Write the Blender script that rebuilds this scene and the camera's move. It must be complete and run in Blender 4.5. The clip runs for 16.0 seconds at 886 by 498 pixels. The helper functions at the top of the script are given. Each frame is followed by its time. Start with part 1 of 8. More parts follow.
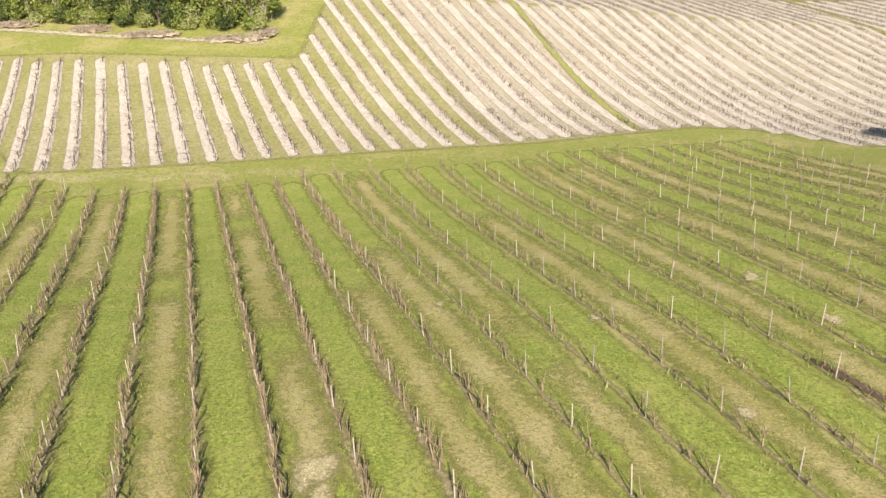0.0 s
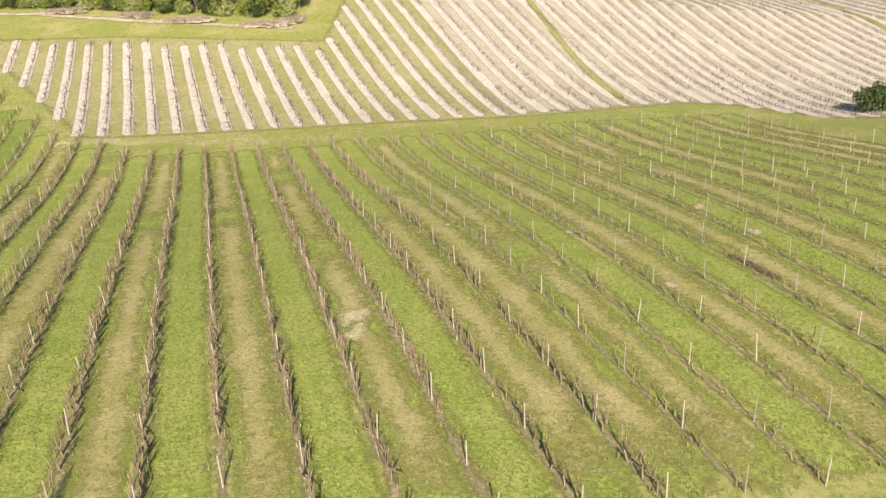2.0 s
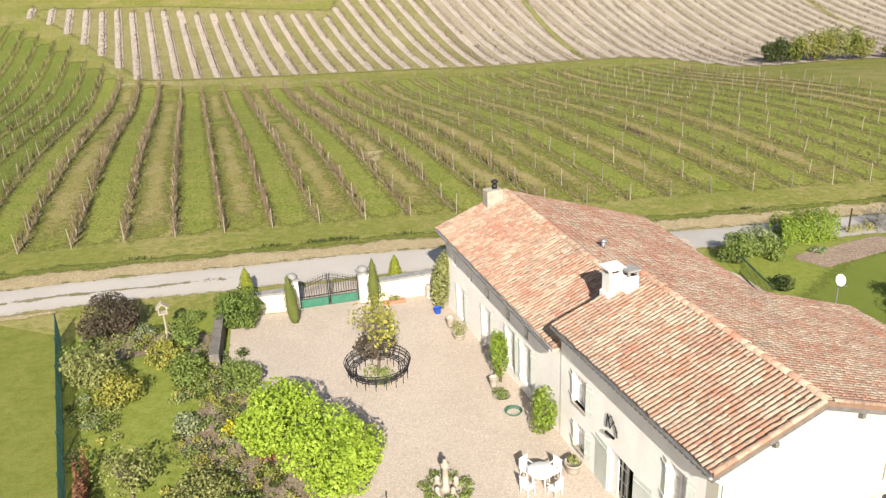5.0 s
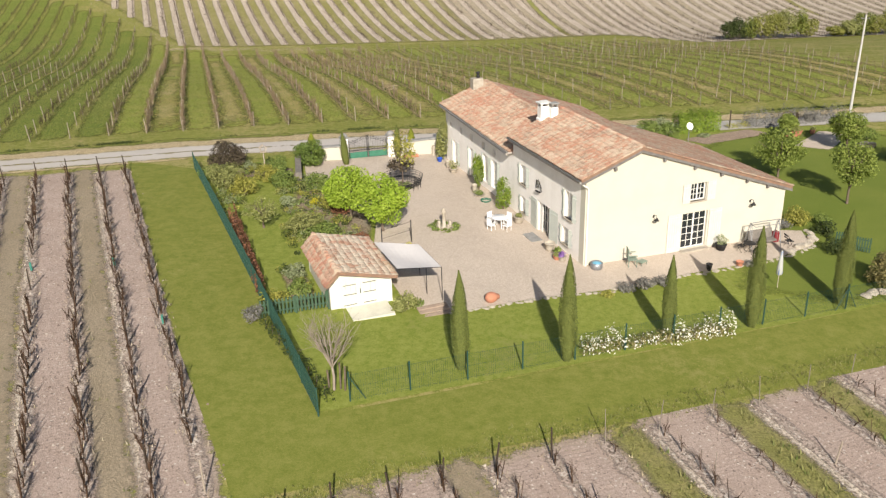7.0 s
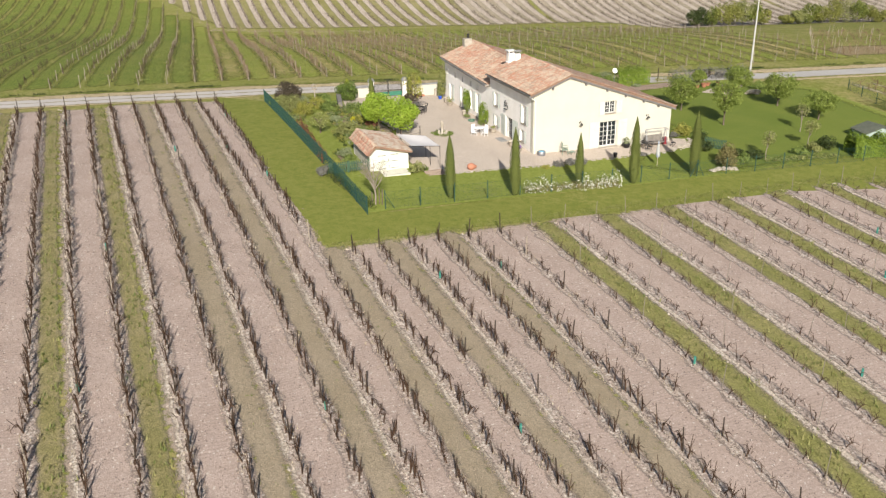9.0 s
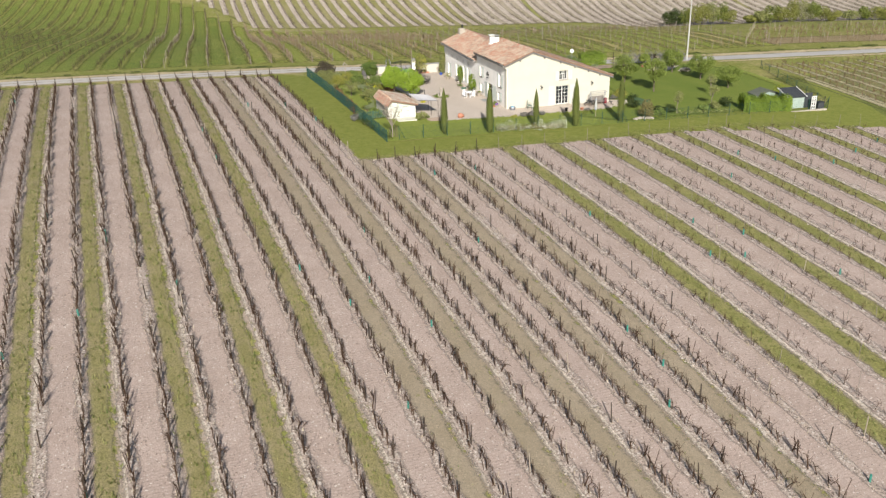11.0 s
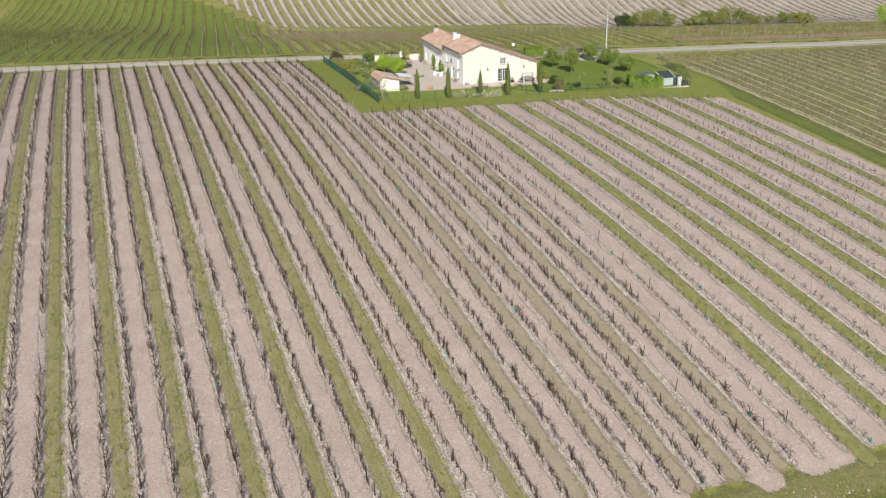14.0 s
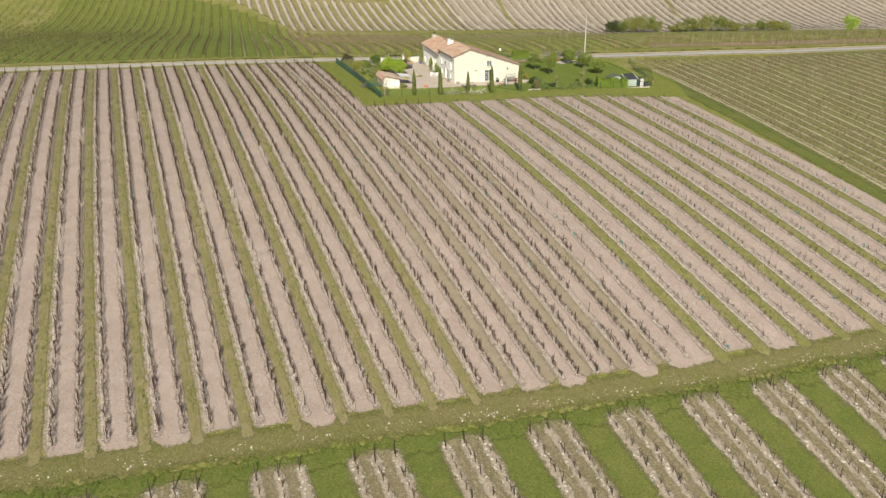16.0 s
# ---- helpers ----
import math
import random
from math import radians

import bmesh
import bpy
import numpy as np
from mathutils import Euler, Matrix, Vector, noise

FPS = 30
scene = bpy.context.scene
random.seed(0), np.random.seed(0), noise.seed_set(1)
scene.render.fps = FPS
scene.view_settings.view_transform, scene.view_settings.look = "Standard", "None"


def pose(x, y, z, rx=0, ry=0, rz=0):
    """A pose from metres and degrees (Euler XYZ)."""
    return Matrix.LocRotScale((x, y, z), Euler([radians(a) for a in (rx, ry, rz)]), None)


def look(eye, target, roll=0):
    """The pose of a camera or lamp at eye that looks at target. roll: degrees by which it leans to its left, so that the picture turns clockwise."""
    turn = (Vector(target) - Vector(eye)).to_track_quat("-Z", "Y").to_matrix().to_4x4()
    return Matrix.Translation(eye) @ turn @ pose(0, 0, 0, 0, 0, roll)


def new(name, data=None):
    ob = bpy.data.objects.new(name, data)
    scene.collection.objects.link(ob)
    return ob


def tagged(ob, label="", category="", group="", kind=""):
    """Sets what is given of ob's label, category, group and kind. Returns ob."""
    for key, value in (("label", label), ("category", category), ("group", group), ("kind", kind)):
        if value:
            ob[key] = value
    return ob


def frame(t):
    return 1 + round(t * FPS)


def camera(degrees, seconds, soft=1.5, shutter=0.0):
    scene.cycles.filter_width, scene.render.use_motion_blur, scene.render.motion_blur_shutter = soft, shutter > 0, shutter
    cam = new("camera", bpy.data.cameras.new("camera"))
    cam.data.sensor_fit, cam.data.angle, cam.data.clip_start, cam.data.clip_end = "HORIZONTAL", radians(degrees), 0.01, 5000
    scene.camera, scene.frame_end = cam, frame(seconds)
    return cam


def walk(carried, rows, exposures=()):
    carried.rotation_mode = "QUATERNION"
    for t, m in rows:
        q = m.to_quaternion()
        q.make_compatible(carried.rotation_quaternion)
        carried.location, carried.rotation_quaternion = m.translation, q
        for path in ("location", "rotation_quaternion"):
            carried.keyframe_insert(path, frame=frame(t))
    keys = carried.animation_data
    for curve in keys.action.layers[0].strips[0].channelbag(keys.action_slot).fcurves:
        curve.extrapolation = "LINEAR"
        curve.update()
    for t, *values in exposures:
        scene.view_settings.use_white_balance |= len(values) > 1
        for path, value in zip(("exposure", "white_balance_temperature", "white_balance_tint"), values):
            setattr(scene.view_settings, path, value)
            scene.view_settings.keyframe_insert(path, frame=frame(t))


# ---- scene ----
cam = camera(55.0, 16.0, 1.35)
PATH = [
    (0, (-0.957, 7.52, 19.088), (-1.002, 9.365, 18.318), -2.6),
    (0.5, (-0.838, 4.763, 19.216), (-0.897, 6.608, 18.446), -2.6),
    (1, (-0.679, 1.562, 19.436), (-0.75, 3.405, 18.663), -2.7),
    (1.5, (-0.443, -1.986, 19.597), (-0.522, -0.145, 18.82), -2.6),
    (2, (-0.169, -5.832, 19.743), (-0.252, -3.993, 18.962), -2.7),
    (2.5, (0.104, -9.975, 19.802), (0.024, -8.137, 19.017), -2.7),
    (3, (0.361, -14.439, 19.897), (0.285, -12.603, 19.109), -2.8),
    (3.5, (0.527, -19.135, 20.043), (0.457, -17.301, 19.25), -2.8),
    (4, (0.699, -24.07, 20.126), (0.632, -22.237, 19.329), -2.8),
    (4.2, (0.794, -26.149, 20.108), (0.727, -24.316, 19.31), -2.9),
    (6.3, (1.157, -49.602, 20.082), (1.1, -47.77, 19.281), -1.8),
    (6.5, (1.218, -52.01, 19.953), (1.159, -50.178, 19.153), -1.8),
    (7, (1.379, -58.023, 19.929), (1.318, -56.192, 19.127), -1.8),
    (7.5, (1.597, -64.259, 20.248), (1.535, -62.429, 19.443), -1.7),
    (8, (1.815, -70.533, 20.711), (1.754, -68.705, 19.904), -1.6),
    (8.5, (2.063, -76.969, 21.257), (2.001, -75.141, 20.449), -1.5),
    (9, (2.358, -83.569, 21.777), (2.292, -81.741, 20.969), -1.4),
    (9.2, (2.387, -86.273, 21.998), (2.322, -84.446, 21.187), -1.4),
    (11.3, (5.33, -115.554, 24.706), (5.231, -113.719, 23.917), -1.8),
    (11.5, (5.671, -118.66, 25.122), (5.571, -116.826, 24.332), -1.8),
    (12, (6.502, -126.186, 26.041), (6.402, -124.352, 25.25), -1.7),
    (12.5, (7.64, -133.677, 27.206), (7.539, -131.843, 26.414), -1.7),
    (13, (8.692, -140.787, 28.272), (8.593, -138.952, 27.481), -1.6),
    (13.5, (9.974, -147.556, 29.398), (9.872, -145.721, 28.609), -1.6),
    (14, (11.296, -153.909, 30.54), (11.193, -152.075, 29.751), -1.5),
    (14.5, (12.701, -160.028, 31.63), (12.592, -158.193, 30.842), -1.5),
    (15, (14.092, -165.838, 32.729), (13.973, -164.004, 31.942), -1.4),
    (15.5, (15.471, -171.407, 33.946), (15.342, -169.573, 33.159), -1.3),
    (16, (16.913, -176.704, 35.216), (16.773, -174.871, 34.428), -1.2),
]
walk(cam, [(t, look(eye, target, roll)) for t, eye, target, roll in PATH],
     [(0, 1.23, 6500, 10), (4, 1.07, 6600, 10), (6.5, 0.62, 6600, 10), (7.5, 0.48, 6600, 10), (8.2, 0.42, 6550, 10), (9, 0.57, 6400, 10), (12, 0.48, 6150, 9), (14, 0.46, 6000, 8), (15, 0.45, 6150, 5), (16, 0.43, 6600, 6)])
# ---- sky and sun ----
SUN_AZ, SUN_EL = 173.5, 31.5
world = bpy.data.worlds.new("world")
world.use_nodes = True
scene.world = world
_n = world.node_tree.nodes
_sky = _n.new("ShaderNodeTexSky")
_sky.sky_type = "NISHITA"
_sky.sun_disc = False
_sky.sun_elevation = radians(SUN_EL)
_sky.sun_rotation = radians(SUN_AZ)
_sky.air_density, _sky.dust_density = 1.0, 1.6
world.node_tree.links.new(_sky.outputs[0], _n["Background"].inputs[0])
_n["Background"].inputs[1].default_value = 0.07
_sd = bpy.data.lights.new("sun", "SUN")
_sd.energy, _sd.angle, _sd.color = 5.0, radians(0.53), (1.0, 0.955, 0.87)
sun = new("sun", _sd)
_a, _e = radians(SUN_AZ), radians(SUN_EL)
_dir = Vector((math.sin(_a) * math.cos(_e), math.cos(_a) * math.cos(_e), math.sin(_e)))
sun.matrix_world = look(_dir * 80, (0, 0, 0))

# ---- the lie of the land: heights at stations 40 m apart east, 32 m apart north ----
LAND = np.array([
    [5.2, -0.1, -5.8, -12.0, -18.2, -23.3, -27.7],
    [6.2, 1.5, -3.3, -8.9, -14.8, -18.7, -22.4],
    [6.9, 2.8, -1.3, -5.9, -10.5, -13.5, -16.9],
    [7.2, 4.0, 0.9, -1.8, -4.8, -8.5, -12.0],
    [7.0, 4.8, 2.8, 0.7, -2.4, -5.6, -8.1],
    [6.0, 4.5, 2.9, 0.9, -1.2, -3.7, -5.0],
    [4.0, 2.6, 1.6, 0.4, -0.3, -1.4, -2.5],
    [1.3, -0.9, -2.3, -1.9, -1.3, -1.6, -2.7],
    [-0.6, -4.5, -8.0, -7.7, -5.9, -5.4, -5.9],
    [-0.1, -3.7, -7.2, -9.6, -12.0, -11.1, -10.4],
    [2.9, 0.3, -1.9, -4.3, -9.2, -11.5, -12.7],
    [7.3, 5.4, 3.6, 1.0, -4.0, -8.7, -12.4],
    [12.3, 10.6, 8.5, 5.3, 0.3, -5.3, -10.7]])
LX, LY = -120.0, -176.0


def land(x, y):
    """Height of the ground at x, y (numbers or arrays)."""
    x, y = np.asarray(x, float), np.asarray(y, float)
    gx = np.clip((x - LX) / 40 - 1, 0, 4 - 1e-6)
    gy = np.clip((y - LY) / 32 - 1, 0, 10 - 1e-6)
    i, j = gx.astype(int), gy.astype(int)
    fx, fy = gx - i, gy - j

    def basis(u):
        return ((1 - u) ** 3 / 6, (3 * u ** 3 - 6 * u * u + 4) / 6, (-3 * u ** 3 + 3 * u * u + 3 * u + 1) / 6, u ** 3 / 6)
    bx, by = basis(fx), basis(fy)
    z = 0.0
    for b in range(4):
        for a in range(4):
            z = z + by[b] * bx[a] * LAND[j + b, i + a]
    return z


def land1(x, y):
    return float(land(x, y))


# frames of reference: the house (u along its south gable, v along its west front) and the south field (s across rows, r along)
HOUSE_O, HOUSE_A = (7.5, -16.2), radians(22.0)
HU = (math.cos(HOUSE_A), math.sin(HOUSE_A))
HV = (-math.sin(HOUSE_A), math.cos(HOUSE_A))
HOUSE_M = Matrix.Translation((*HOUSE_O, 0)) @ Matrix.Rotation(HOUSE_A, 4, "Z")


def uv(u, v):
    return HOUSE_O[0] + u * HU[0] + v * HV[0], HOUSE_O[1] + u * HU[1] + v * HV[1]


def at_uv(u, v, turn=0.0, h=0.0):
    """Pose on the ground at house coordinates, turned in degrees."""
    x, y = uv(u, v)
    return Matrix.Translation((x, y, land1(x, y) + h)) @ Matrix.Rotation(HOUSE_A + radians(turn), 4, "Z")


def at_xy(x, y, turn=0.0, h=0.0):
    return Matrix.Translation((x, y, land1(x, y) + h)) @ Matrix.Rotation(radians(turn), 4, "Z")


SF_A = radians(24.0)


def sr(s, r):
    return s * math.cos(SF_A) + r * math.sin(SF_A), s * math.sin(SF_A) - r * math.cos(SF_A)


# ---- materials ----
class Nodes:
    def __init__(self, name):
        self.m = bpy.data.materials.new(name)
        self.m.use_nodes = True
        self.t = self.m.node_tree
        self.b = self.t.nodes["Principled BSDF"]
        self.co = self.t.nodes.new("ShaderNodeTexCoord").outputs["Object"]

    def node(self, kind, **inputs):
        n = self.t.nodes.new(kind)
        for k, v in inputs.items():
            s = n.inputs[k.replace("_", " ")] if k.replace("_", " ") in n.inputs else n.inputs[int(k[1:])]
            if isinstance(v, bpy.types.NodeSocket):
                self.t.links.new(v, s)
            else:
                s.default_value = v
        return n

    def noise(self, scale, detail=4.0, rough=0.6, vec=None, distort=0.0):
        return self.node("ShaderNodeTexNoise", Vector=vec or self.co, Scale=scale, Detail=detail, Roughness=rough, Distortion=distort).outputs["Fac"]

    def ramp(self, fac, stops):
        n = self.t.nodes.new("ShaderNodeValToRGB")
        self.t.links.new(fac, n.inputs[0])
        el = n.color_ramp.elements
        while len(el) < len(stops):
            el.new(0.5)
        for e, (p, c) in zip(el, stops):
            e.position, e.color = p, (*c, 1.0) if len(c) == 3 else c
        return n.outputs[0]

    def mix(self, fac, a, b, blend="MIX"):
        n = self.t.nodes.new("ShaderNodeMix")
        n.data_type, n.blend_type = "RGBA", blend
        for s, v in ((n.inputs[0], fac), (n.inputs[6], a), (n.inputs[7], b)):
            if isinstance(v, bpy.types.NodeSocket):
                self.t.links.new(v, s)
            elif isinstance(v, (int, float)):
                s.default_value = v
            else:
                s.default_value = (*v, 1.0)
        return n.outputs[2]

    def math(self, op, a, b=0.0, c=0.0):
        n = self.t.nodes.new("ShaderNodeMath")
        n.operation = op
        for s, v in zip(n.inputs, (a, b, c)):
            if isinstance(v, bpy.types.NodeSocket):
                self.t.links.new(v, s)
            else:
                s.default_value = v
        return n.outputs[0]

    def smooth(self, v, lo, hi):
        n = self.node("ShaderNodeMapRange", Value=v)
        n.interpolation_type = "SMOOTHSTEP"
        n.inputs[1].default_value, n.inputs[2].default_value = lo, hi
        return n.outputs[0]

    def cells(self, scale):
        """A random value for each small cell of the surface."""
        v = self.node("ShaderNodeTexVoronoi", Vector=self.co, Scale=scale)
        s = self.t.nodes.new("ShaderNodeSeparateColor")
        self.t.links.new(v.outputs["Color"], s.inputs[0])
        return s.outputs[0], s.outputs[1]

    def attr(self, name):
        n = self.t.nodes.new("ShaderNodeAttribute")
        n.attribute_name = name
        return n.outputs["Fac"]

    def bump(self, height, strength, distance):
        n = self.node("ShaderNodeBump", Height=height, Strength=strength, Distance=distance)
        self.t.links.new(n.outputs[0], self.b.inputs["Normal"])

    def done(self, color, rough=0.9, metal=0.0, spec=0.3):
        for s, v in ((self.b.inputs["Base Color"], color), (self.b.inputs["Roughness"], rough)):
            if isinstance(v, bpy.types.NodeSocket):
                self.t.links.new(v, s)
            else:
                s.default_value = (*v, 1.0) if isinstance(v, tuple) else v
        self.b.inputs["Metallic"].default_value = metal
        self.b.inputs["Specular IOR Level"].default_value = spec
        return self.m


def plain(name, c, c2=None, scale=6.0, rough=0.7, metal=0.0, bump=0.15, dist=0.01, spec=0.3, fine=60.0, c3=None):
    """Two-scale mottled surface."""
    k = Nodes(name)
    c2 = c2 or tuple(v * 0.75 for v in c)
    big = k.noise(scale, 5.0)
    col = k.mix(k.smooth(big, 0.35, 0.68), c, c2)
    small = k.noise(fine, 3.0)
    col = k.mix(k.smooth(small, 0.5, 0.75), col, c3 or tuple(v * 0.8 for v in c2))
    if bump:
        k.bump(small, bump, dist)
    return k.done(col, rough, metal, spec)


def leafy(name, dark, light, rough=0.6, trans=0.25):
    """Foliage: each leaf its own tone, some light through it."""
    k = Nodes(name)
    rnd = k.t.nodes.new("ShaderNodeNewGeometry").outputs["Random Per Island"]
    patch = k.noise(0.9, 2.0)
    fac = k.math("ADD", k.math("MULTIPLY", rnd, 0.7), k.math("MULTIPLY", patch, 0.35))
    col = k.ramp(fac, [(0.1, dark), (0.55, tuple((a + b) / 2 for a, b in zip(dark, light))), (0.95, light)])
    k.done(col, rough, 0.0, 0.25)
    tr = k.node("ShaderNodeBsdfTranslucent", Color=col)
    mx = k.node("ShaderNodeMixShader", Fac=trans)
    k.t.links.new(k.b.outputs[0], mx.inputs[1])
    k.t.links.new(tr.outputs[0], mx.inputs[2])
    k.t.links.new(mx.outputs[0], k.t.nodes["Material Output"].inputs[0])
    return k.m


def grass_colors(k, greens, dry, amount, scale=0.12, fine=13.0, speck=0.9):
    """Mown grass: blades, patches, dry yellow areas."""
    big = k.noise(scale, 5.0, 0.7)
    mid = k.noise(scale * 18, 5.0, 0.75)
    tiny = k.noise(fine, 5.0, 0.8)
    c1, c2 = k.cells(fine * 1.5)
    spread = k.math("ADD", k.math("MULTIPLY", mid, 0.45), k.math("MULTIPLY", tiny, 0.3))
    spread = k.math("ADD", spread, k.math("ADD", 0.02, k.math("MULTIPLY", c1, 0.24 * speck)))
    spread = k.math("ADD", spread, 0.12 * (1 - speck))
    col = k.ramp(spread, [(0.40, greens[0]), (0.5, greens[1]), (0.60, greens[2])])
    d = k.math("MULTIPLY", k.smooth(k.math("ADD", big, k.math("MULTIPLY", k.math("SUBTRACT", k.math("ADD", mid, tiny), 1.0), 0.7)), amount, amount + 0.22), 0.8)
    col = k.mix(k.math("MULTIPLY", k.smooth(c2, 0.55, 1.0), 0.45 * speck), col, tuple(v * 0.55 for v in greens[0]))
    return k.mix(d, col, dry), c1


def ground_grass():
    k = Nodes("meadow_grass")
    col, tiny = grass_colors(k, [(0.13, 0.15, 0.03), (0.20, 0.207, 0.045), (0.265, 0.25, 0.075)], (0.33, 0.27, 0.115), 0.46, 0.12, 16.0, 0.5)
    k.bump(tiny, 0.6, 0.08)
    return k.done(col, 0.95, 0.0, 0.1)


def lawn_grass():
    k = Nodes("mown_lawn")
    col, tiny = grass_colors(k, [(0.118, 0.14, 0.024), (0.163, 0.175, 0.035), (0.21, 0.21, 0.054)], (0.25, 0.225, 0.078), 0.6, 0.1, 16.0, 0.22)
    k.bump(tiny, 0.4, 0.04)
    return k.done(col, 0.95, 0.0, 0.1)


def garden_grass():
    k = Nodes("garden_lawn")
    col, tiny = grass_colors(k, [(0.125, 0.16, 0.024), (0.18, 0.208, 0.038), (0.24, 0.255, 0.064)], (0.19, 0.19, 0.06), 0.6, 0.15, 18.0, 0.3)
    k.bump(tiny, 0.4, 0.04)
    return k.done(col, 0.95, 0.0, 0.1)


def edged(name, a, b, c, under, stones=0.35, reach=(0.55, 0.95), scale=0.35, fine=7.0, bump=0.7, rag=0.9, speck=1.0, pebbles=0.0, ribs=0.0):
    """Bare ground or grass, patchy, that thins out towards its ragged edge and lets the ground below show."""
    k = Nodes(name)
    n1 = k.noise(scale, 6.0, 0.65)
    n2 = k.noise(fine, 5.0, 0.8)
    c1, c2 = k.cells(fine * 1.5)
    col = k.mix(k.smooth(n1, 0.35, 0.68), a, b)
    col = k.mix(k.math("MULTIPLY", k.smooth(n2, 0.46, 0.64), 0.85), col, c)
    col = k.mix(k.math("MULTIPLY", k.smooth(c2, 0.5, 1.0), 0.5 * speck), col, tuple(v * 0.65 for v in c))
    st = k.math("MULTIPLY", k.smooth(c1, 1.0 - stones, 1.0), 0.8 * speck)
    col = k.mix(st, col, tuple(min(0.75, v * 1.4) for v in a))
    if pebbles:
        p1, p2 = k.cells(fine * 1.1)
        col = k.mix(k.math("MULTIPLY", k.smooth(p1, 1.0 - pebbles, 1.0 - pebbles * 0.5), 0.85), col, (0.62, 0.55, 0.47))
        col = k.mix(k.math("MULTIPLY", k.smooth(p2, 1.0 - pebbles * 1.6, 1.0 - pebbles), 0.7), col, tuple(v * 0.5 for v in c))
    if ribs:
        xyz = k.t.nodes.new("ShaderNodeSeparateXYZ")
        k.t.links.new(k.co, xyz.inputs[0])
        run = k.math("SUBTRACT", k.math("MULTIPLY", xyz.outputs[0], 0.407), k.math("MULTIPLY", xyz.outputs[1], 0.914))
        run = k.math("ADD", run, k.math("MULTIPLY", k.noise(1.2, 3.0), 0.5))
        rib = k.math("MULTIPLY", k.math("SINE", k.math("MULTIPLY", run, 30.0)), k.smooth(k.noise(0.5, 3.0), 0.35, 0.6))
        col = k.mix(k.math("MULTIPLY", k.smooth(rib, 0.1, 0.9), ribs), col, tuple(v * 0.8 for v in c))
    e = k.math("ADD", k.attr("edge"), k.math("MULTIPLY", k.math("SUBTRACT", k.noise(1.9, 6.0, 0.75), 0.5), rag))
    e = k.math("ADD", e, k.math("MULTIPLY", k.math("SUBTRACT", k.noise(9.0, 3.0, 0.7), 0.5), 0.35))
    col = k.mix(k.math("MULTIPLY", k.smooth(e, reach[0] * 0.6, reach[1]), 0.4), col, under)
    cover = k.math("SUBTRACT", 1.0, k.smooth(e, reach[0], min(reach[1], 1.0)))
    k.t.links.new(cover, k.b.inputs["Alpha"])
    k.bump(k.math("ADD", n2, k.math("MULTIPLY", c1, 0.5 * speck)), bump, 0.05)
    return k.done(col, 0.95, 0.0, 0.12)


M = {}
M["meadow"], M["lawn"], M["garden_lawn"] = ground_grass(), lawn_grass(), garden_grass()
M["gravel"] = edged("stony_vineyard_soil", (0.43, 0.335, 0.28), (0.365, 0.278, 0.228), (0.27, 0.20, 0.165), (0.25, 0.22, 0.12), reach=(0.8, 1.1), fine=14.0, speck=0.5, pebbles=0.025, ribs=0.35)
M["brown"] = edged("brown_bare_soil", (0.335, 0.268, 0.188), (0.285, 0.226, 0.15), (0.215, 0.172, 0.112), (0.345, 0.28, 0.225), 0.12, (0.4, 1.0), 0.4, 12.0, 0.8, 1.6, 0.7)
M["green_lane"] = edged("grassy_lane", (0.245, 0.21, 0.088), (0.31, 0.25, 0.135), (0.15, 0.143, 0.05), (0.33, 0.27, 0.19), 0.15, (0.6, 1.0), 0.5, 12.0, 0.9, 1.2)
M["lane_fresh"] = edged("fresh_grassy_lane", (0.212, 0.20, 0.064), (0.29, 0.25, 0.105), (0.125, 0.13, 0.036), (0.33, 0.27, 0.19), 0.2, (0.45, 1.0), 0.5, 10.0, 0.9, 1.5)
M["chalk"] = edged("white_chalky_soil", (0.47, 0.395, 0.32), (0.39, 0.325, 0.26), (0.23, 0.185, 0.14), (0.33, 0.275, 0.18), 0.3, (0.7, 1.05), 0.3, 6.0, 0.7, 0.8)
M["chalk_brown"] = edged("stony_brown_soil", (0.31, 0.245, 0.185), (0.225, 0.18, 0.115), (0.42, 0.355, 0.285), (0.16, 0.165, 0.03), 0.4, (0.3, 1.0), 0.5, 5.0, 0.7, 1.6, 1.0, 0.08)
M["hill_soil"] = edged("tan_chalky_ground", (0.34, 0.28, 0.21), (0.275, 0.23, 0.15), (0.205, 0.17, 0.105), (0.27, 0.23, 0.12), 0.3, (0.5, 1.0), 0.09, 4.0, 0.8, 1.0)
M["hill_lane"] = edged("green_hill_lane", (0.21, 0.21, 0.06), (0.27, 0.24, 0.09), (0.15, 0.155, 0.04), (0.25, 0.22, 0.10), 0.1, (0.4, 1.0), 0.3, 5.0)
M["litter"] = edged("pale_prunings_litter", (0.42, 0.36, 0.26), (0.33, 0.27, 0.17), (0.22, 0.18, 0.095), (0.24, 0.2, 0.08), 0.3, (0.35, 1.0), 0.5, 4.0, 0.9, 1.4)
M["pale_margin"] = edged("pale_stone_margin", (0.52, 0.44, 0.35), (0.43, 0.355, 0.28), (0.25, 0.195, 0.15), (0.35, 0.275, 0.22), 0.55, (0.1, 0.9), 0.5, 11.0, 0.8, 1.4, 1.0, 0.16)
M["hill_grass"] = edged("dull_hill_grass", (0.225, 0.20, 0.075), (0.285, 0.24, 0.12), (0.155, 0.15, 0.045), (0.20, 0.19, 0.05), 0.1, (0.5, 1.0), 0.1, 3.0)
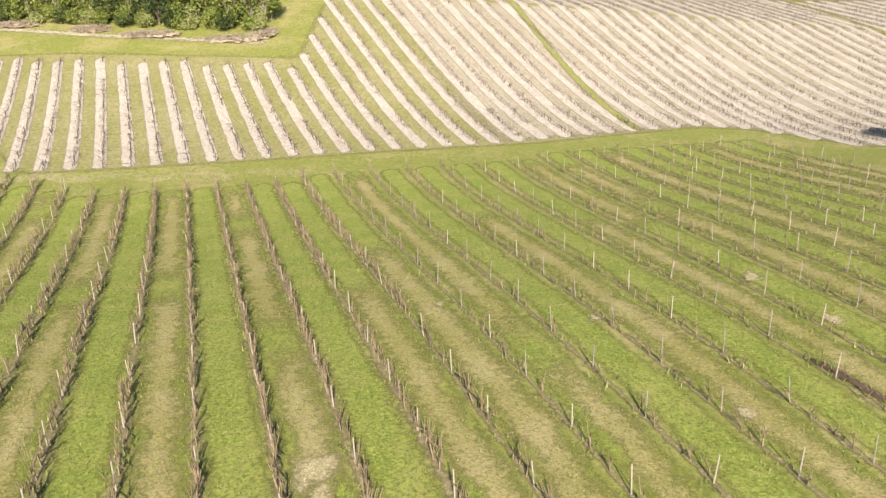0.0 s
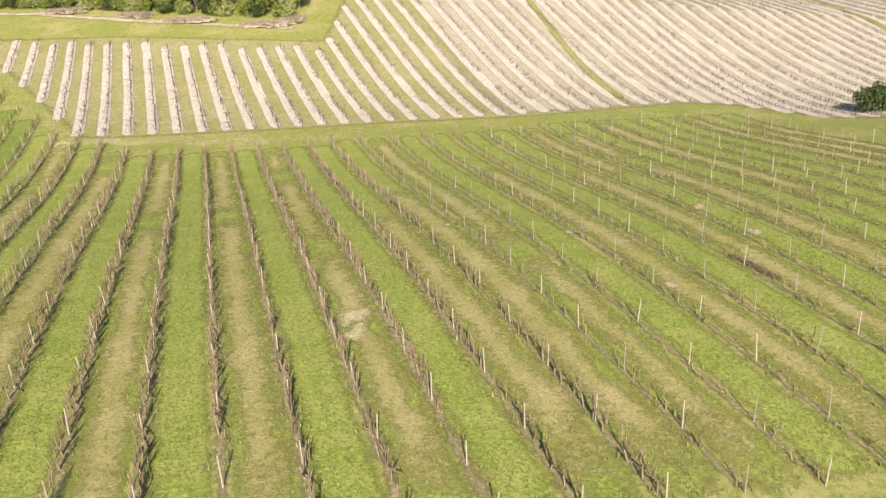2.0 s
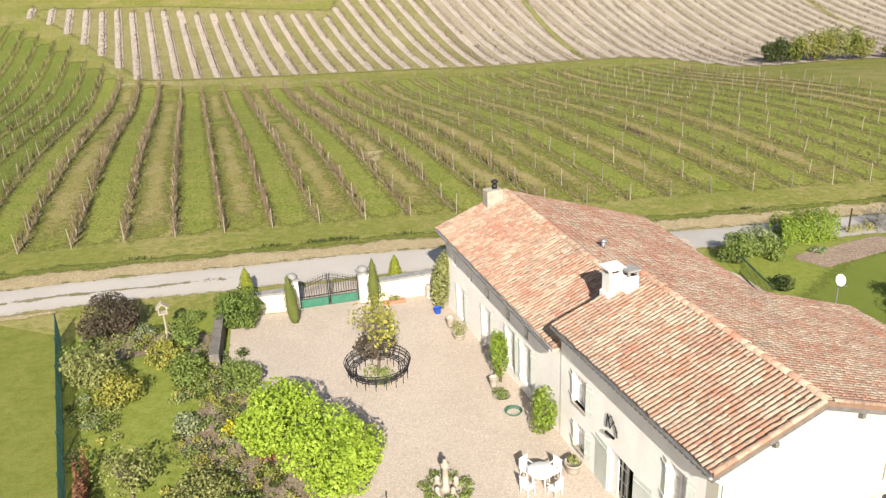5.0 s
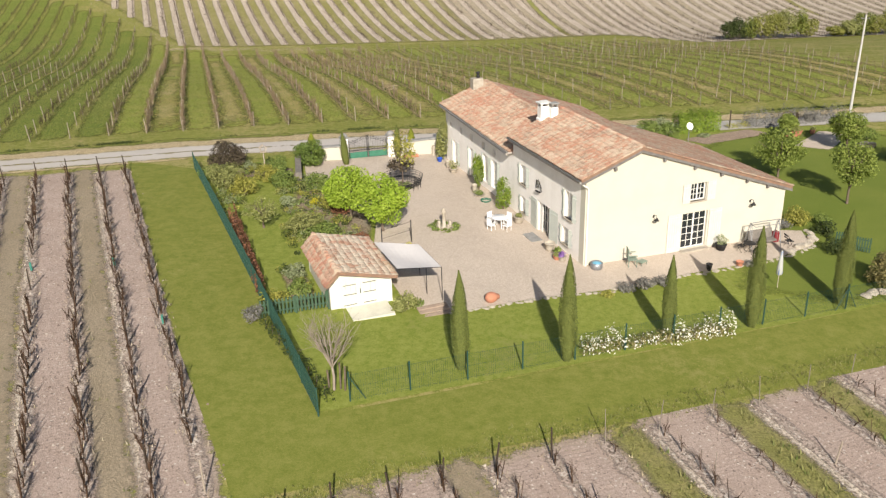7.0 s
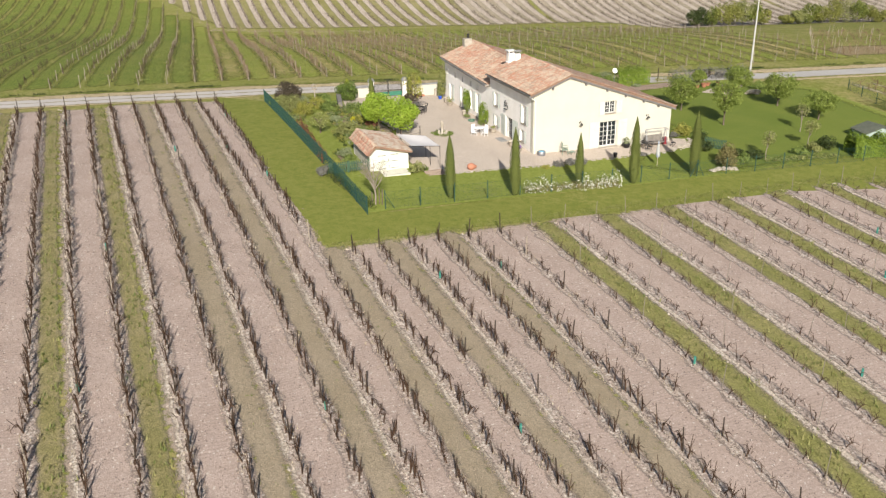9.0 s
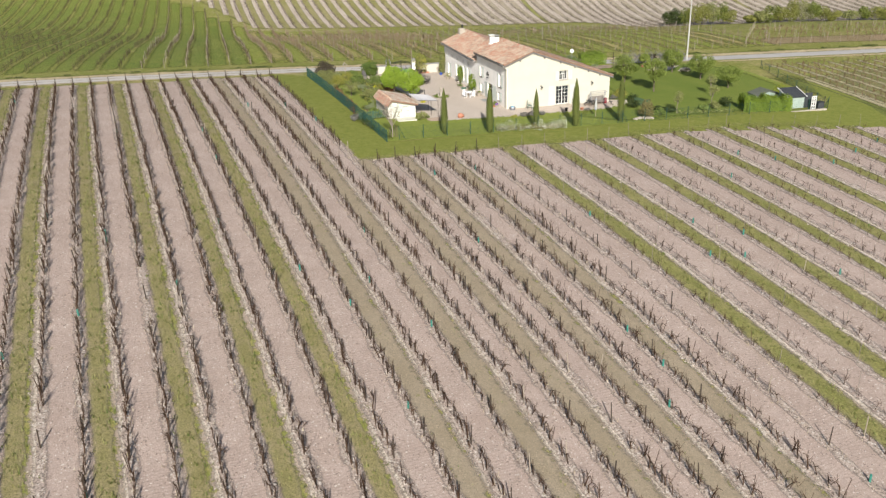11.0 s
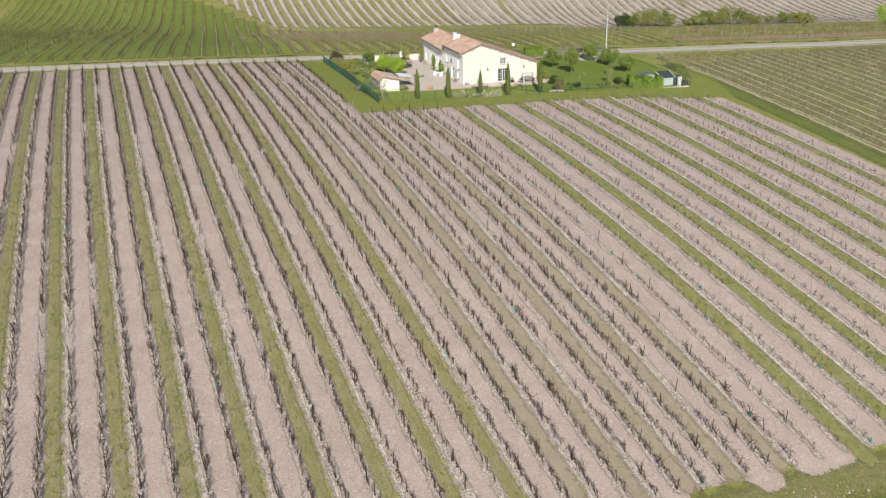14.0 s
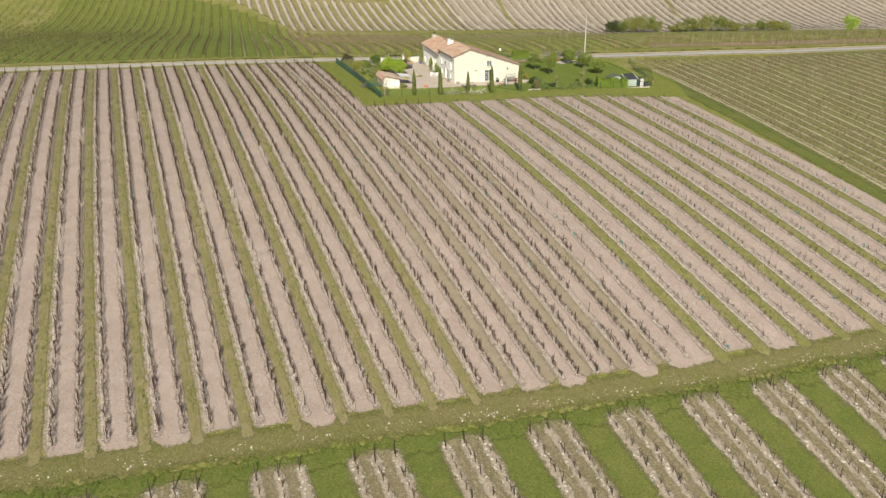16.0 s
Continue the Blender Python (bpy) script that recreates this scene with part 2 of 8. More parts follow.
M["dry_lane"] = edged("dry_and_green_lane", (0.285, 0.238, 0.083), (0.415, 0.325, 0.165), (0.20, 0.19, 0.05), (0.22, 0.21, 0.046), 0.25, (0.15, 1.0), 0.22, 8.0, 1.0, 1.7, 1.3)
M["fresh_lane"] = edged("fresh_green_lane", (0.205, 0.23, 0.043), (0.30, 0.275, 0.08), (0.125, 0.155, 0.024), (0.22, 0.21, 0.05), 0.3, (0.5, 1.0), 0.4, 6.0, 1.0, 1.0, 1.2)
M["row_strip"] = edged("earthy_strip_under_vines", (0.25, 0.195, 0.105), (0.215, 0.18, 0.072), (0.14, 0.112, 0.052), (0.20, 0.19, 0.055), 0.25, (0.05, 0.8), 0.6, 6.0, 0.9, 1.8)
M["next_base"] = edged("brown_vineyard_base", (0.25, 0.20, 0.13), (0.185, 0.155, 0.08), (0.13, 0.11, 0.045), (0.16, 0.17, 0.035), 0.25, (0.6, 1.0), 0.5, 6.0, 0.9, 0.9)
M["row_litter"] = edged("prunings_under_vines", (0.38, 0.30, 0.25), (0.46, 0.38, 0.315), (0.17, 0.122, 0.095), (0.40, 0.31, 0.262), 0.5, (0.35, 1.0), 0.7, 11.0, 1.0, 1.4, 1.0, 0.14)
M["lane_green"] = edged("green_vineyard_lane", (0.125, 0.143, 0.033), (0.17, 0.168, 0.048), (0.075, 0.097, 0.02), (0.14, 0.15, 0.038), 0.2, (0.5, 1.0), 0.3, 7.0, 0.8, 0.9)
M["east_soil"] = edged("dry_soil_under_vines", (0.37, 0.315, 0.21), (0.285, 0.245, 0.13), (0.18, 0.165, 0.065), (0.19, 0.175, 0.07), 0.3, (0.2, 0.9), 0.4, 5.0, 0.8, 1.7)
M["dark_soil"] = edged("dark_red_soil", (0.11, 0.06, 0.045), (0.15, 0.09, 0.06), (0.07, 0.045, 0.03), (0.2, 0.19, 0.06), 0.15, (0.3, 0.9), 1.0, 8.0, 0.9, 1.2)
M["crown"] = edged("dry_track_crown", (0.24, 0.21, 0.095), (0.31, 0.255, 0.14), (0.165, 0.155, 0.05), (0.36, 0.32, 0.24), 0.2, (0.0, 0.45), 0.5, 12.0, 0.9, 2.4)
M["hill_green"] = edged("green_hillside_lane", (0.15, 0.178, 0.034), (0.21, 0.21, 0.052), (0.085, 0.115, 0.019), (0.175, 0.18, 0.042), 0.25, (0.5, 1.0), 0.2, 6.0, 1.0, 1.0, 1.2)
M["east_ground"] = edged("olive_vineyard_ground", (0.17, 0.165, 0.055), (0.225, 0.195, 0.09), (0.09, 0.095, 0.03), (0.17, 0.18, 0.04), 0.25, (0.6, 1.0), 0.2, 4.0, 0.9, 1.0)
M["headland"] = edged("worn_headland_grass", (0.185, 0.155, 0.07), (0.16, 0.152, 0.048), (0.115, 0.115, 0.035), (0.155, 0.15, 0.04), 0.3, (0.35, 1.0), 0.3, 7.0, 0.8, 1.2)
M["trodden"] = edged("trodden_grass", (0.115, 0.12, 0.04), (0.15, 0.145, 0.055), (0.085, 0.09, 0.03), (0.15, 0.15, 0.045), 0.0, (0.1, 0.9), 0.3, 8.0, 0.8, 1.2)
M["straw"] = edged("straw_verge", (0.49, 0.39, 0.24), (0.42, 0.325, 0.19), (0.31, 0.24, 0.125), (0.30, 0.25, 0.10), 0.3, (0.55, 1.0), 0.6, 14.0, 1.0, 1.0)
M["red_soil"] = edged("reddish_soil", (0.31, 0.215, 0.135), (0.26, 0.20, 0.105), (0.18, 0.15, 0.065), (0.20, 0.19, 0.05), 0.1, (0.2, 0.9), 0.15, 6.0, 0.7, 1.6)
M["track"] = edged("pale_worn_lane", (0.475, 0.43, 0.385), (0.43, 0.385, 0.345), (0.40, 0.36, 0.32), (0.35, 0.30, 0.19), 0.1, (0.85, 1.02), 0.3, 18.0, 0.1, 0.6, 0.12)
M["asphalt"] = edged("worn_pale_asphalt", (0.38, 0.355, 0.325), (0.335, 0.31, 0.285), (0.42, 0.39, 0.355), (0.30, 0.26, 0.16), 0.15, (0.9, 1.05), 0.4, 14.0, 0.15, 0.5, 0.15)
M["yard"] = edged("courtyard_gravel", (0.50, 0.418, 0.342), (0.44, 0.366, 0.297), (0.365, 0.30, 0.24), (0.36, 0.31, 0.22), 0.35, (0.92, 1.1), 0.3, 14.0, 0.3, 0.6, 0.45)
# garden lawn green, darkened in part for the lens's falloff towards its edge
M["dimmed_lawn"] = edged("dimmed_green_lawn", (0.125, 0.158, 0.028), (0.16, 0.183, 0.037), (0.10, 0.132, 0.022), (0.16, 0.175, 0.038), 0.0, (0.5, 1.0), 0.15, 18.0, 0.4, 0.8, 0.3)
M["bed"] = edged("planting_bed_soil", (0.24, 0.18, 0.125), (0.31, 0.26, 0.19), (0.13, 0.10, 0.065), (0.16, 0.16, 0.05), 0.2, (0.6, 1.0), 0.8, 9.0)
M["tilled"] = edged("tilled_pinkish_soil", (0.33, 0.245, 0.185), (0.27, 0.20, 0.15), (0.20, 0.145, 0.105), (0.25, 0.2, 0.12), 0.2, (0.8, 1.05), 0.6, 9.0)
M["ditch"] = edged("rank_ditch_grass", (0.165, 0.19, 0.036), (0.21, 0.21, 0.05), (0.105, 0.13, 0.024), (0.2, 0.2, 0.045), 0.0, (0.2, 0.95), 0.7, 14.0, 1.0, 1.6)
M["bark"] = plain("dark_vine_bark", (0.09, 0.053, 0.033), (0.052, 0.031, 0.019), 9.0, 0.95, spec=0.1)
M["cane"] = plain("brown_vine_canes", (0.195, 0.13, 0.075), (0.115, 0.076, 0.045), 9.0, 0.9, spec=0.1)
M["north_cane"] = plain("weathered_brown_canes", (0.26, 0.19, 0.12), (0.155, 0.112, 0.07), 9.0, 0.9, spec=0.1)
M["hill_cane"] = plain("dull_olive_canes", (0.125, 0.10, 0.052), (0.08, 0.064, 0.034), 9.0, 0.95, spec=0.1)
M["post_dark"] = plain("dark_creosoted_post", (0.06, 0.045, 0.034), (0.04, 0.03, 0.023), 5.0, 0.9, spec=0.1)
M["far_cane"] = plain("grey_brown_prunings", (0.125, 0.092, 0.07), (0.075, 0.055, 0.042), 9.0, 0.95, spec=0.1)
M["post_grey"] = plain("dull_grey_stake", (0.24, 0.205, 0.165), (0.15, 0.125, 0.10), 5.0, 0.85)
M["post_pale"] = plain("weathered_grey_post", (0.33, 0.28, 0.22), (0.25, 0.20, 0.155), 5.0, 0.85)
M["sleeve"] = plain("green_vine_guard", (0.05, 0.22, 0.17), None, 4.0, 0.5)
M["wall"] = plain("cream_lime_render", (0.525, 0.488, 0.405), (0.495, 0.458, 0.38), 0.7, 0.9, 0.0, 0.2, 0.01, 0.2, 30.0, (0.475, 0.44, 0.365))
# albedo lifted well above the gable's, to offset the grazing sun on the west front
M["lifted_wall"] = plain("lifted_grey_white_render", (0.88, 0.83, 0.775), (0.80, 0.75, 0.69), 0.9, 0.92, 0.0, 0.25, 0.02, 0.2, 18.0, (0.73, 0.67, 0.605))
M["stone"] = plain("pale_limestone", (0.42, 0.37, 0.30), (0.31, 0.265, 0.21), 3.0, 0.9, 0.0, 0.4, 0.02)
M["coping"] = plain("grey_lichened_coping", (0.30, 0.29, 0.27), (0.22, 0.21, 0.20), 3.0, 0.92, 0.0, 0.4, 0.02)
M["old_stone"] = plain("brown_grey_old_stone", (0.20, 0.175, 0.15), (0.13, 0.115, 0.10), 3.0, 0.95, 0.0, 0.5, 0.03)
M["shed_render"] = plain("off_white_render", (0.67, 0.645, 0.575), (0.62, 0.595, 0.53), 0.9, 0.9, 0.0, 0.2, 0.01, 0.2, 30.0, (0.58, 0.55, 0.48))
M["door_paint"] = plain("pale_green_white_paint", (0.62, 0.63, 0.53), (0.56, 0.575, 0.48), 2.0, 0.55)
M["sage"] = plain("sage_grey_shutter_paint", (0.56, 0.58, 0.52), (0.50, 0.52, 0.465), 2.0, 0.55)
M["cream_paint"] = plain("cream_shutter_paint", (0.56, 0.54, 0.49), (0.52, 0.50, 0.45), 2.0, 0.55)
M["white_paint"] = plain("white_joinery_paint", (0.70, 0.68, 0.63), (0.64, 0.62, 0.58), 3.0, 0.45)
M["eave_wood"] = plain("grey_eave_boards", (0.175, 0.16, 0.15), (0.125, 0.112, 0.105), 4.0, 0.8)
M["genoise"] = plain("pale_mortared_cornice", (0.46, 0.41, 0.365), (0.37, 0.325, 0.285), 4.0, 0.92, 0.0, 0.4, 0.02)
M["zinc"] = plain("grey_zinc", (0.32, 0.32, 0.33), (0.26, 0.26, 0.27), 4.0, 0.45, 0.6)
M["pale_zinc"] = plain("dull_pale_zinc", (0.36, 0.35, 0.345), (0.29, 0.285, 0.28), 4.0, 0.7, 0.1)
M["iron"] = plain("black_wrought_iron", (0.035, 0.033, 0.033), None, 8.0, 0.55, 0.4)
M["green_iron"] = plain("green_painted_iron", (0.05, 0.17, 0.11), (0.04, 0.14, 0.09), 3.0, 0.5)
M["fence_green"] = plain("green_coated_wire", (0.025, 0.068, 0.05), (0.02, 0.052, 0.04), 5.0, 0.5)
M["terracotta"] = plain("terracotta", (0.46, 0.20, 0.12), (0.38, 0.16, 0.10), 5.0, 0.85)
M["white_plastic"] = plain("white_garden_plastic", (0.82, 0.81, 0.80), (0.77, 0.76, 0.75), 4.0, 0.4)
M["green_plastic"] = plain("faded_green_plastic", (0.20, 0.25, 0.20), (0.15, 0.20, 0.16), 4.0, 0.5)
M["blue_glaze"] = plain("blue_glazed_pottery", (0.03, 0.09, 0.42), (0.02, 0.06, 0.33), 4.0, 0.2, 0.0, 0.0)
M["canvas"] = plain("pale_grey_canvas", (0.60, 0.56, 0.53), (0.57, 0.53, 0.505), 1.5, 0.8)
M["deck"] = plain("brown_decking", (0.33, 0.25, 0.19), (0.27, 0.20, 0.15), 3.0, 0.85)
M["concrete"] = plain("pale_concrete_ramp", (0.60, 0.57, 0.47), (0.53, 0.50, 0.41), 1.5, 0.9)
M["picket"] = plain("dark_green_pickets", (0.055, 0.10, 0.06), (0.04, 0.075, 0.045), 6.0, 0.7)
M["wood_pale"] = plain("silvered_wood", (0.44, 0.37, 0.29), (0.34, 0.28, 0.22), 4.0, 0.8)
M["trunk"] = plain("tree_bark", (0.16, 0.12, 0.09), (0.10, 0.075, 0.055), 7.0, 0.95, 0.0, 0.6, 0.03)
M["grey_trunk"] = plain("pale_branch_bark", (0.30, 0.25, 0.20), (0.22, 0.175, 0.14), 7.0, 0.95)
M["metal_pale"] = plain("galvanised_pole", (0.47, 0.45, 0.42), (0.40, 0.38, 0.36), 2.0, 0.6)
M["dark_roof"] = plain("dark_roof_sheet", (0.05, 0.052, 0.055), (0.038, 0.04, 0.043), 2.0, 0.75, spec=0.15)
M["hut"] = plain("pale_green_hut_boards", (0.36, 0.42, 0.37), (0.30, 0.36, 0.315), 2.0, 0.7)
M["faded_roof"] = plain("faded_grey_green_roof", (0.135, 0.14, 0.105), (0.10, 0.105, 0.08), 2.0, 0.9, spec=0.1)
M["red_plastic"] = plain("dark_red_plastic", (0.20, 0.025, 0.03), None, 4.0, 0.5)
M["purple"] = leafy("purple_flowers", (0.12, 0.05, 0.22), (0.42, 0.25, 0.55))
M["l_lime"] = leafy("fresh_lime_leaves", (0.24, 0.35, 0.03), (0.44, 0.54, 0.075), 0.6, 0.4)
M["l_hedge"] = leafy("laurel_leaves", (0.10, 0.16, 0.018), (0.27, 0.34, 0.045), 0.5, 0.3)
M["parasol"] = plain("grey_white_canvas", (0.40, 0.40, 0.38), (0.35, 0.35, 0.335), 1.5, 0.8)
M["l_mid"] = leafy("garden_leaves", (0.075, 0.118, 0.022), (0.27, 0.32, 0.08))
M["l_dark"] = leafy("dark_evergreen_leaves", (0.02, 0.034, 0.01), (0.085, 0.105, 0.026))
M["l_olive"] = leafy("olive_green_leaves", (0.13, 0.145, 0.04), (0.36, 0.355, 0.13))
M["l_silver"] = leafy("silver_green_leaves", (0.13, 0.16, 0.07), (0.36, 0.38, 0.21))
M["l_rust"] = leafy("reddish_brown_leaves", (0.105, 0.045, 0.025), (0.32, 0.15, 0.08))
M["l_purple"] = leafy("dark_purple_leaves", (0.04, 0.03, 0.022), (0.13, 0.10, 0.06))
M["l_yellow"] = leafy("yellow_flowers", (0.40, 0.36, 0.02), (0.65, 0.58, 0.04))
M["l_yellowgreen"] = leafy("yellow_green_leaves", (0.16, 0.17, 0.025), (0.42, 0.38, 0.09))
M["l_cypress"] = leafy("cypress_scales", (0.075, 0.092, 0.02), (0.135, 0.15, 0.036), 0.8, 0.12)
M["l_goldcypress"] = leafy("golden_cypress_scales", (0.10, 0.125, 0.012), (0.27, 0.28, 0.03), 0.75, 0.15)
M["l_wood"] = leafy("woodland_leaves", (0.055, 0.08, 0.014), (0.27, 0.29, 0.06))
M["l_rose"] = leafy("rose_leaves", (0.11, 0.10, 0.035), (0.30, 0.25, 0.10))
M["l_hedge_dark"] = leafy("glossy_green_leaves", (0.06, 0.10, 0.018), (0.19, 0.245, 0.05))
M["l_bush"] = leafy("field_bush_leaves", (0.12, 0.13, 0.026), (0.36, 0.35, 0.09), 0.6, 0.35)
M["l_spring"] = leafy("spring_tree_leaves", (0.12, 0.165, 0.028), (0.37, 0.42, 0.10), 0.6, 0.45)
M["l_tuft"] = leafy("mixed_grass_blades", (0.07, 0.115, 0.016), (0.34, 0.30, 0.12), 0.7, 0.3)
M["l_lane"] = leafy("short_grass_blades", (0.10, 0.135, 0.022), (0.29, 0.28, 0.09), 0.8, 0.3)
M["l_lavender"] = leafy("grey_lavender", (0.12, 0.115, 0.10), (0.29, 0.27, 0.24))
M["petal"] = leafy("white_rose_petals", (0.62, 0.60, 0.48), (0.85, 0.84, 0.76), 0.6, 0.3)
M["grassblade"] = leafy("rank_grass_blades", (0.05, 0.10, 0.012), (0.18, 0.24, 0.04))
M["brush"] = plain("cut_brushwood", (0.33, 0.265, 0.19), (0.20, 0.15, 0.10), 3.0, 0.95)

M["brush_dark"] = plain("brown_brushwood_mould", (0.27, 0.21, 0.14), (0.37, 0.30, 0.21), 2.5, 0.95, 0.0, 0.6, 0.05)


def glass():
    k = Nodes("window_glass")
    return k.done((0.02, 0.023, 0.026), 0.06, 0.0, 0.6)


M["glass"] = glass()
# pale panes stand in for the white jambs and open inner shutters of deep reveals
M["pale_glass"] = plain("pale_glazing", (0.62, 0.60, 0.57), (0.52, 0.50, 0.47), 3.0, 0.08, 0.0, 0.0, spec=0.5)


def tile_material(name, island, red=0.0, moss=0.0):
    k = Nodes(name)
    k.co = k.t.nodes.new("ShaderNodeNewGeometry").outputs["Position"]
    k.co = k.t.nodes.new("ShaderNodeNewGeometry").outputs["Position"]
    k.co = k.t.nodes.new("ShaderNodeNewGeometry").outputs["Position"]
    k.co = k.t.nodes.new("ShaderNodeNewGeometry").outputs["Position"]
    k.co = k.t.nodes.new("ShaderNodeNewGeometry").outputs["Position"]
    k.co = k.t.nodes.new("ShaderNodeNewGeometry").outputs["Position"]
    k.co = k.t.nodes.new("ShaderNodeNewGeometry").outputs["Position"]
    k.co = k.t.nodes.new("ShaderNodeNewGeometry").outputs["Position"]
    k.co = k.t.nodes.new("ShaderNodeNewGeometry").outputs["Position"]
    k.co = k.t.nodes.new("ShaderNodeNewGeometry").outputs["Position"]
    k.co = k.t.nodes.new("ShaderNodeNewGeometry").outputs["Position"]
    if island:
        rnd = k.t.nodes.new("ShaderNodeNewGeometry").outputs["Random Per Island"]
    else:
        rnd = k.t.nodes.new("ShaderNodeObjectInfo").outputs["Random"]
    col = k.ramp(rnd, [(0.0, (0.34, 0.165, 0.105)), (0.2, (0.37, 0.205, 0.135)), (0.38, (0.44, 0.33, 0.24)), (0.5, (0.315, 0.15, 0.10)),
                       (0.62, (0.40, 0.26, 0.18)), (0.74, (0.43, 0.335, 0.24)), (0.84, (0.22, 0.14, 0.10)), (0.92, (0.29, 0.23, 0.165)), (1.0, (0.46, 0.38, 0.285))])
    col = k.mix(0.35, col, (0.385, 0.21, 0.135))
    if red:
        col = k.mix(k.math("MULTIPLY", k.smooth(k.math("ADD", k.noise(0.9, 4.0, 0.7), k.math("MULTIPLY", k.math("SUBTRACT", k.math("FRACT", k.math("MULTIPLY", rnd, 17.3)), 0.5), 0.5)), 0.45, 0.6), red), col, (0.36, 0.125, 0.085))
    old = k.noise(0.8, 5.0, 0.7)
    col = k.mix(k.math("MULTIPLY", k.smooth(k.math("ADD", old, k.math("MULTIPLY", k.math("SUBTRACT", k.math("FRACT", k.math("MULTIPLY", rnd, 31.7)), 0.5), 0.35)), 0.49, 0.58), 0.7), col, (0.47, 0.385, 0.29))
    col = k.mix(k.math("MULTIPLY", k.smooth(k.math("ADD", old, k.math("MULTIPLY", k.math("SUBTRACT", k.math("FRACT", k.math("MULTIPLY", rnd, 53.1)), 0.5), 0.35)), 0.44, 0.36), 0.55), col, (0.36, 0.15, 0.095))
    col = k.mix(k.math("MULTIPLY", k.smooth(k.noise(0.47, 6.0, 0.75), 0.52, 0.6), 0.55), col, (0.335, 0.125, 0.08))
    col = k.mix(k.math("MULTIPLY", k.smooth(k.noise(0.63, 7.0, 0.8), 0.53, 0.61), 0.5), col, (0.205, 0.16, 0.125))
    lich = k.noise(3.2, 6.0, 0.7)
    col = k.mix(k.math("MULTIPLY", k.smooth(lich, 0.5, 0.64), 0.65), col, (0.205, 0.155, 0.115))
    fine = k.noise(35.0, 3.0)
    col = k.mix(k.math("MULTIPLY", k.smooth(k.noise(5.0, 6.0, 0.85), 0.5, 0.61), 0.62), col, (0.48, 0.385, 0.29))
    col = k.mix(k.math("MULTIPLY", k.smooth(k.noise(16.0, 4.0, 0.8), 0.52, 0.66), 0.5), col, (0.17, 0.115, 0.08))
    if moss:
        col = k.mix(k.math("MULTIPLY", k.smooth(k.noise(1.6, 6.0, 0.75), 0.42, 0.56), moss), col, (0.52, 0.45, 0.36))
        col = k.mix(k.math("MULTIPLY", k.smooth(k.noise(5.5, 6.0, 0.8), 0.54, 0.62), moss), col, (0.20, 0.155, 0.12))
    col = k.mix(0.08, col, (0.35, 0.275, 0.225))
    k.bump(fine, 0.3, 0.01)
    return k.done(col, 0.92, 0.0, 0.15)


M["tile"], M["tile_isl"] = tile_material("clay_tile", False), tile_material("clay_tiles_many", True)
M["tile_red"], M["tile_red_isl"] = tile_material("red_clay_tile", False, 0.65), tile_material("red_clay_tiles_many", True, 0.65)
M["tile_moss"], M["tile_moss_isl"] = tile_material("mossy_clay_tile", False, 0.0, 0.75), tile_material("mossy_clay_tiles_many", True, 0.0, 0.75)
M["tile_under"] = plain("channel_tile_clay", (0.25, 0.15, 0.10), (0.18, 0.11, 0.08), 3.0, 0.95)


# ---- mesh helpers ----
def mesh_np(name, V, F, material, edge=None, smooth=False):
    """A mesh from arrays of points and of equal-sided faces."""
    V, F = np.asarray(V, np.float32).reshape(-1, 3), np.asarray(F, np.int32)
    me = bpy.data.meshes.new(name)
    me.vertices.add(len(V))
    me.vertices.foreach_set("co", V.ravel())
    me.loops.add(F.size)
    me.loops.foreach_set("vertex_index", F.ravel())
    me.polygons.add(len(F))
    me.polygons.foreach_set("loop_start", np.arange(0, F.size, F.shape[1], dtype=np.int32))
    if smooth:
        me.polygons.foreach_set("use_smooth", np.ones(len(F), bool))
    if edge is not None:
        me.attributes.new("edge", "FLOAT", "POINT").data.foreach_set("value", np.asarray(edge, np.float32))
    me.materials.append(material)
    me.update(calc_edges=True)
    me.validate()
    return me


def part(name, bm, material, parent, label="", kind=""):
    """Links a bmesh or mesh as one mesh object under a thing."""
    if isinstance(bm, bmesh.types.BMesh):
        me = bpy.data.meshes.new(name)
        bm.normal_update()
        bm.to_mesh(me)
        bm.free()
        me.materials.append(material)
    else:
        me = bm
    ob = new(name, me)
    ob.parent = parent
    return tagged(ob, label, "", "", kind)


def thing(name, label, category, m, group="", kind=""):
    ob = new(name)
    ob.matrix_basis = m
    ob.empty_display_size = 0.2
    return tagged(ob, label, category, group, kind)


def solo(name, bm, material, label, category, m, group="", kind=""):
    """A thing of one mesh."""
    ob = part(name, bm, material, None)
    ob.matrix_basis = m
    return tagged(ob, label, category, group, kind)


def box(bm, x0, x1, y0, y1, z0, z1, bevel=0.0, m=None):
    r = bmesh.ops.create_cube(bm, size=1.0, matrix=(m or Matrix()) @ Matrix.Translation(((x0 + x1) / 2, (y0 + y1) / 2, (z0 + z1) / 2)) @ Matrix.Diagonal((x1 - x0, y1 - y0, z1 - z0, 1)))
    if bevel:
        es = {e for v in r["verts"] for e in v.link_edges}
        bmesh.ops.bevel(bm, geom=list(es), offset=bevel, segments=1, affect="EDGES")
    return bm


def boxes(*specs, bevel=0.0):
    bm = bmesh.new()
    for s in specs:
        box(bm, *s, bevel=bevel)
    return bm


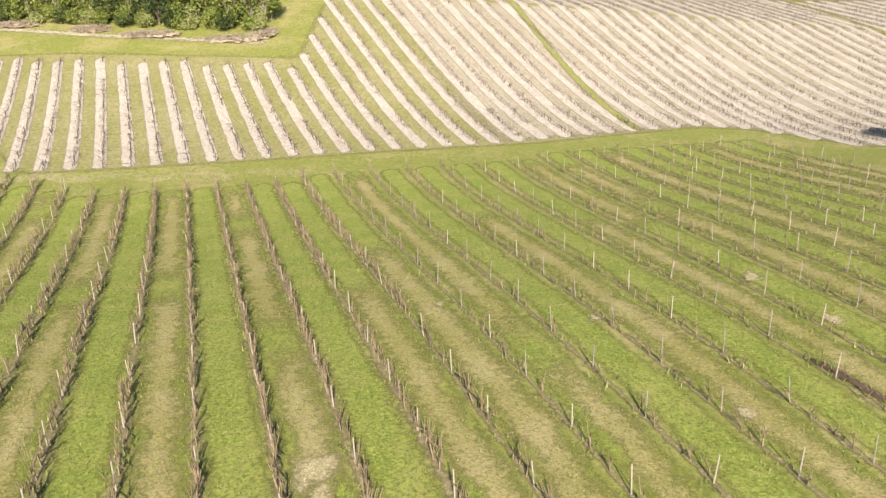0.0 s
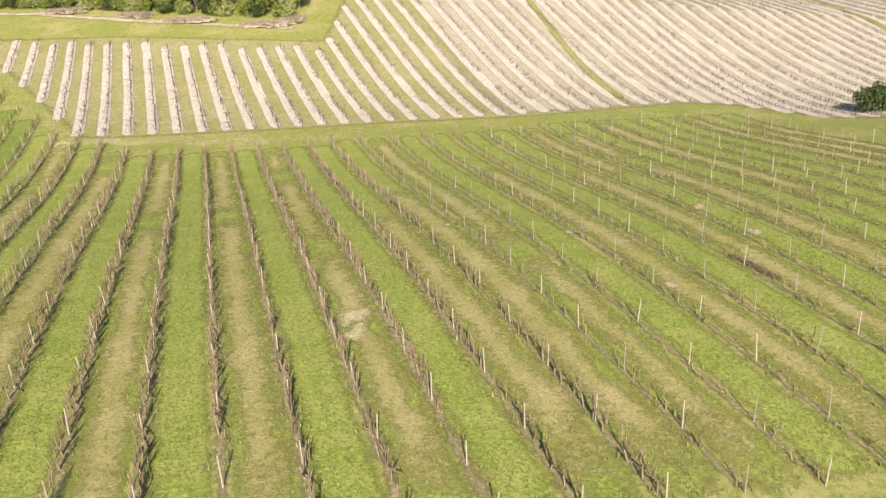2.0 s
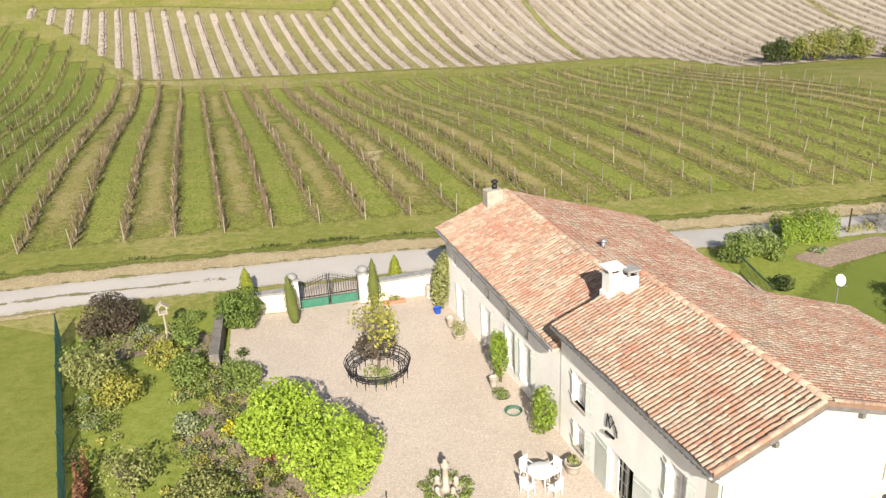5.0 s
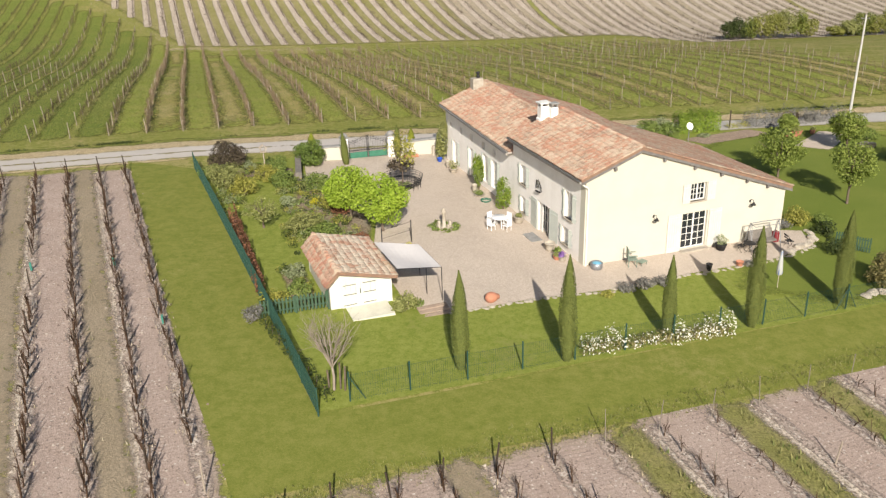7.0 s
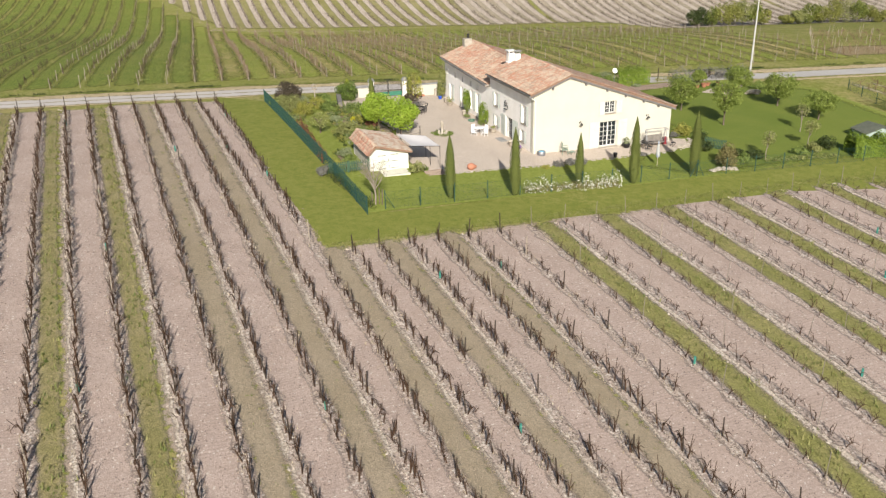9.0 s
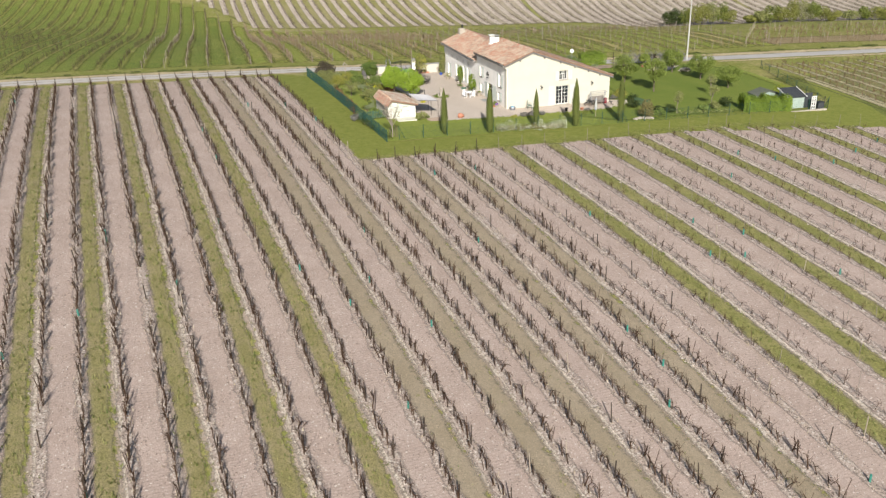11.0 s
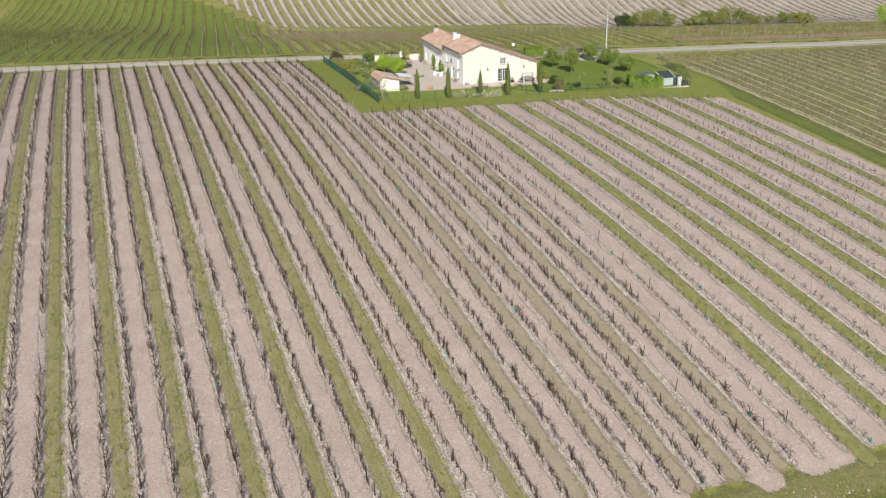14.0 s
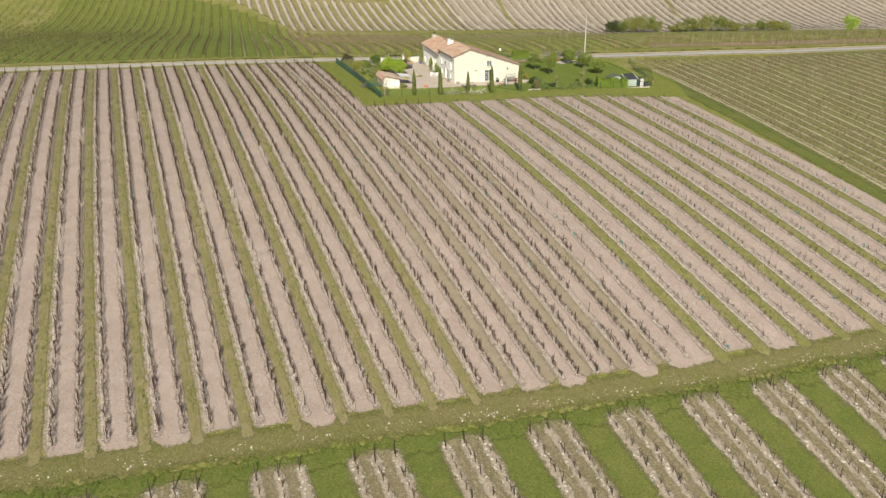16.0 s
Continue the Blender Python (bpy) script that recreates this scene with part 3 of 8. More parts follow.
def prism(points, y0, y1):
    """A flat outline in x, z drawn out along y."""
    bm = bmesh.new()
    a = [bm.verts.new((x, y0, z)) for x, z in points]
    b = [bm.verts.new((x, y1, z)) for x, z in points]
    n = len(points)
    bm.faces.new(a)
    bm.faces.new(b[::-1])
    for i in range(n):
        bm.faces.new((a[i], b[i], b[(i + 1) % n], a[(i + 1) % n]))
    bmesh.ops.recalc_face_normals(bm, faces=bm.faces)
    return bm


def cone(bm, p, q, r0, r1, n=8):
    """A tapered rod from p to q."""
    p, q = Vector(p), Vector(q)
    d = q - p
    m = Matrix.Translation((p + q) / 2) @ d.to_track_quat("Z", "Y").to_matrix().to_4x4()
    bmesh.ops.create_cone(bm, cap_ends=True, segments=n, radius1=r0, radius2=r1, depth=d.length, matrix=m)
    return bm


def rods(specs, n=6):
    bm = bmesh.new()
    for s in specs:
        cone(bm, s[0], s[1], s[2], s[3] if len(s) > 3 else s[2], n)
    return bm


def lathe(profile, n=14):
    """A turned body from radius, height pairs."""
    bm = bmesh.new()
    rings = []
    for r, z in profile:
        rings.append([bm.verts.new((r * math.cos(2 * math.pi * i / n), r * math.sin(2 * math.pi * i / n), z)) for i in range(n)])
    for a, b in zip(rings, rings[1:]):
        for i in range(n):
            bm.faces.new((a[i], a[(i + 1) % n], b[(i + 1) % n], b[i]))
    bm.faces.new(rings[0][::-1])
    bm.faces.new(rings[-1])
    for f in bm.faces:
        f.smooth = True
    return bm


def tubes(lines, sides=3):
    """Arrays of tubes along polylines of (x, y, z, radius) points."""
    V, F, base = [], [], 0
    for pts in lines:
        pts = np.asarray(pts, float)
        n = len(pts)
        d = np.gradient(pts[:, :3], axis=0)
        d /= np.linalg.norm(d, axis=1)[:, None] + 1e-9
        ref = np.where(np.abs(d[:, 2:3]) > 0.8, [[1.0, 0, 0]], [[0, 0, 1.0]])
        a = np.cross(d, ref)
        a /= np.linalg.norm(a, axis=1)[:, None] + 1e-9
        b = np.cross(d, a)
        for k in range(sides):
            t = 2 * math.pi * k / sides
            V.append(pts[:, :3] + (a * math.cos(t) + b * math.sin(t)) * pts[:, 3:4])
        idx = base + np.arange(n * sides).reshape(sides, n)
        for k in range(sides):
            k2 = (k + 1) % sides
            F.append(np.stack([idx[k, :-1], idx[k, 1:], idx[k2, 1:], idx[k2, :-1]], 1))
        base += n * sides
    return np.concatenate(V), np.concatenate(F)


def scatter(templates, X, Y, Z, turn, scale, rng):
    """Copies of small templates joined into one array pair."""
    Vs, Fs, base = [], [], 0
    pick = rng.integers(0, len(templates), len(X))
    for i in range(len(X)):
        V, F = templates[pick[i]]
        c, s = math.cos(turn[i]) * scale[i], math.sin(turn[i]) * scale[i]
        W = np.empty_like(V)
        W[:, 0] = V[:, 0] * c - V[:, 1] * s + X[i]
        W[:, 1] = V[:, 0] * s + V[:, 1] * c + Y[i]
        W[:, 2] = V[:, 2] * scale[i] + Z[i]
        Vs.append(W)
        Fs.append(F + base)
        base += len(V)
    return np.concatenate(Vs), np.concatenate(Fs)


def leaves(P, N, size, rng, flat=0.5):
    """Small bent leaf quads at points P, roughly facing N."""
    n = len(P)
    N = N + rng.normal(0, flat, (n, 3))
    N /= np.linalg.norm(N, axis=1)[:, None] + 1e-9
    A = np.cross(N, rng.normal(0, 1, (n, 3)))
    A /= np.linalg.norm(A, axis=1)[:, None] + 1e-9
    B = np.cross(N, A)
    s = (size * rng.uniform(0.6, 1.35, n))[:, None]
    V = np.stack([P - A * s * 0.5, P - B * s * 0.32 + N * s * 0.08, P + A * s * 0.5, P + B * s * 0.32 + N * s * 0.08], 1)
    return V.reshape(-1, 3), np.arange(n * 4).reshape(n, 4)


def blob_points(n, rng, lumps, shell=0.75):
    """Points in and on a heap of ellipsoid lumps (x, y, z, rx, ry, rz), with their outward way."""
    lumps = np.asarray(lumps, float)
    w = lumps[:, 3] * lumps[:, 4] + lumps[:, 3] * lumps[:, 5]
    k = rng.choice(len(lumps), n, p=w / w.sum())
    d = rng.normal(0, 1, (n, 3))
    d /= np.linalg.norm(d, axis=1)[:, None]
    rad = np.where(rng.random(n) < shell, rng.uniform(0.82, 1.06, n), rng.uniform(0.3, 0.85, n))
    P = lumps[k, :3] + d * lumps[k, 3:6] * rad[:, None]
    return P, d


def lumpy(rng, rx, ry, rz, z, n=9, small=0.5):
    """Lumps that make up an uneven crown."""
    out = [(0, 0, z, rx * 0.72, ry * 0.72, rz * 0.75)]
    for _ in range(n):
        d = rng.normal(0, 1, 3)
        d /= np.linalg.norm(d)
        s = small * rng.uniform(0.65, 1.2)
        out.append((d[0] * rx * 0.62, d[1] * ry * 0.62, z + d[2] * rz * 0.62, rx * s, ry * s, rz * s))
    return out


def sheet(name, outline, material, lift=0.03, step=1.0, kind="structure", label="", category="", edge_width=0.8, seed=0):
    """A ground sheet inside an outline (x, y), laid on the land, its edge marked for the material."""
    rng = np.random.default_rng(seed)
    O = np.asarray(outline, float)
    lo, hi = O.min(0), O.max(0)
    nx, ny = int((hi[0] - lo[0]) / step) + 3, int((hi[1] - lo[1]) / step) + 3
    gx, gy = np.meshgrid(lo[0] + (np.arange(nx) - 1) * step, lo[1] + (np.arange(ny) - 1) * step)
    P = np.stack([gx.ravel(), gy.ravel()], 1)
    inside = np.zeros(len(P), bool)
    dist = np.full(len(P), 1e9)
    near = np.zeros_like(P)
    for a, b in zip(O, np.roll(O, -1, 0)):
        cond = ((a[1] > P[:, 1]) != (b[1] > P[:, 1]))
        with np.errstate(divide="ignore", invalid="ignore"):
            xi = (b[0] - a[0]) * (P[:, 1] - a[1]) / (b[1] - a[1]) + a[0]
        inside ^= cond & (P[:, 0] < xi)
        ab = b - a
        t = np.clip(((P - a) @ ab) / (ab @ ab + 1e-9), 0, 1)
        q = a + t[:, None] * ab
        dd = np.linalg.norm(P - q, axis=1)
        m = dd < dist
        dist[m], near[m] = dd[m], q[m]
    snap = (~inside) & (dist < step * 1.45)
    P[snap] = near[snap]
    dist[snap] = 0
    keep = inside | snap
    idx = np.arange(nx * ny).reshape(ny, nx)
    F = np.stack([idx[:-1, :-1].ravel(), idx[:-1, 1:].ravel(), idx[1:, 1:].ravel(), idx[1:, :-1].ravel()], 1)
    F = F[keep[F].all(1) & inside[F].any(1)]
    used = np.unique(F)
    remap = np.full(nx * ny, -1)
    remap[used] = np.arange(len(used))
    P, dist = P[used], dist[used]
    V = np.column_stack([P, land(P[:, 0], P[:, 1]) + lift])
    ob = new(name, mesh_np(name, V, remap[F], material, np.clip(1 - dist / edge_width, 0, 1)))
    return tagged(ob, label, category, "", kind)


def band_arrays(line, half, lift, step, rng, wob=0.15, across=4, taper=0.0):
    """A strip along a line of points, laid on the land, with ragged edges: points, faces, edge values."""
    line = np.asarray(line, float)
    seg = np.linalg.norm(np.diff(line, axis=0), axis=1)
    cum = np.concatenate([[0], np.cumsum(seg)])
    n = max(2, int(cum[-1] / step) + 1)
    t = np.linspace(0, cum[-1], n)
    c = np.column_stack([np.interp(t, cum, line[:, 0]), np.interp(t, cum, line[:, 1])])
    d = np.gradient(c, axis=0)
    d /= np.linalg.norm(d, axis=1)[:, None]
    nrm = np.column_stack([-d[:, 1], d[:, 0]])
    hl, hr = half * (1 + rng.normal(0, wob, n)), half * (1 + rng.normal(0, wob, n))
    k = np.linspace(-1, 1, across + 1)
    off = np.where(k[None] < 0, k[None] * hl[:, None], k[None] * hr[:, None])
    P = c[:, None] + nrm[:, None] * off[..., None]
    P = P.reshape(-1, 2)
    edge = np.repeat(np.abs(k)[None], n, 0)
    if taper:
        edge = np.maximum(edge, np.clip(1 - np.minimum(t, cum[-1] - t) / taper, 0, 1)[:, None])
    edge[0], edge[-1] = 1, 1
    crown = np.repeat((1 - k ** 2)[None], n, 0).ravel() * 0.015
    V = np.column_stack([P, land(P[:, 0], P[:, 1]) + lift + crown])
    idx = np.arange(n * (across + 1)).reshape(n, across + 1)
    F = np.stack([idx[:-1, :-1].ravel(), idx[1:, :-1].ravel(), idx[1:, 1:].ravel(), idx[:-1, 1:].ravel()], 1)[:, ::-1]
    return V, F, edge.ravel()


def bands(name, lines, half, material, lift, label, category, seed=1, step=0.8, wob=0.12, across=4, kind="structure", piece="soil_band", taper=0.0):
    """A set of strips on the ground, each a part of one piece of the setting."""
    rng = np.random.default_rng(seed)
    root = None
    if len(lines) > 1:
        root = tagged(new(name), label, category, "", kind)
    for ln in lines:
        h = half
        if isinstance(ln, tuple):
            ln, h = ln
        V, F, E = band_arrays(ln, h, lift, step, rng, wob, across, taper)
        ob = new(piece if root else name, mesh_np(name, V, F, material, E))
        if root:
            ob.parent = root
        else:
            tagged(ob, label, category, "", kind)
            root = ob
    return root
# ---- ground ----
def stations(lo, hi, step, far):
    a = np.arange(lo, hi + 1e-6, step)
    g = [step * 1.35 ** i for i in range(1, 40)]
    out_hi, out_lo, x, y = [], [], hi, lo
    for d in g:
        x, y = x + d, y - d
        out_hi.append(x), out_lo.append(y)
        if x - hi > far:
            break
    return np.array(out_lo[::-1] + list(a) + out_hi)


def make_ground():
    X, Y = stations(-135, 165, 1.5, 2600), stations(-185, 235, 1.5, 2600)
    gx, gy = np.meshgrid(X, Y)
    z = land(gx, gy)
    far = np.hypot(np.maximum(0, np.abs(gx - 10) - 180), np.maximum(0, np.abs(gy - 30) - 220))
    z = z - 0.004 * far
    V = np.column_stack([gx.ravel(), gy.ravel(), z.ravel()])
    idx = np.arange(gx.size).reshape(gx.shape)
    F = np.stack([idx[:-1, :-1].ravel(), idx[:-1, 1:].ravel(), idx[1:, 1:].ravel(), idx[1:, :-1].ravel()], 1)
    ob = new("ground", mesh_np("ground", V, F, M["meadow"], None, True))
    tagged(ob, "rolling ground of yellow-green meadow grass with dry patches", "ground", "", "structure")


make_ground()

ROAD_X = np.array([-260, -160, -78.6, -50, -42.4, -23.7, -19.5, -13.3, -3, 13.4, 22, 38, 70, 104, 200])
ROAD_Y = np.array([-100, -57, -20.5, -8.0, -4.6, 2.6, 4.2, 5.9, 8.6, 11.5, 13.1, 16.2, 24.0, 30.0, 46])


def road_y(x):
    return np.interp(x, ROAD_X, ROAD_Y)


def road_line(x0, x1, off=0.0, step=2.0):
    x = np.arange(x0, x1 + 0.1, step)
    y = road_y(x)
    d = np.gradient(np.column_stack([x, y]), axis=0)
    d /= np.linalg.norm(d, axis=1)[:, None]
    return np.column_stack([x - d[:, 1] * off, y + d[:, 0] * off])


bands("road_track", [road_line(-240, 11)], 1.75, M["track"], 0.024, "pale chalk track with two wheel lines", "road", 3, 0.8, 0.04, 6)
bands("road_asphalt", [road_line(9, 190)], 1.5, M["asphalt"], 0.032, "worn pale grey asphalt lane", "road", 4, 0.8, 0.02, 6)
bands("track_crown", [(road_line(-90, -10.0, -0.15), 0.42)], 0.42, M["crown"], 0.042, "patchy dry grass crown in the middle of the track", "grass strip", 5, 0.5, 0.25, 4, taper=5.0)
bands("verge_north", [(road_line(-150, 150, 2.45), 1.15)], 1.15, M["straw"], 0.02, "strip of dry straw beside the lane", "verge", 6, 0.5, 0.2, 6)
bands("ditch_north", [(road_line(-150, 150, 3.8), 0.6)], 0.6, M["ditch"], 0.014, "rank green grass in the ditch", "ditch", 7, 0.4, 0.3)
bands("verge_south", [(road_line(-150, -20, -2.0), 0.3), (road_line(38, 150, -2.3), 0.5)], 0.4, M["straw"], 0.016, "dry edge of the lane", "verge", 8, 0.5, 0.3)

# ---- south vineyard ----
LANES = [(c, 1.02, "green") for c in range(-112, -31, 4)] + [(c, 1.02, "brown") for c in (-28.0, -24.0, -20.3, -16.6, -12.7)] + [(-5.9 + 4.9 * i, 1.2, "green") for i in range(9)]
ROWS_S = sorted([c + s * h for c, h, k in LANES for s in (-1, 1)] + [-9.4])
LAWN_S = -21.3


def s_start(s):
    if s < LAWN_S + 0.4:
        return -9.0 + 0.02 * (s + 21)
    return 30.6 + max(0.0, (s - 20) * 0.28)


def s_end(s):
    return 107.2 + (s + 60) * 0.033


def sr_line(s, r0, r1, step=2.5):
    n = max(2, int((r1 - r0) / step) + 1)
    return np.array([sr(s, r) for r in np.linspace(r0, r1, n)])


def field_soil():
    rng = np.random.default_rng(11)
    edges = sorted(LANES)
    gravel = []
    for (c0, h0, k0), (c1, h1, k1) in zip(edges, edges[1:]):
        a, b = c0 + 0.3, c1 - 0.3
        mid = (a + b) / 2
        gravel.append((sr_line(mid, s_start(mid) + rng.uniform(-0.5, 0.6), s_end(mid) + rng.uniform(-0.7, 0.9)), (b - a) / 2 + 0.05))
    c = edges[-1][0]
    gravel.append((sr_line(c + 2.3, s_start(c) + 1, s_end(c)), 1.85))
    bands("field_soil", gravel, 1.5, M["gravel"], 0.014, "pinkish stony bare soil between the vine rows", "soil", 12, 0.8, 0.035, 6, taper=1.6)
    brown = [sr_line(c - 0.12, s_start(c) - 0.3, s_end(c) - 0.5) for c, h, k in LANES if k == "brown"]
    bands("tilled_lanes", brown, 0.86, M["brown"], 0.032, "brown worn lanes between vine rows", "soil", 13, 0.7, 0.1)
    rows = [(sr_line(s, s_start(s) + 0.4, s_end(s) - 0.6), 0.4) for s in ROWS_S if s > -108]
    bands("row_litter", rows, 0.34, M["row_litter"], 0.044, "strips of prunings and dead weeds under the vines", "soil", 20, 0.7, 0.2, 4)
    pale = [(sr_line(c + 0.8, s_start(c) + 0.3, s_end(c) - 0.3), 0.36) for c, h, k in LANES]
    bands("stony_margins", pale, 0.36, M["pale_margin"], 0.038, "pale stony margins along the lanes", "soil", 18, 0.9, 0.2, 4, taper=2.0)
    for name, mat, half, lo, hi, label in (("grass_lanes", "green_lane", 0.56, -200, -7, "short dull grass lanes between vine rows"), ("fresh_grass_lanes", "lane_fresh", 0.98, -7, 200, "fresh green grass lanes between vine rows")):
        lanes = [sr_line(c - 0.18, s_start(c) + 0.3, s_end(c) + 0.9) for c, h, k in LANES if k == "green" and lo < c < hi]
        bands(name, lanes, half, M[mat], 0.032, label, "grass", 14, 0.7, 0.1)


field_soil()
# headland track south of the field, and the next block beyond it
bands("headland_track", [(sr_line(0, 0, 1) * 0 + np.array([[sr(s, s_end(s) + 1.3)[0], sr(s, s_end(s) + 1.3)[1]] for s in (-130, 60)]), 2.3)], 2.3, M["headland"], 0.012, "dry worn headland track with pale stones", "track", 15, 0.6, 0.12, 8)
bands("headland_verge", [(np.array([sr(s, s_end(s) + 4.3) for s in (-130, 60)]), 1.3)], 1.3, M["lane_green"], 0.014, "darker uncut grass beside the headland track", "grass", 19, 0.5, 0.25, 6)
_q = [sr(s, r) for s, r in ((-135, 110.5 - 2.2), (66, 110.5 + 4), (66, 182), (-135, 182))]
sheet("next_field_grass", _q, M["lane_green"], 0.01, 2.5, "structure", "fresh green grass lanes of the next vineyard block", "grass", 1.5)
NEXT_S = [-60.9 + 7.75 * i for i in range(-4, 12)]
bands("next_field_base", [(sr_line(c + 2.5, 112.6 + 0.02 * c, 178), 2.75) for c in NEXT_S], 2.75, M["next_base"], 0.02, "brown soil with dead grass under the vine rows", "soil", 25, 1.0, 0.05, 8)
bands("next_field_soil", [(sr_line(c + o, 113.0 + 0.02 * c, 178), 0.72) for c in NEXT_S for o in (0.8, 2.5, 4.2)], 0.72, M["chalk_brown"], 0.034, "pale stony soil under vine rows", "soil", 16, 0.7, 0.15)

# east vineyard beyond the grass lane
E_A = radians(21.0)


def er(s, r):
    return 47.5 + s * math.cos(E_A) + r * math.sin(E_A), 6.0 + s * math.sin(E_A) - r * math.cos(E_A)


E_FIRST = 0.05
E_ROWS = [E_FIRST + 2.4 * i for i in range(40)]


def e_start(s):
    x, y = er(s, 0)
    return -(float(road_y(x)) - 5.5 - y) * 1.02


_q = [er(s, r) for s, r in ((E_FIRST - 1.2, 2.0), (E_FIRST - 1.2, 150), (92, 150), (92, -6), (40, -4))]
sheet("east_field_grass", _q, M["east_ground"], 0.012, 2.5, "structure", "dull olive grass between the east vine rows", "grass", 1.5)
bands("east_lane", [(np.array([er(E_FIRST - 3.2, r) for r in np.linspace(-2, 150, 50)]), 2.5)], 2.5, M["lane_green"], 0.008, "green grass lane between the two vineyards", "grass", 27, 1.5, 0.05, 6, taper=14.0)
bands("east_field_soil", [np.array([er(s, r) for r in np.linspace(e_start(s), 95, 40)]) for s in E_ROWS], 0.8, M["east_soil"], 0.024, "dry pale soil under the east vine rows", "soil", 17, 1.2, 0.2)
bands("east_wheel_track", [(np.array([er(E_FIRST - 2.3, r) for r in np.linspace(-1, 150, 50)]), 0.3)], 0.3, M["trodden"], 0.02, "darker wheel track worn along the grass lane", "track", 28, 0.8, 0.2, 4)
bands("east_margin", [(np.array([er(E_FIRST + o, r) for r in np.linspace(2, 150, 50)]), 0.9) for o in (-0.9,)], 0.75, M["east_soil"], 0.028, "pale stony margin of the east vineyard", "soil", 29, 0.8, 0.2, 4)
sheet("red_strip", [(44, 26.8), (66, 31), (100, 36), (160, 46), (160, 56), (95, 45), (52, 37)], M["red_soil"], 0.012, 1.2, "structure", "reddish bare soil among young vines", "soil", 2.0)

# ---- north vineyard, on the slope that falls from the lane ----
N_A = radians(17.4)


def n_angle(q):
    t = min(1.0, max(0.0, (q - 12) / 22))
    return radians(17.4 - 5.0 * t)


N_ROWS = [-9.37 + 2.915 * i for i in range(-36, 24)]
N_END_X = [-140, -83, -72, -58, -48, -36, -23, 0, 23, 34, 40, 45, 52, 70, 110]
N_END_Y = [152, 126, 116, 102, 90, 86, 90, 97, 104, 107, 105, 99, 98, 100, 100]


def n_line(q, step=2.5):
    """From the lane northwards: x, y points of one row."""
    ca, sa = math.cos(N_A), math.sin(N_A)
    p = None
    for r in np.arange(-60, 60, 0.25):
        x, y = q * ca - r * sa, q * sa + r * ca
        if y > float(road_y(x)) + 7.4:
            p = (x, y)
            break
    a = n_angle(q)
    pts = [p]
    while pts[-1][1] < np.interp(pts[-1][0], N_END_X, N_END_Y) and len(pts) < 90:
        x, y = pts[-1]
        pts.append((x - math.sin(a) * step, y + math.cos(a) * step))
    return np.array(pts)


N_LINES = [n_line(q) for q in N_ROWS]


def north_soil():
    rng = np.random.default_rng(21)
    out, fresh, far = [], [], []
    for i, (a, b) in enumerate(zip(N_LINES, N_LINES[1:])):
        n = min(len(a), len(b))
        mid = (a[:n] + b[:n]) / 2
        if mid[0][0] < -95:
            continue
        x0 = mid[0][0]
        if x0 < -27:
            far.append((mid, 1.42))
            continue
        k = 0
        while k < n - 3:
            ln = int(rng.integers(9, 30))
            seg = mid[k:min(n, k + ln + 1)]
            if len(seg) > 2:
                dry = rng.random() < ((0.9 if mid[0][0] < 4 else 0.62) if i % 2 == 0 else 0.14) * (1.0 if mid[0][0] > -24 else 0.3)
                if dry:
                    out.append((seg, rng.uniform(1.15, 1.42)))
            k += ln
        fresh.append((mid, 1.36))
    bands("dry_lanes", out, 1.3, M["dry_lane"], 0.026, "lanes of half-dry tan and green cut grass between vine rows", "grass", 22, 1.2, 0.22, 4, piece="grass_lane", taper=7.0)
    bands("fresh_lanes", fresh, 1.3, M["fresh_lane"], 0.012, "lanes of fresh green grass between vine rows", "grass", 23, 1.6, 0.06, 4, piece="grass_lane", taper=1.5)
    bands("hillside_lanes", far, 1.42, M["hill_green"], 0.012, "green grass lanes on the western slope", "grass", 26, 1.5, 0.05, 4, piece="grass_lane")
    bands("row_strips", [(ln, 0.45 if ln[0][0] < 6 else 0.3) for ln in N_LINES if ln[0][0] > -30], 0.42, M["row_strip"], 0.028, "earthy strips with dead grass under the vine rows", "soil", 24, 0.5, 0.25, 4, piece="soil_strip", taper=1.0)


north_soil()

# ---- white stony hillside beyond ----
W_EDGE_X = [-90, -78, -68, -58, -49, -46, -13, 6, 22, 30, 36, 40, 45, 50, 60, 100, 170]
W_EDGE_Y = [134, 128, 118, 106, 94, 94.5, 102.5, 106.5, 112, 114.5, 113, 109, 101, 100, 104, 107, 110]


def w_line(x0, step=3.0):
    a = radians(np.interp(x0, [-60, -10, 22, 40, 59, 120], [19.5, 19.8, 15.0, 11.0, 7.5, 4.0]))
    y0 = float(np.interp(x0, W_EDGE_X, W_EDGE_Y))
    pts = [(x0, y0)]
    while len(pts) < 45:
        x, y = pts[-1]
        x, y = x - math.sin(a) * step, y + math.cos(a) * step
        if y > (139 if x < -25 else 226 - 0.2 * max(0, x - 60)):
            break
        pts.append((x, y))
    return np.array(pts)


W_LINES = []
for _x in list(np.arange(-86.6, -54, 5.4)) + list(np.arange(-48.84, 165, 2.93)):
    _l = w_line(_x)
    if len(_l) > 3:
        W_LINES.append(_l)
sheet("hill_grass", [(-86, 136), (-70, 120), (-48, 93), (-12, 101.5), (8, 105.5), (23, 111), (30, 113.5), (36, 112), (40, 108), (45, 100), (50, 99), (60, 103), (170, 109), (172, 205), (60, 226), (-24, 228), (-26, 141), (-60, 141)], M["hill_grass"], 0.012, 2.5, "structure", "dull tan and olive grass between the hillside rows", "grass", 3.0)
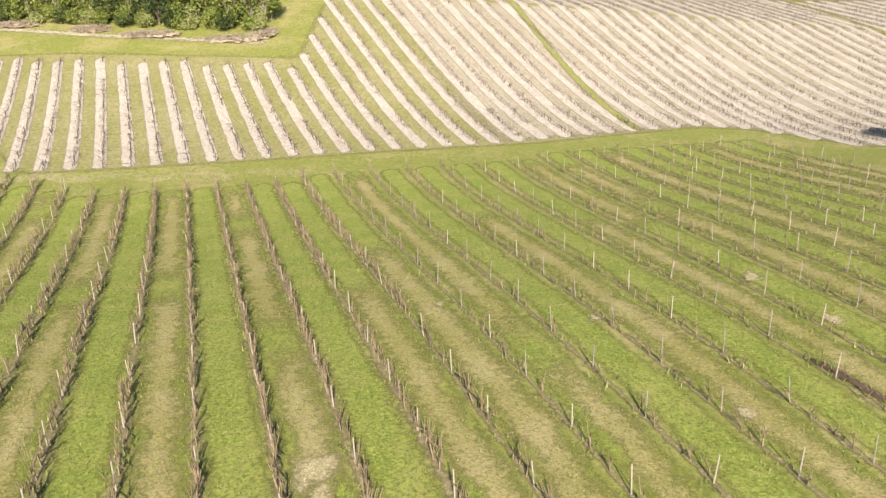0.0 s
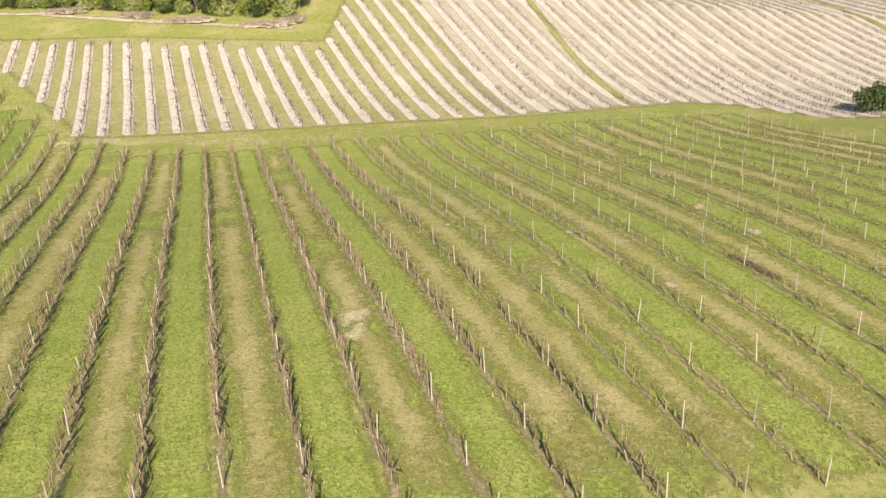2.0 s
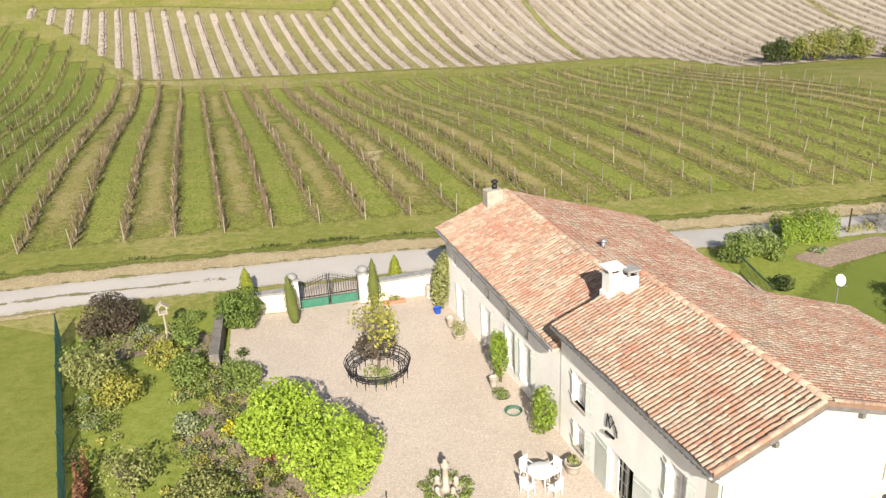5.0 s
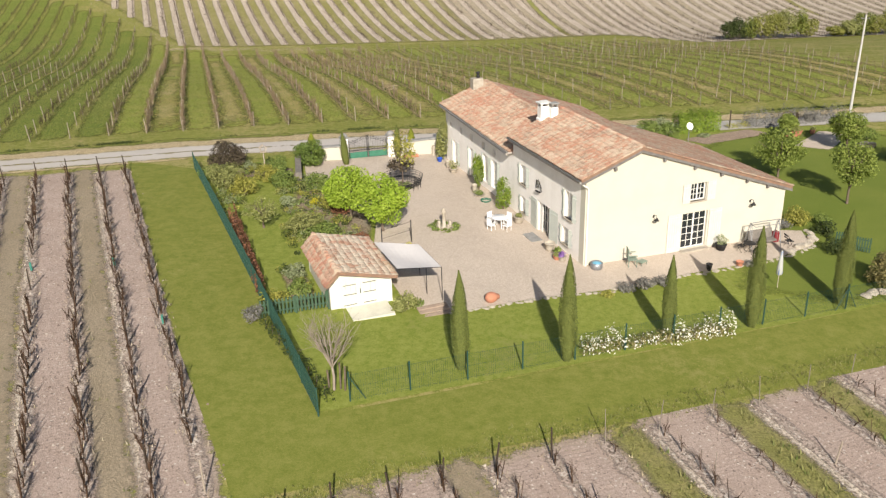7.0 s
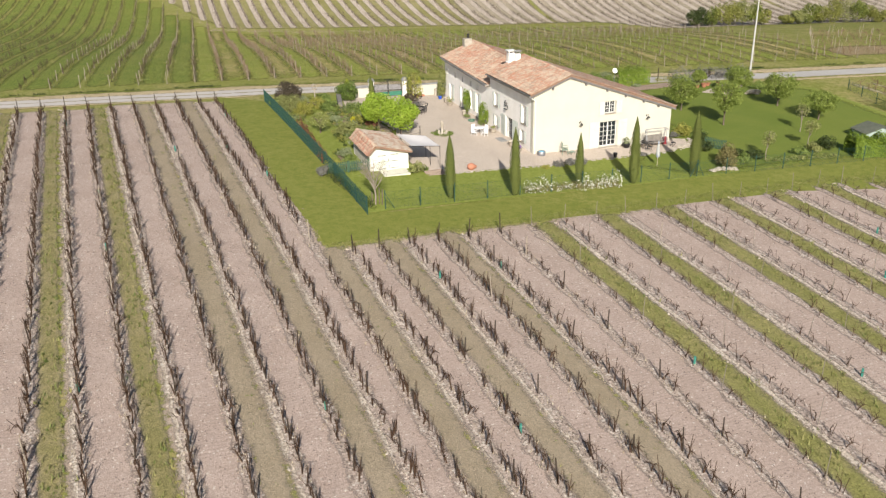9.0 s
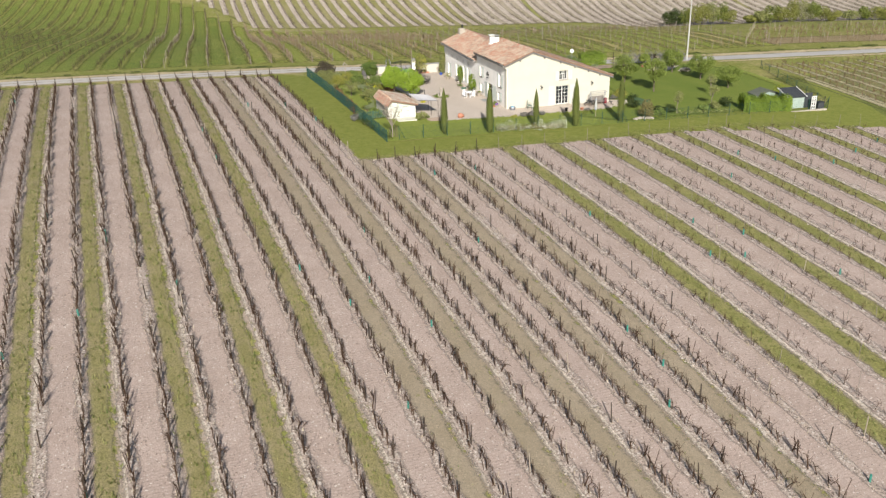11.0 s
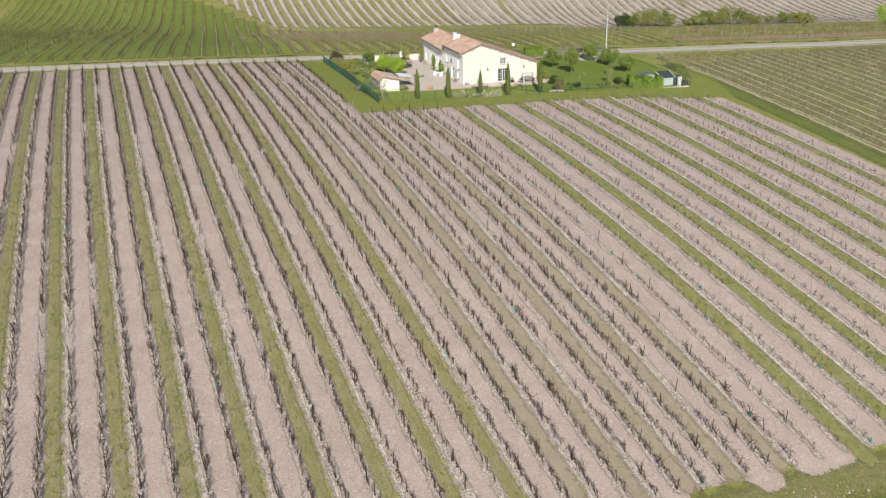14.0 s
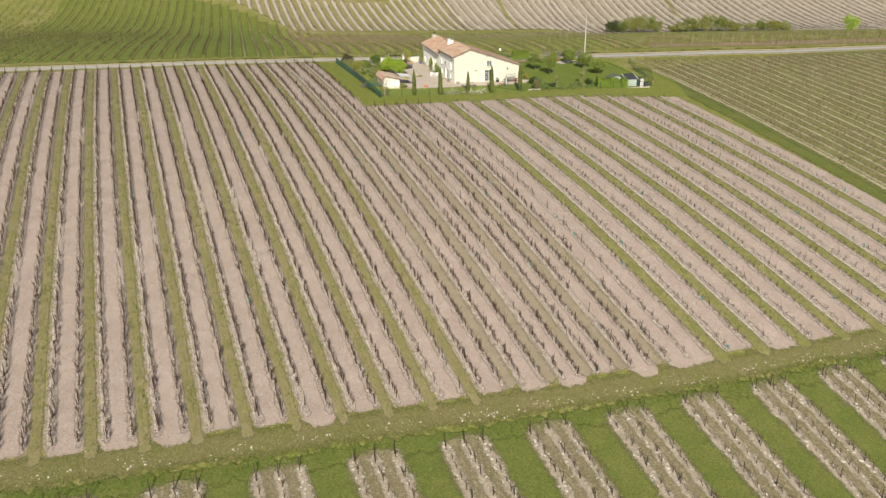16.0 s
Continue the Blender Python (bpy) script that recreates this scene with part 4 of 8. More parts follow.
sheet("hill_soil", [(4, 105.6), (22, 111.2), (30, 113.7), (36, 112.2), (40, 108.2), (45, 100.4), (50, 99.4), (60, 103.4), (170, 109.4), (171, 204), (60, 225), (-30, 226)], M["hill_soil"], 0.018, 2.5, "structure", "tan chalky ground of the upper hillside vineyard", "soil", 6.0)
bands("hill_lane", [(np.array([(21.9, 112.4), (19.4, 124), (16.6, 138.3), (13.2, 158), (9.8, 179.6), (6.0, 205)]), 0.85)], 0.85, M["hill_lane"], 0.034, "green grass lane through the hillside vineyard", "grass", 33, 1.0, 0.12, 4)
bands("white_rows_soil", [(_l, float(np.interp(_l[0][0], [-20, 0, 14, 60], [0.85, 0.9, 1.1, 1.05]))) for _l in W_LINES], 0.8, M["chalk"], 0.024, "white chalky stone bands under the hillside vine rows", "soil", 31, 1.5, 0.05)


# ---- vines ----
def vine_templates(rng, n, kind):
    out = []
    for _ in range(n):
        L = []
        if kind == "pruned":
            h = rng.uniform(0.34, 0.52)
            lx, ly = rng.normal(0, 0.09), rng.normal(0, 0.14)
            L.append([(0, 0, -0.05, 0.036), (lx * 0.6, ly * 0.4, h * 0.5, 0.029), (lx, ly, h, 0.03)])
            for sgn in ((1, -1) if rng.random() < 0.7 else (rng.choice((1, -1)),)):
                a = rng.uniform(0.2, 0.42)
                up = rng.uniform(0.03, 0.25)
                L.append([(lx, ly, h, 0.026), (lx, ly + sgn * a * 0.4, h + up, 0.02), (lx + rng.normal(0, 0.05), ly + sgn * a, h + up * rng.uniform(0.1, 0.9), 0.013)])
            for _k in range(int(rng.integers(2, 6))):
                yy = ly + rng.normal(0, 0.2)
                L.append([(lx, yy, h * rng.uniform(0.7, 1.0), 0.014), (lx + rng.normal(0, 0.12), yy + rng.normal(0, 0.16), h + rng.uniform(0.08, 0.45), 0.008)])
            if rng.random() < 0.3:
                yy = rng.uniform(-0.3, 0.3)
                L.append([(lx, yy, -0.05, 0.017), (lx + rng.normal(0, 0.1), yy + rng.normal(0.16, 0.12), rng.uniform(0.8, 1.1), 0.015)])
        elif kind == "brushy":
            h = rng.uniform(0.5, 0.65)
            L.append([(0, 0, -0.05, 0.05), (rng.normal(0, 0.05), rng.normal(0, 0.05), h, 0.045)])
            L.append([(0, -0.55, h + rng.normal(0, 0.03), 0.026), (0, 0, h, 0.03), (0, 0.55, h + rng.normal(0, 0.03), 0.026)])
            for _k in range(int(rng.integers(4, 9))):
                y = rng.uniform(-0.55, 0.55)
                x = rng.normal(0, 0.06)
                L.append([(x * 0.3, y, h, 0.022), (x + rng.normal(0, 0.07), y + rng.normal(0, 0.1), h + rng.uniform(0.25, 0.75), 0.014)])
        else:
            h = rng.uniform(0.4, 0.6)
            L.append([(0, 0, -0.05, 0.05), (rng.normal(0, 0.06), rng.normal(0, 0.05), h, 0.04)])
            for _k in range(4):
                y, x = rng.uniform(-0.5, 0.5), rng.normal(0, 0.2)
                L.append([(x, y, h * rng.uniform(0.5, 1.0), 0.026), (x + rng.normal(0, 0.25), y + rng.normal(0, 0.3), h * rng.uniform(0.2, 1.5), 0.014)])
        out.append(tubes(L, 3) if kind == "hill" else tubes(L))
    return out


def post_mesh(name, h, r, material, top=0.8):
    bm = bmesh.new()
    cone(bm, (0, 0, -0.3), (0, 0, h), r, r * top, 6)
    me = bpy.data.meshes.new(name)
    bm.to_mesh(me)
    bm.free()
    me.materials.append(material)
    return me


POSTS = {"dark": post_mesh("post_dark", 1.15, 0.04, M["post_dark"]), "pale": post_mesh("post_pale", 1.3, 0.036, M["post_pale"]), "stake": post_mesh("post_stake", 1.4, 0.034, M["post_grey"]), "thin": post_mesh("post_thin", 1.45, 0.02, M["post_grey"]),
         "end": post_mesh("post_end", 1.3, 0.042, M["post_dark"]), "tall": post_mesh("post_tall", 1.75, 0.055, M["post_pale"])}


def vine_row(line, templates, rng, gap, label, group, post, post_gap, material, miss=0.06, scale=1.0, wild=0.15, posts=True, extra=None):
    """One row: its vines as one mesh, each post a part."""
    line = np.asarray(line, float)
    seg = np.linalg.norm(np.diff(line, axis=0), axis=1)
    cum = np.concatenate([[0], np.cumsum(seg)])
    L = cum[-1]
    t = np.arange(0.6, L, gap) + rng.normal(0, 0.1, len(np.arange(0.6, L, gap)))
    t = t[(rng.random(len(t)) > miss)]
    gapc = rng.random(int(L / 7) + 2) < 0.06
    t = t[~gapc[np.clip((t / 7).astype(int), 0, len(gapc) - 1)]]
    if len(t) < 3:
        t = np.arange(0.6, L, gap)
    x, y = np.interp(t, cum, line[:, 0]), np.interp(t, cum, line[:, 1])
    d = line[-1] - line[0]
    ang = math.atan2(d[1], d[0]) - math.pi / 2
    x = x + rng.normal(0, 0.05, len(t))
    mx, my = float(line[0][0]), float(line[0][1])
    mz = land1(mx, my)
    V, F = scatter(templates, x - mx, y - my, land(x, y) - mz, ang + rng.normal(0, wild, len(t)) + math.pi * (rng.random(len(t)) < 0.5), scale * rng.uniform(0.85, 1.18, len(t)), rng)
    row = thing("vine_row", label, "vine row", Matrix.Translation((mx, my, mz)), group)
    part("vines", mesh_np("vines", V, F, material), None, row)
    if posts:
        tp = [0.15] + list(np.arange(post_gap * rng.uniform(0.5, 1.2), L, post_gap))
        for i, q in enumerate(tp):
            px, py = np.interp(q, cum, line[:, 0]), np.interp(q, cum, line[:, 1])
            me = POSTS["end"] if i == 0 and post == "dark" else POSTS[post if rng.random() < (0.55 if post == "stake" else 0.93) else "pale"]
            o = new("post", me)
            o.parent = row
            o.matrix_basis = Matrix.Translation((px - mx, py - my, land1(px, py) - mz)) @ Euler((rng.normal(0, 0.05), rng.normal(0, 0.05), rng.uniform(0, 6))).to_matrix().to_4x4() @ Matrix.Diagonal((1, 1, rng.uniform(0.88, 1.1), 1))
    if extra:
        for q in extra:
            px, py = np.interp(q, cum, line[:, 0]), np.interp(q, cum, line[:, 1])
            o = new("vine_guard", SLEEVE)
            o.parent = row
            o.matrix_basis = Matrix.Translation((px - mx, py - my, land1(px, py) - mz))
    return row


SLEEVE = post_mesh("vine_guard", 0.5, 0.06, M["sleeve"], 1.0)
_rng = np.random.default_rng(41)
T_PRUNED = vine_templates(_rng, 14, "pruned")
T_BRUSHY = vine_templates(_rng, 12, "brushy")
T_HILL = vine_templates(_rng, 10, "hill")
for _s in ROWS_S:
    if -108 < _s:
        _right = _s > -7.5
        vine_row(sr_line(_s, s_start(_s) + 0.8, s_end(_s) - 1.2), T_PRUNED, _rng, 0.66 if _s < -11 else 1.0, "row of pruned dark vines tied along wires", "south vineyard rows", "thin" if _right else "dark", 4.6 if not _right else 6.5,
                 M["bark"], 0.05, 1.1 if _s < -11 else 0.85, 0.2, True, [float(v) for v in _rng.uniform(4, 100, 2)] if _s > -60 else None)
for _c in NEXT_S:
    for _o in (0.8, 2.5, 4.2):
        vine_row(sr_line(_c + _o, 113.6 + 0.02 * _c, 145), T_PRUNED, _rng, 1.1, "row of pruned vines on pale soil", "headland vineyard rows", "dark", 5.5, M["bark"], 0.08)
for _q, _l in zip(N_ROWS, N_LINES):
    _west = _l[0][0] < -27
    _east = _l[0][0] >= 8
    vine_row(_l, T_PRUNED if _east else T_BRUSHY, _rng, 1.3 if _east else 1.05, "sparse row of vines on grass" if _east else "row of bushy unpruned vines on grass", "north vineyard rows",
             "stake" if _east else "pale", 5.0, M["hill_cane" if _west else "north_cane"], 0.34 if _east else 0.3 if _west else 0.16, 1.0 if _east else 0.8 if _west else 1.0, 0.3, _l[0][0] > -42)
for _s in E_ROWS:
    vine_row([er(_s, r) for r in np.linspace(e_start(_s) + 1, 94, 40)], T_HILL, _rng, 1.15, "row of low vines on dry soil", "east vineyard rows", "pale", 7.0, M["cane"], 0.06, 1.3, 0.3, False)
for _l in W_LINES:
    vine_row(_l + np.array([0.36, 0.1]), T_HILL, _rng, 0.92, "row of low pruned vines on white stony soil", "hillside vineyard rows", "pale", 8.0, M["far_cane"], 0.06, 1.05, 0.3, False)
for _i in range(10):
    _y = 29.5 + _i * 2.8
    vine_row([(47 + _i, _y), (100, _y + 6), (150, _y + 14)], T_HILL, _rng, 1.2, "row of young vines with stakes on reddish soil", "young vineyard rows", "pale", 5.0, M["cane"], 0.15)
# ---- farmhouse: local x along the south gable, y along the west front ----
house = thing("farmhouse", "long cream-rendered farmhouse with old clay tile roofs", "house", HOUSE_M)
SL = 0.36            # roof slope
RIDGE_U = 3.2
S_RIDGE, N_RIDGE = 6.72, 5.73
S_E, N_E = 13.15, 10.75
SPLIT, NEND = 8.85, 20.45
TILT_N = 0.036        # the north wing's roof climbs a little northwards
N_UP = TILT_N * (NEND - SPLIT)


def cut_wall(outline, y0, y1, holes=(), axis="x"):
    """A wall slab of an outline in (a, z), thickness y0 to y1, with rectangular openings (a0, a1, z0, z1) cut through."""
    xs = sorted({p[0] for p in outline} | {h[0] for h in holes} | {h[1] for h in holes})
    zs = sorted({h[2] for h in holes} | {h[3] for h in holes})
    lo = min(p[1] for p in outline)

    def top(x):
        pts = sorted([p for p in outline if p[1] > lo + 1e-6])
        return float(np.interp(x, [p[0] for p in pts], [p[1] for p in pts]))
    bm = bmesh.new()
    for a, b in zip(xs, xs[1:]):
        cuts = sorted([(h[2], h[3]) for h in holes if h[0] <= a + 1e-6 and h[1] >= b - 1e-6])
        z = lo
        spans = []
        for c0, c1 in cuts:
            spans.append((z, z, c0, c0))
            z = c1
        spans.append((z, z, top(a), top(b)))
        for z0a, z0b, z1a, z1b in spans:
            q = []
            for y in (y0, y1):
                for x, zz in ((a, z0a), (b, z0b), (b, z1b), (a, z1a)):
                    q.append(bm.verts.new((x, y, zz) if axis == "x" else (y, x, zz)))
            for f in ((0, 1, 2, 3), (7, 6, 5, 4), (0, 4, 5, 1), (1, 5, 6, 2), (2, 6, 7, 3), (3, 7, 4, 0)):
                bm.faces.new([q[i] for i in f])
    bmesh.ops.remove_doubles(bm, verts=bm.verts, dist=0.0005)
    bmesh.ops.recalc_face_normals(bm, faces=bm.faces)
    return bm


GABLE_HOLES = [(6.6, 7.6, 3.1, 4.12), (6.2, 7.85, 0.28, 2.42)]
gz = lambda u, r: r - SL * abs(u - RIDGE_U) - 0.14
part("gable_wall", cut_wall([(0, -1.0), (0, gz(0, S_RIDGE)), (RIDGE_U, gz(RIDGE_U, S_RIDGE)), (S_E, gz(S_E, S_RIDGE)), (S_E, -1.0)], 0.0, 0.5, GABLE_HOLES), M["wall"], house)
WEST_S = [(1.3, 2.2, 2.55, 4.1), (1.65, 2.45, 0.95, 1.95), (3.95, 5.35, 0.0, 2.4), (7.0, 7.85, 2.75, 3.95), (7.0, 7.7, 0.95, 1.95)]
WEST_N = [(11.3, 12.2, 1.1, 2.95), (12.75, 13.6, 1.1, 2.95), (15.2, 16.1, 0.2, 2.75), (18.2, 19.1, 0.8, 2.45), (11.6, 12.0, 3.27, 3.77), (13.3, 13.7, 3.27, 3.77), (15.4, 15.8, 3.27, 3.77), (17.3, 17.7, 3.27, 3.77), (19.2, 19.6, 3.27, 3.77)]
# west render is whiter than the gable to make up for its weak sunlight
part("west_wall", cut_wall([(0.502, -1.0), (0.502, 5.38), (SPLIT, 5.38), (SPLIT, -1.0)], 0.0, 0.5, WEST_S, "y"), M["lifted_wall"], house, "grey-white weathered render, lightened to offset the grazing sun")
part("north_west_wall", cut_wall([(SPLIT + 0.002, -1.0), (SPLIT + 0.002, 4.40), (NEND, 4.40 + N_UP), (NEND, -1.0)], 0.03, 0.5, WEST_N, "y"), M["lifted_wall"], house, "grey-white weathered render, lightened to offset the grazing sun")
part("split_wall", cut_wall([(0.502, 3.0), (0.502, gz(0.5, S_RIDGE)), (RIDGE_U, gz(RIDGE_U, S_RIDGE)), (S_E, gz(S_E, S_RIDGE)), (S_E, 2.0)][:0] or [(0.502, -1.0), (0.502, gz(0.5, S_RIDGE)), (RIDGE_U, gz(RIDGE_U, S_RIDGE)), (S_E - 0.5, gz(S_E - 0.5, S_RIDGE)), (S_E - 0.5, -1.0)], SPLIT - 0.35, SPLIT), M["lifted_wall"], house)
part("north_wall", cut_wall([(0.502, -1.0), (0.502, gz(0.5, N_RIDGE + N_UP)), (RIDGE_U, gz(RIDGE_U, N_RIDGE + N_UP)), (N_E, gz(N_E, N_RIDGE + N_UP)), (N_E, -1.0)], NEND - 0.45, NEND), M["lifted_wall"], house)
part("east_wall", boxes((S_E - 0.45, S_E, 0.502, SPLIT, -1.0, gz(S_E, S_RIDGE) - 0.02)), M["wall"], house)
_z = gz(N_E, N_RIDGE) - 0.02
part("north_east_wall", cut_wall([(SPLIT + 0.002, -1.0), (SPLIT + 0.002, _z), (NEND - 0.452, _z + N_UP), (NEND - 0.452, -1.0)], N_E - 0.45, N_E - 0.002, (), "y"), M["lifted_wall"], house)


def tile_mesh(name, material):
    """One half-round clay tile, narrower uphill; x across, y up the slope."""
    V, F = [], []
    n = 5
    for yy, r, z in ((0.0, 0.082, 0.012), (0.43, 0.066, 0.0)):
        for i in range(n + 1):
            a = math.pi * i / n
            V.append((r * math.cos(a), yy, z + r * 0.85 * math.sin(a)))
    for i in range(n):
        F.append((i, i + 1, n + 2 + i, n + 1 + i))
    c = len(V)
    V += [(0.068 * math.cos(math.pi * i / n), 0.0, 0.002 + 0.057 * math.sin(math.pi * i / n)) for i in range(n + 1)]
    for i in range(n):
        F.append((i + 1, i, c + i, c + i + 1))
    return np.array(V, float) * np.array([0.84, 0.9, 0.84]), np.array(F), material


_tv, _tf, _ = tile_mesh("tile", None)
TILE_ME = {"tile": mesh_np("tile", _tv, _tf, M["tile"]), "tile_red": mesh_np("tile", _tv, _tf, M["tile_red"]), "tile_moss": mesh_np("tile", _tv, _tf, M["tile_moss"])}


def roof_slope(name, parent, origin, along, up, length, run, near, seed, label, clay="tile"):
    """A slope: boarding, then rows of half-round tiles; the tiles within `near` (start, end along the eave; rows) are parts of their own."""
    rng = np.random.default_rng(seed)
    along, up = Vector(along).normalized(), Vector(up).normalized()
    nrm = along.cross(up).normalized()
    if nrm.z < 0:
        nrm = -nrm
    Mx = Matrix((along, up, nrm)).transposed().to_4x4()
    Mx.translation = Vector(origin)
    bm = bmesh.new()
    box(bm, 0, length, 0, run, -0.14, 0.015)
    slope = part(name, bm, M["tile_under"], parent, label)
    slope.matrix_basis = Mx
    pitch, gauge = 0.172, 0.31
    nc, nr = int(length / pitch), int(run / gauge)
    singles, X, Y, Z, A = 0, [], [], [], []
    for c in range(nc):
        for r in range(nr):
            x, y = (c + 0.5) * length / nc + rng.normal(0, 0.008), r * run / nr - 0.03 + rng.normal(0, 0.015)
            z = 0.02 + rng.normal(0, 0.005)
            if near[0] <= x <= near[1] and near[2] <= r < near[3] and singles < 300:
                o = new("tile", TILE_ME[clay])
                o.parent = slope
                o.matrix_basis = Matrix.Translation((x, y, z)) @ Matrix.Rotation(rng.normal(0, 0.03), 4, "Z") @ Matrix.Rotation(rng.normal(-0.02, 0.01), 4, "X")
                singles += 1
            else:
                X.append(x), Y.append(y), Z.append(z), A.append(rng.normal(0, 0.03))
    if X:
        V, F = scatter([(_tv, _tf)], np.array(X), np.array(Y), np.array(Z), np.array(A), np.ones(len(X)), rng)
        part("tiles", mesh_np("tiles", V, F, M[clay + "_isl"]), None, slope, "", "stuff")
    return slope


_c, _s = 1 / math.hypot(1, SL), SL / math.hypot(1, SL)
OV = 0.38
run_w = (RIDGE_U + OV) / _c
roof_slope("roof_west", house, (-OV, SPLIT + 0.05, S_RIDGE - SL * (RIDGE_U + OV)), (0, -1, 0), (_c, 0, _s), SPLIT + 0.22, run_w, (0.0, 5.6, 0, 11), 51, "old orange and cream clay tiles")
roof_slope("roof_east", house, (S_E + OV, -0.17, S_RIDGE - SL * (S_E + OV - RIDGE_U)), (0, 1, 0), (-_c, 0, _s), SPLIT + 0.22, (S_E + OV - RIDGE_U) / _c, (5.0, 9.9, 18, 31), 52, "old weathered brown clay tiles")
roof_slope("lower_roof_west", house, (-OV, NEND + 0.15, N_RIDGE + N_UP - SL * (RIDGE_U + OV)), (0, -1, -TILT_N), (_c, 0, _s), NEND - SPLIT + 0.14, run_w, (4.0, 9.6, 0, 11), 53, "old orange and cream clay tiles")
roof_slope("lower_roof_east", house, (N_E + OV, SPLIT + 0.01, N_RIDGE - SL * (N_E + OV - RIDGE_U)), (0, 1, TILT_N), (-_c, 0, _s), NEND - SPLIT + 0.14, (N_E + OV - RIDGE_U) / _c, (1.0, 6.0, 12, 24), 54, "mottled red and pink clay tiles", "tile_red")


def ridge(parent, y0, y1, z, seed, tilt=0.0):
    rng = np.random.default_rng(seed)
    n = int((y1 - y0) / 0.36)
    for i in range(n):
        o = new("ridge_tile", RIDGE_ME)
        o.parent = parent
        o.matrix_basis = Matrix.Translation((RIDGE_U + rng.normal(0, 0.012), y0 + i * (y1 - y0) / n, z + tilt * i * (y1 - y0) / n + rng.normal(0, 0.008))) @ Matrix.Rotation(rng.normal(0, 0.03), 4, "Z")


_rv = _tv * np.array([2.2, 1.09, 1.9])
RIDGE_ME = mesh_np("ridge_tile", _rv, _tf, M["tile"])
ridge(house, -0.15, SPLIT, S_RIDGE + 0.03, 55)
ridge(house, SPLIT + 0.05, NEND + 0.1, N_RIDGE + 0.03, 56, TILT_N)
for _i in range(int((S_E + OV - RIDGE_U) / _c / 0.37)):
    _t = _i * 0.37
    _o = new("verge_tile", RIDGE_ME)
    _o.parent = house
    _o.matrix_basis = Matrix.Translation((S_E + OV - _t * _c, -0.14, S_RIDGE - SL * (S_E + OV - RIDGE_U) + _t * _s + 0.03)) @ Matrix.Rotation(math.atan(SL), 4, "Y") @ Matrix.Rotation(math.pi / 2, 4, "Z") @ Matrix.Diagonal((0.7, 1, 0.7, 1))
for _i in range(int(run_w / 0.37)):
    _t = _i * 0.37
    _o = new("verge_tile", RIDGE_ME)
    _o.parent = house
    _o.matrix_basis = Matrix.Translation((-OV + _t * _c, -0.14, S_RIDGE - SL * (RIDGE_U + OV) + _t * _s + 0.03)) @ Matrix.Rotation(-math.atan(SL), 4, "Y") @ Matrix.Rotation(-math.pi / 2, 4, "Z") @ Matrix.Diagonal((0.7, 1, 0.7, 1))

# eaves, gutters, pipes
def lean_north(bm):
    """Lifts a part of the north wing's eave along its climbing roof."""
    for v in bm.verts:
        v.co.z += TILT_N * (v.co.y - SPLIT)
    return bm


part("eave_board", boxes((-OV + 0.02, 0.0, -0.1, SPLIT, 5.30, 5.40)), M["genoise"], house, "pale mortared cornice")
part("eave_board", lean_north(boxes((-OV + 0.02, 0.03, SPLIT + 0.01, NEND + 0.1, 4.31, 4.41))), M["genoise"], house, "pale mortared cornice")
for _i in range(34):
    _y = 0.15 + _i * 0.252
    part("cornice_tile", boxes((-OV - 0.02, -0.02, _y, _y + 0.13, 5.17, 5.295)), M["genoise"], house)
for _i in range(45):
    _y = SPLIT + 0.2 + _i * 0.258
    part("cornice_tile", lean_north(boxes((-OV - 0.02, 0.0, _y, _y + 0.13, 4.19, 4.305))), M["genoise"], house)
part("barge_board", prism([(-OV, S_RIDGE - SL * (RIDGE_U + OV) - 0.13), (RIDGE_U, S_RIDGE - 0.13), (S_E + OV, S_RIDGE - SL * (S_E + OV - RIDGE_U) - 0.13), (S_E + OV, S_RIDGE - SL * (S_E + OV - RIDGE_U) - 0.3), (RIDGE_U, S_RIDGE - 0.3), (-OV, S_RIDGE - SL * (RIDGE_U + OV) - 0.3)], -0.16, -0.12), M["eave_wood"], house, "grey-brown barge board")
for _u in (1.6, 4.6, 6.6, 8.4, 10.2, 11.7):
    part("purlin_end", boxes((_u, _u + 0.14, -0.17, 0.0, S_RIDGE - SL * abs(_u - RIDGE_U) - 0.5, S_RIDGE - SL * abs(_u - RIDGE_U) - 0.33), bevel=0.01), M["eave_wood"], house)


def gutter(y0, y1, z):
    bm = bmesh.new()
    n = 6
    rows = []
    for y in (y0, y1):
        rows.append([bm.verts.new((-OV - 0.07 - 0.07 * math.cos(math.pi * i / n), y, z - 0.07 * math.sin(math.pi * i / n))) for i in range(n + 1)])
    for i in range(n):
        bm.faces.new((rows[0][i], rows[0][i + 1], rows[1][i + 1], rows[1][i]))
    bmesh.ops.solidify(bm, geom=bm.faces[:], thickness=0.006)
    return bm


part("gutter", gutter(-0.15, SPLIT + 0.1, 5.39), M["pale_zinc"], house, "grey zinc gutter")
part("gutter", lean_north(gutter(SPLIT + 0.15, NEND + 0.15, 4.39)), M["pale_zinc"], house, "grey zinc gutter")
part("downpipe", rods([((-OV - 0.06, -0.1, 5.3), (-0.05, -0.12, 5.0), 0.045), ((-0.05, -0.12, 5.0), (0.12, -0.07, 4.85), 0.045), ((0.12, -0.07, 4.85), (0.12, -0.07, -0.2), 0.045)], 8), M["white_paint"], house, "white-painted downpipe")


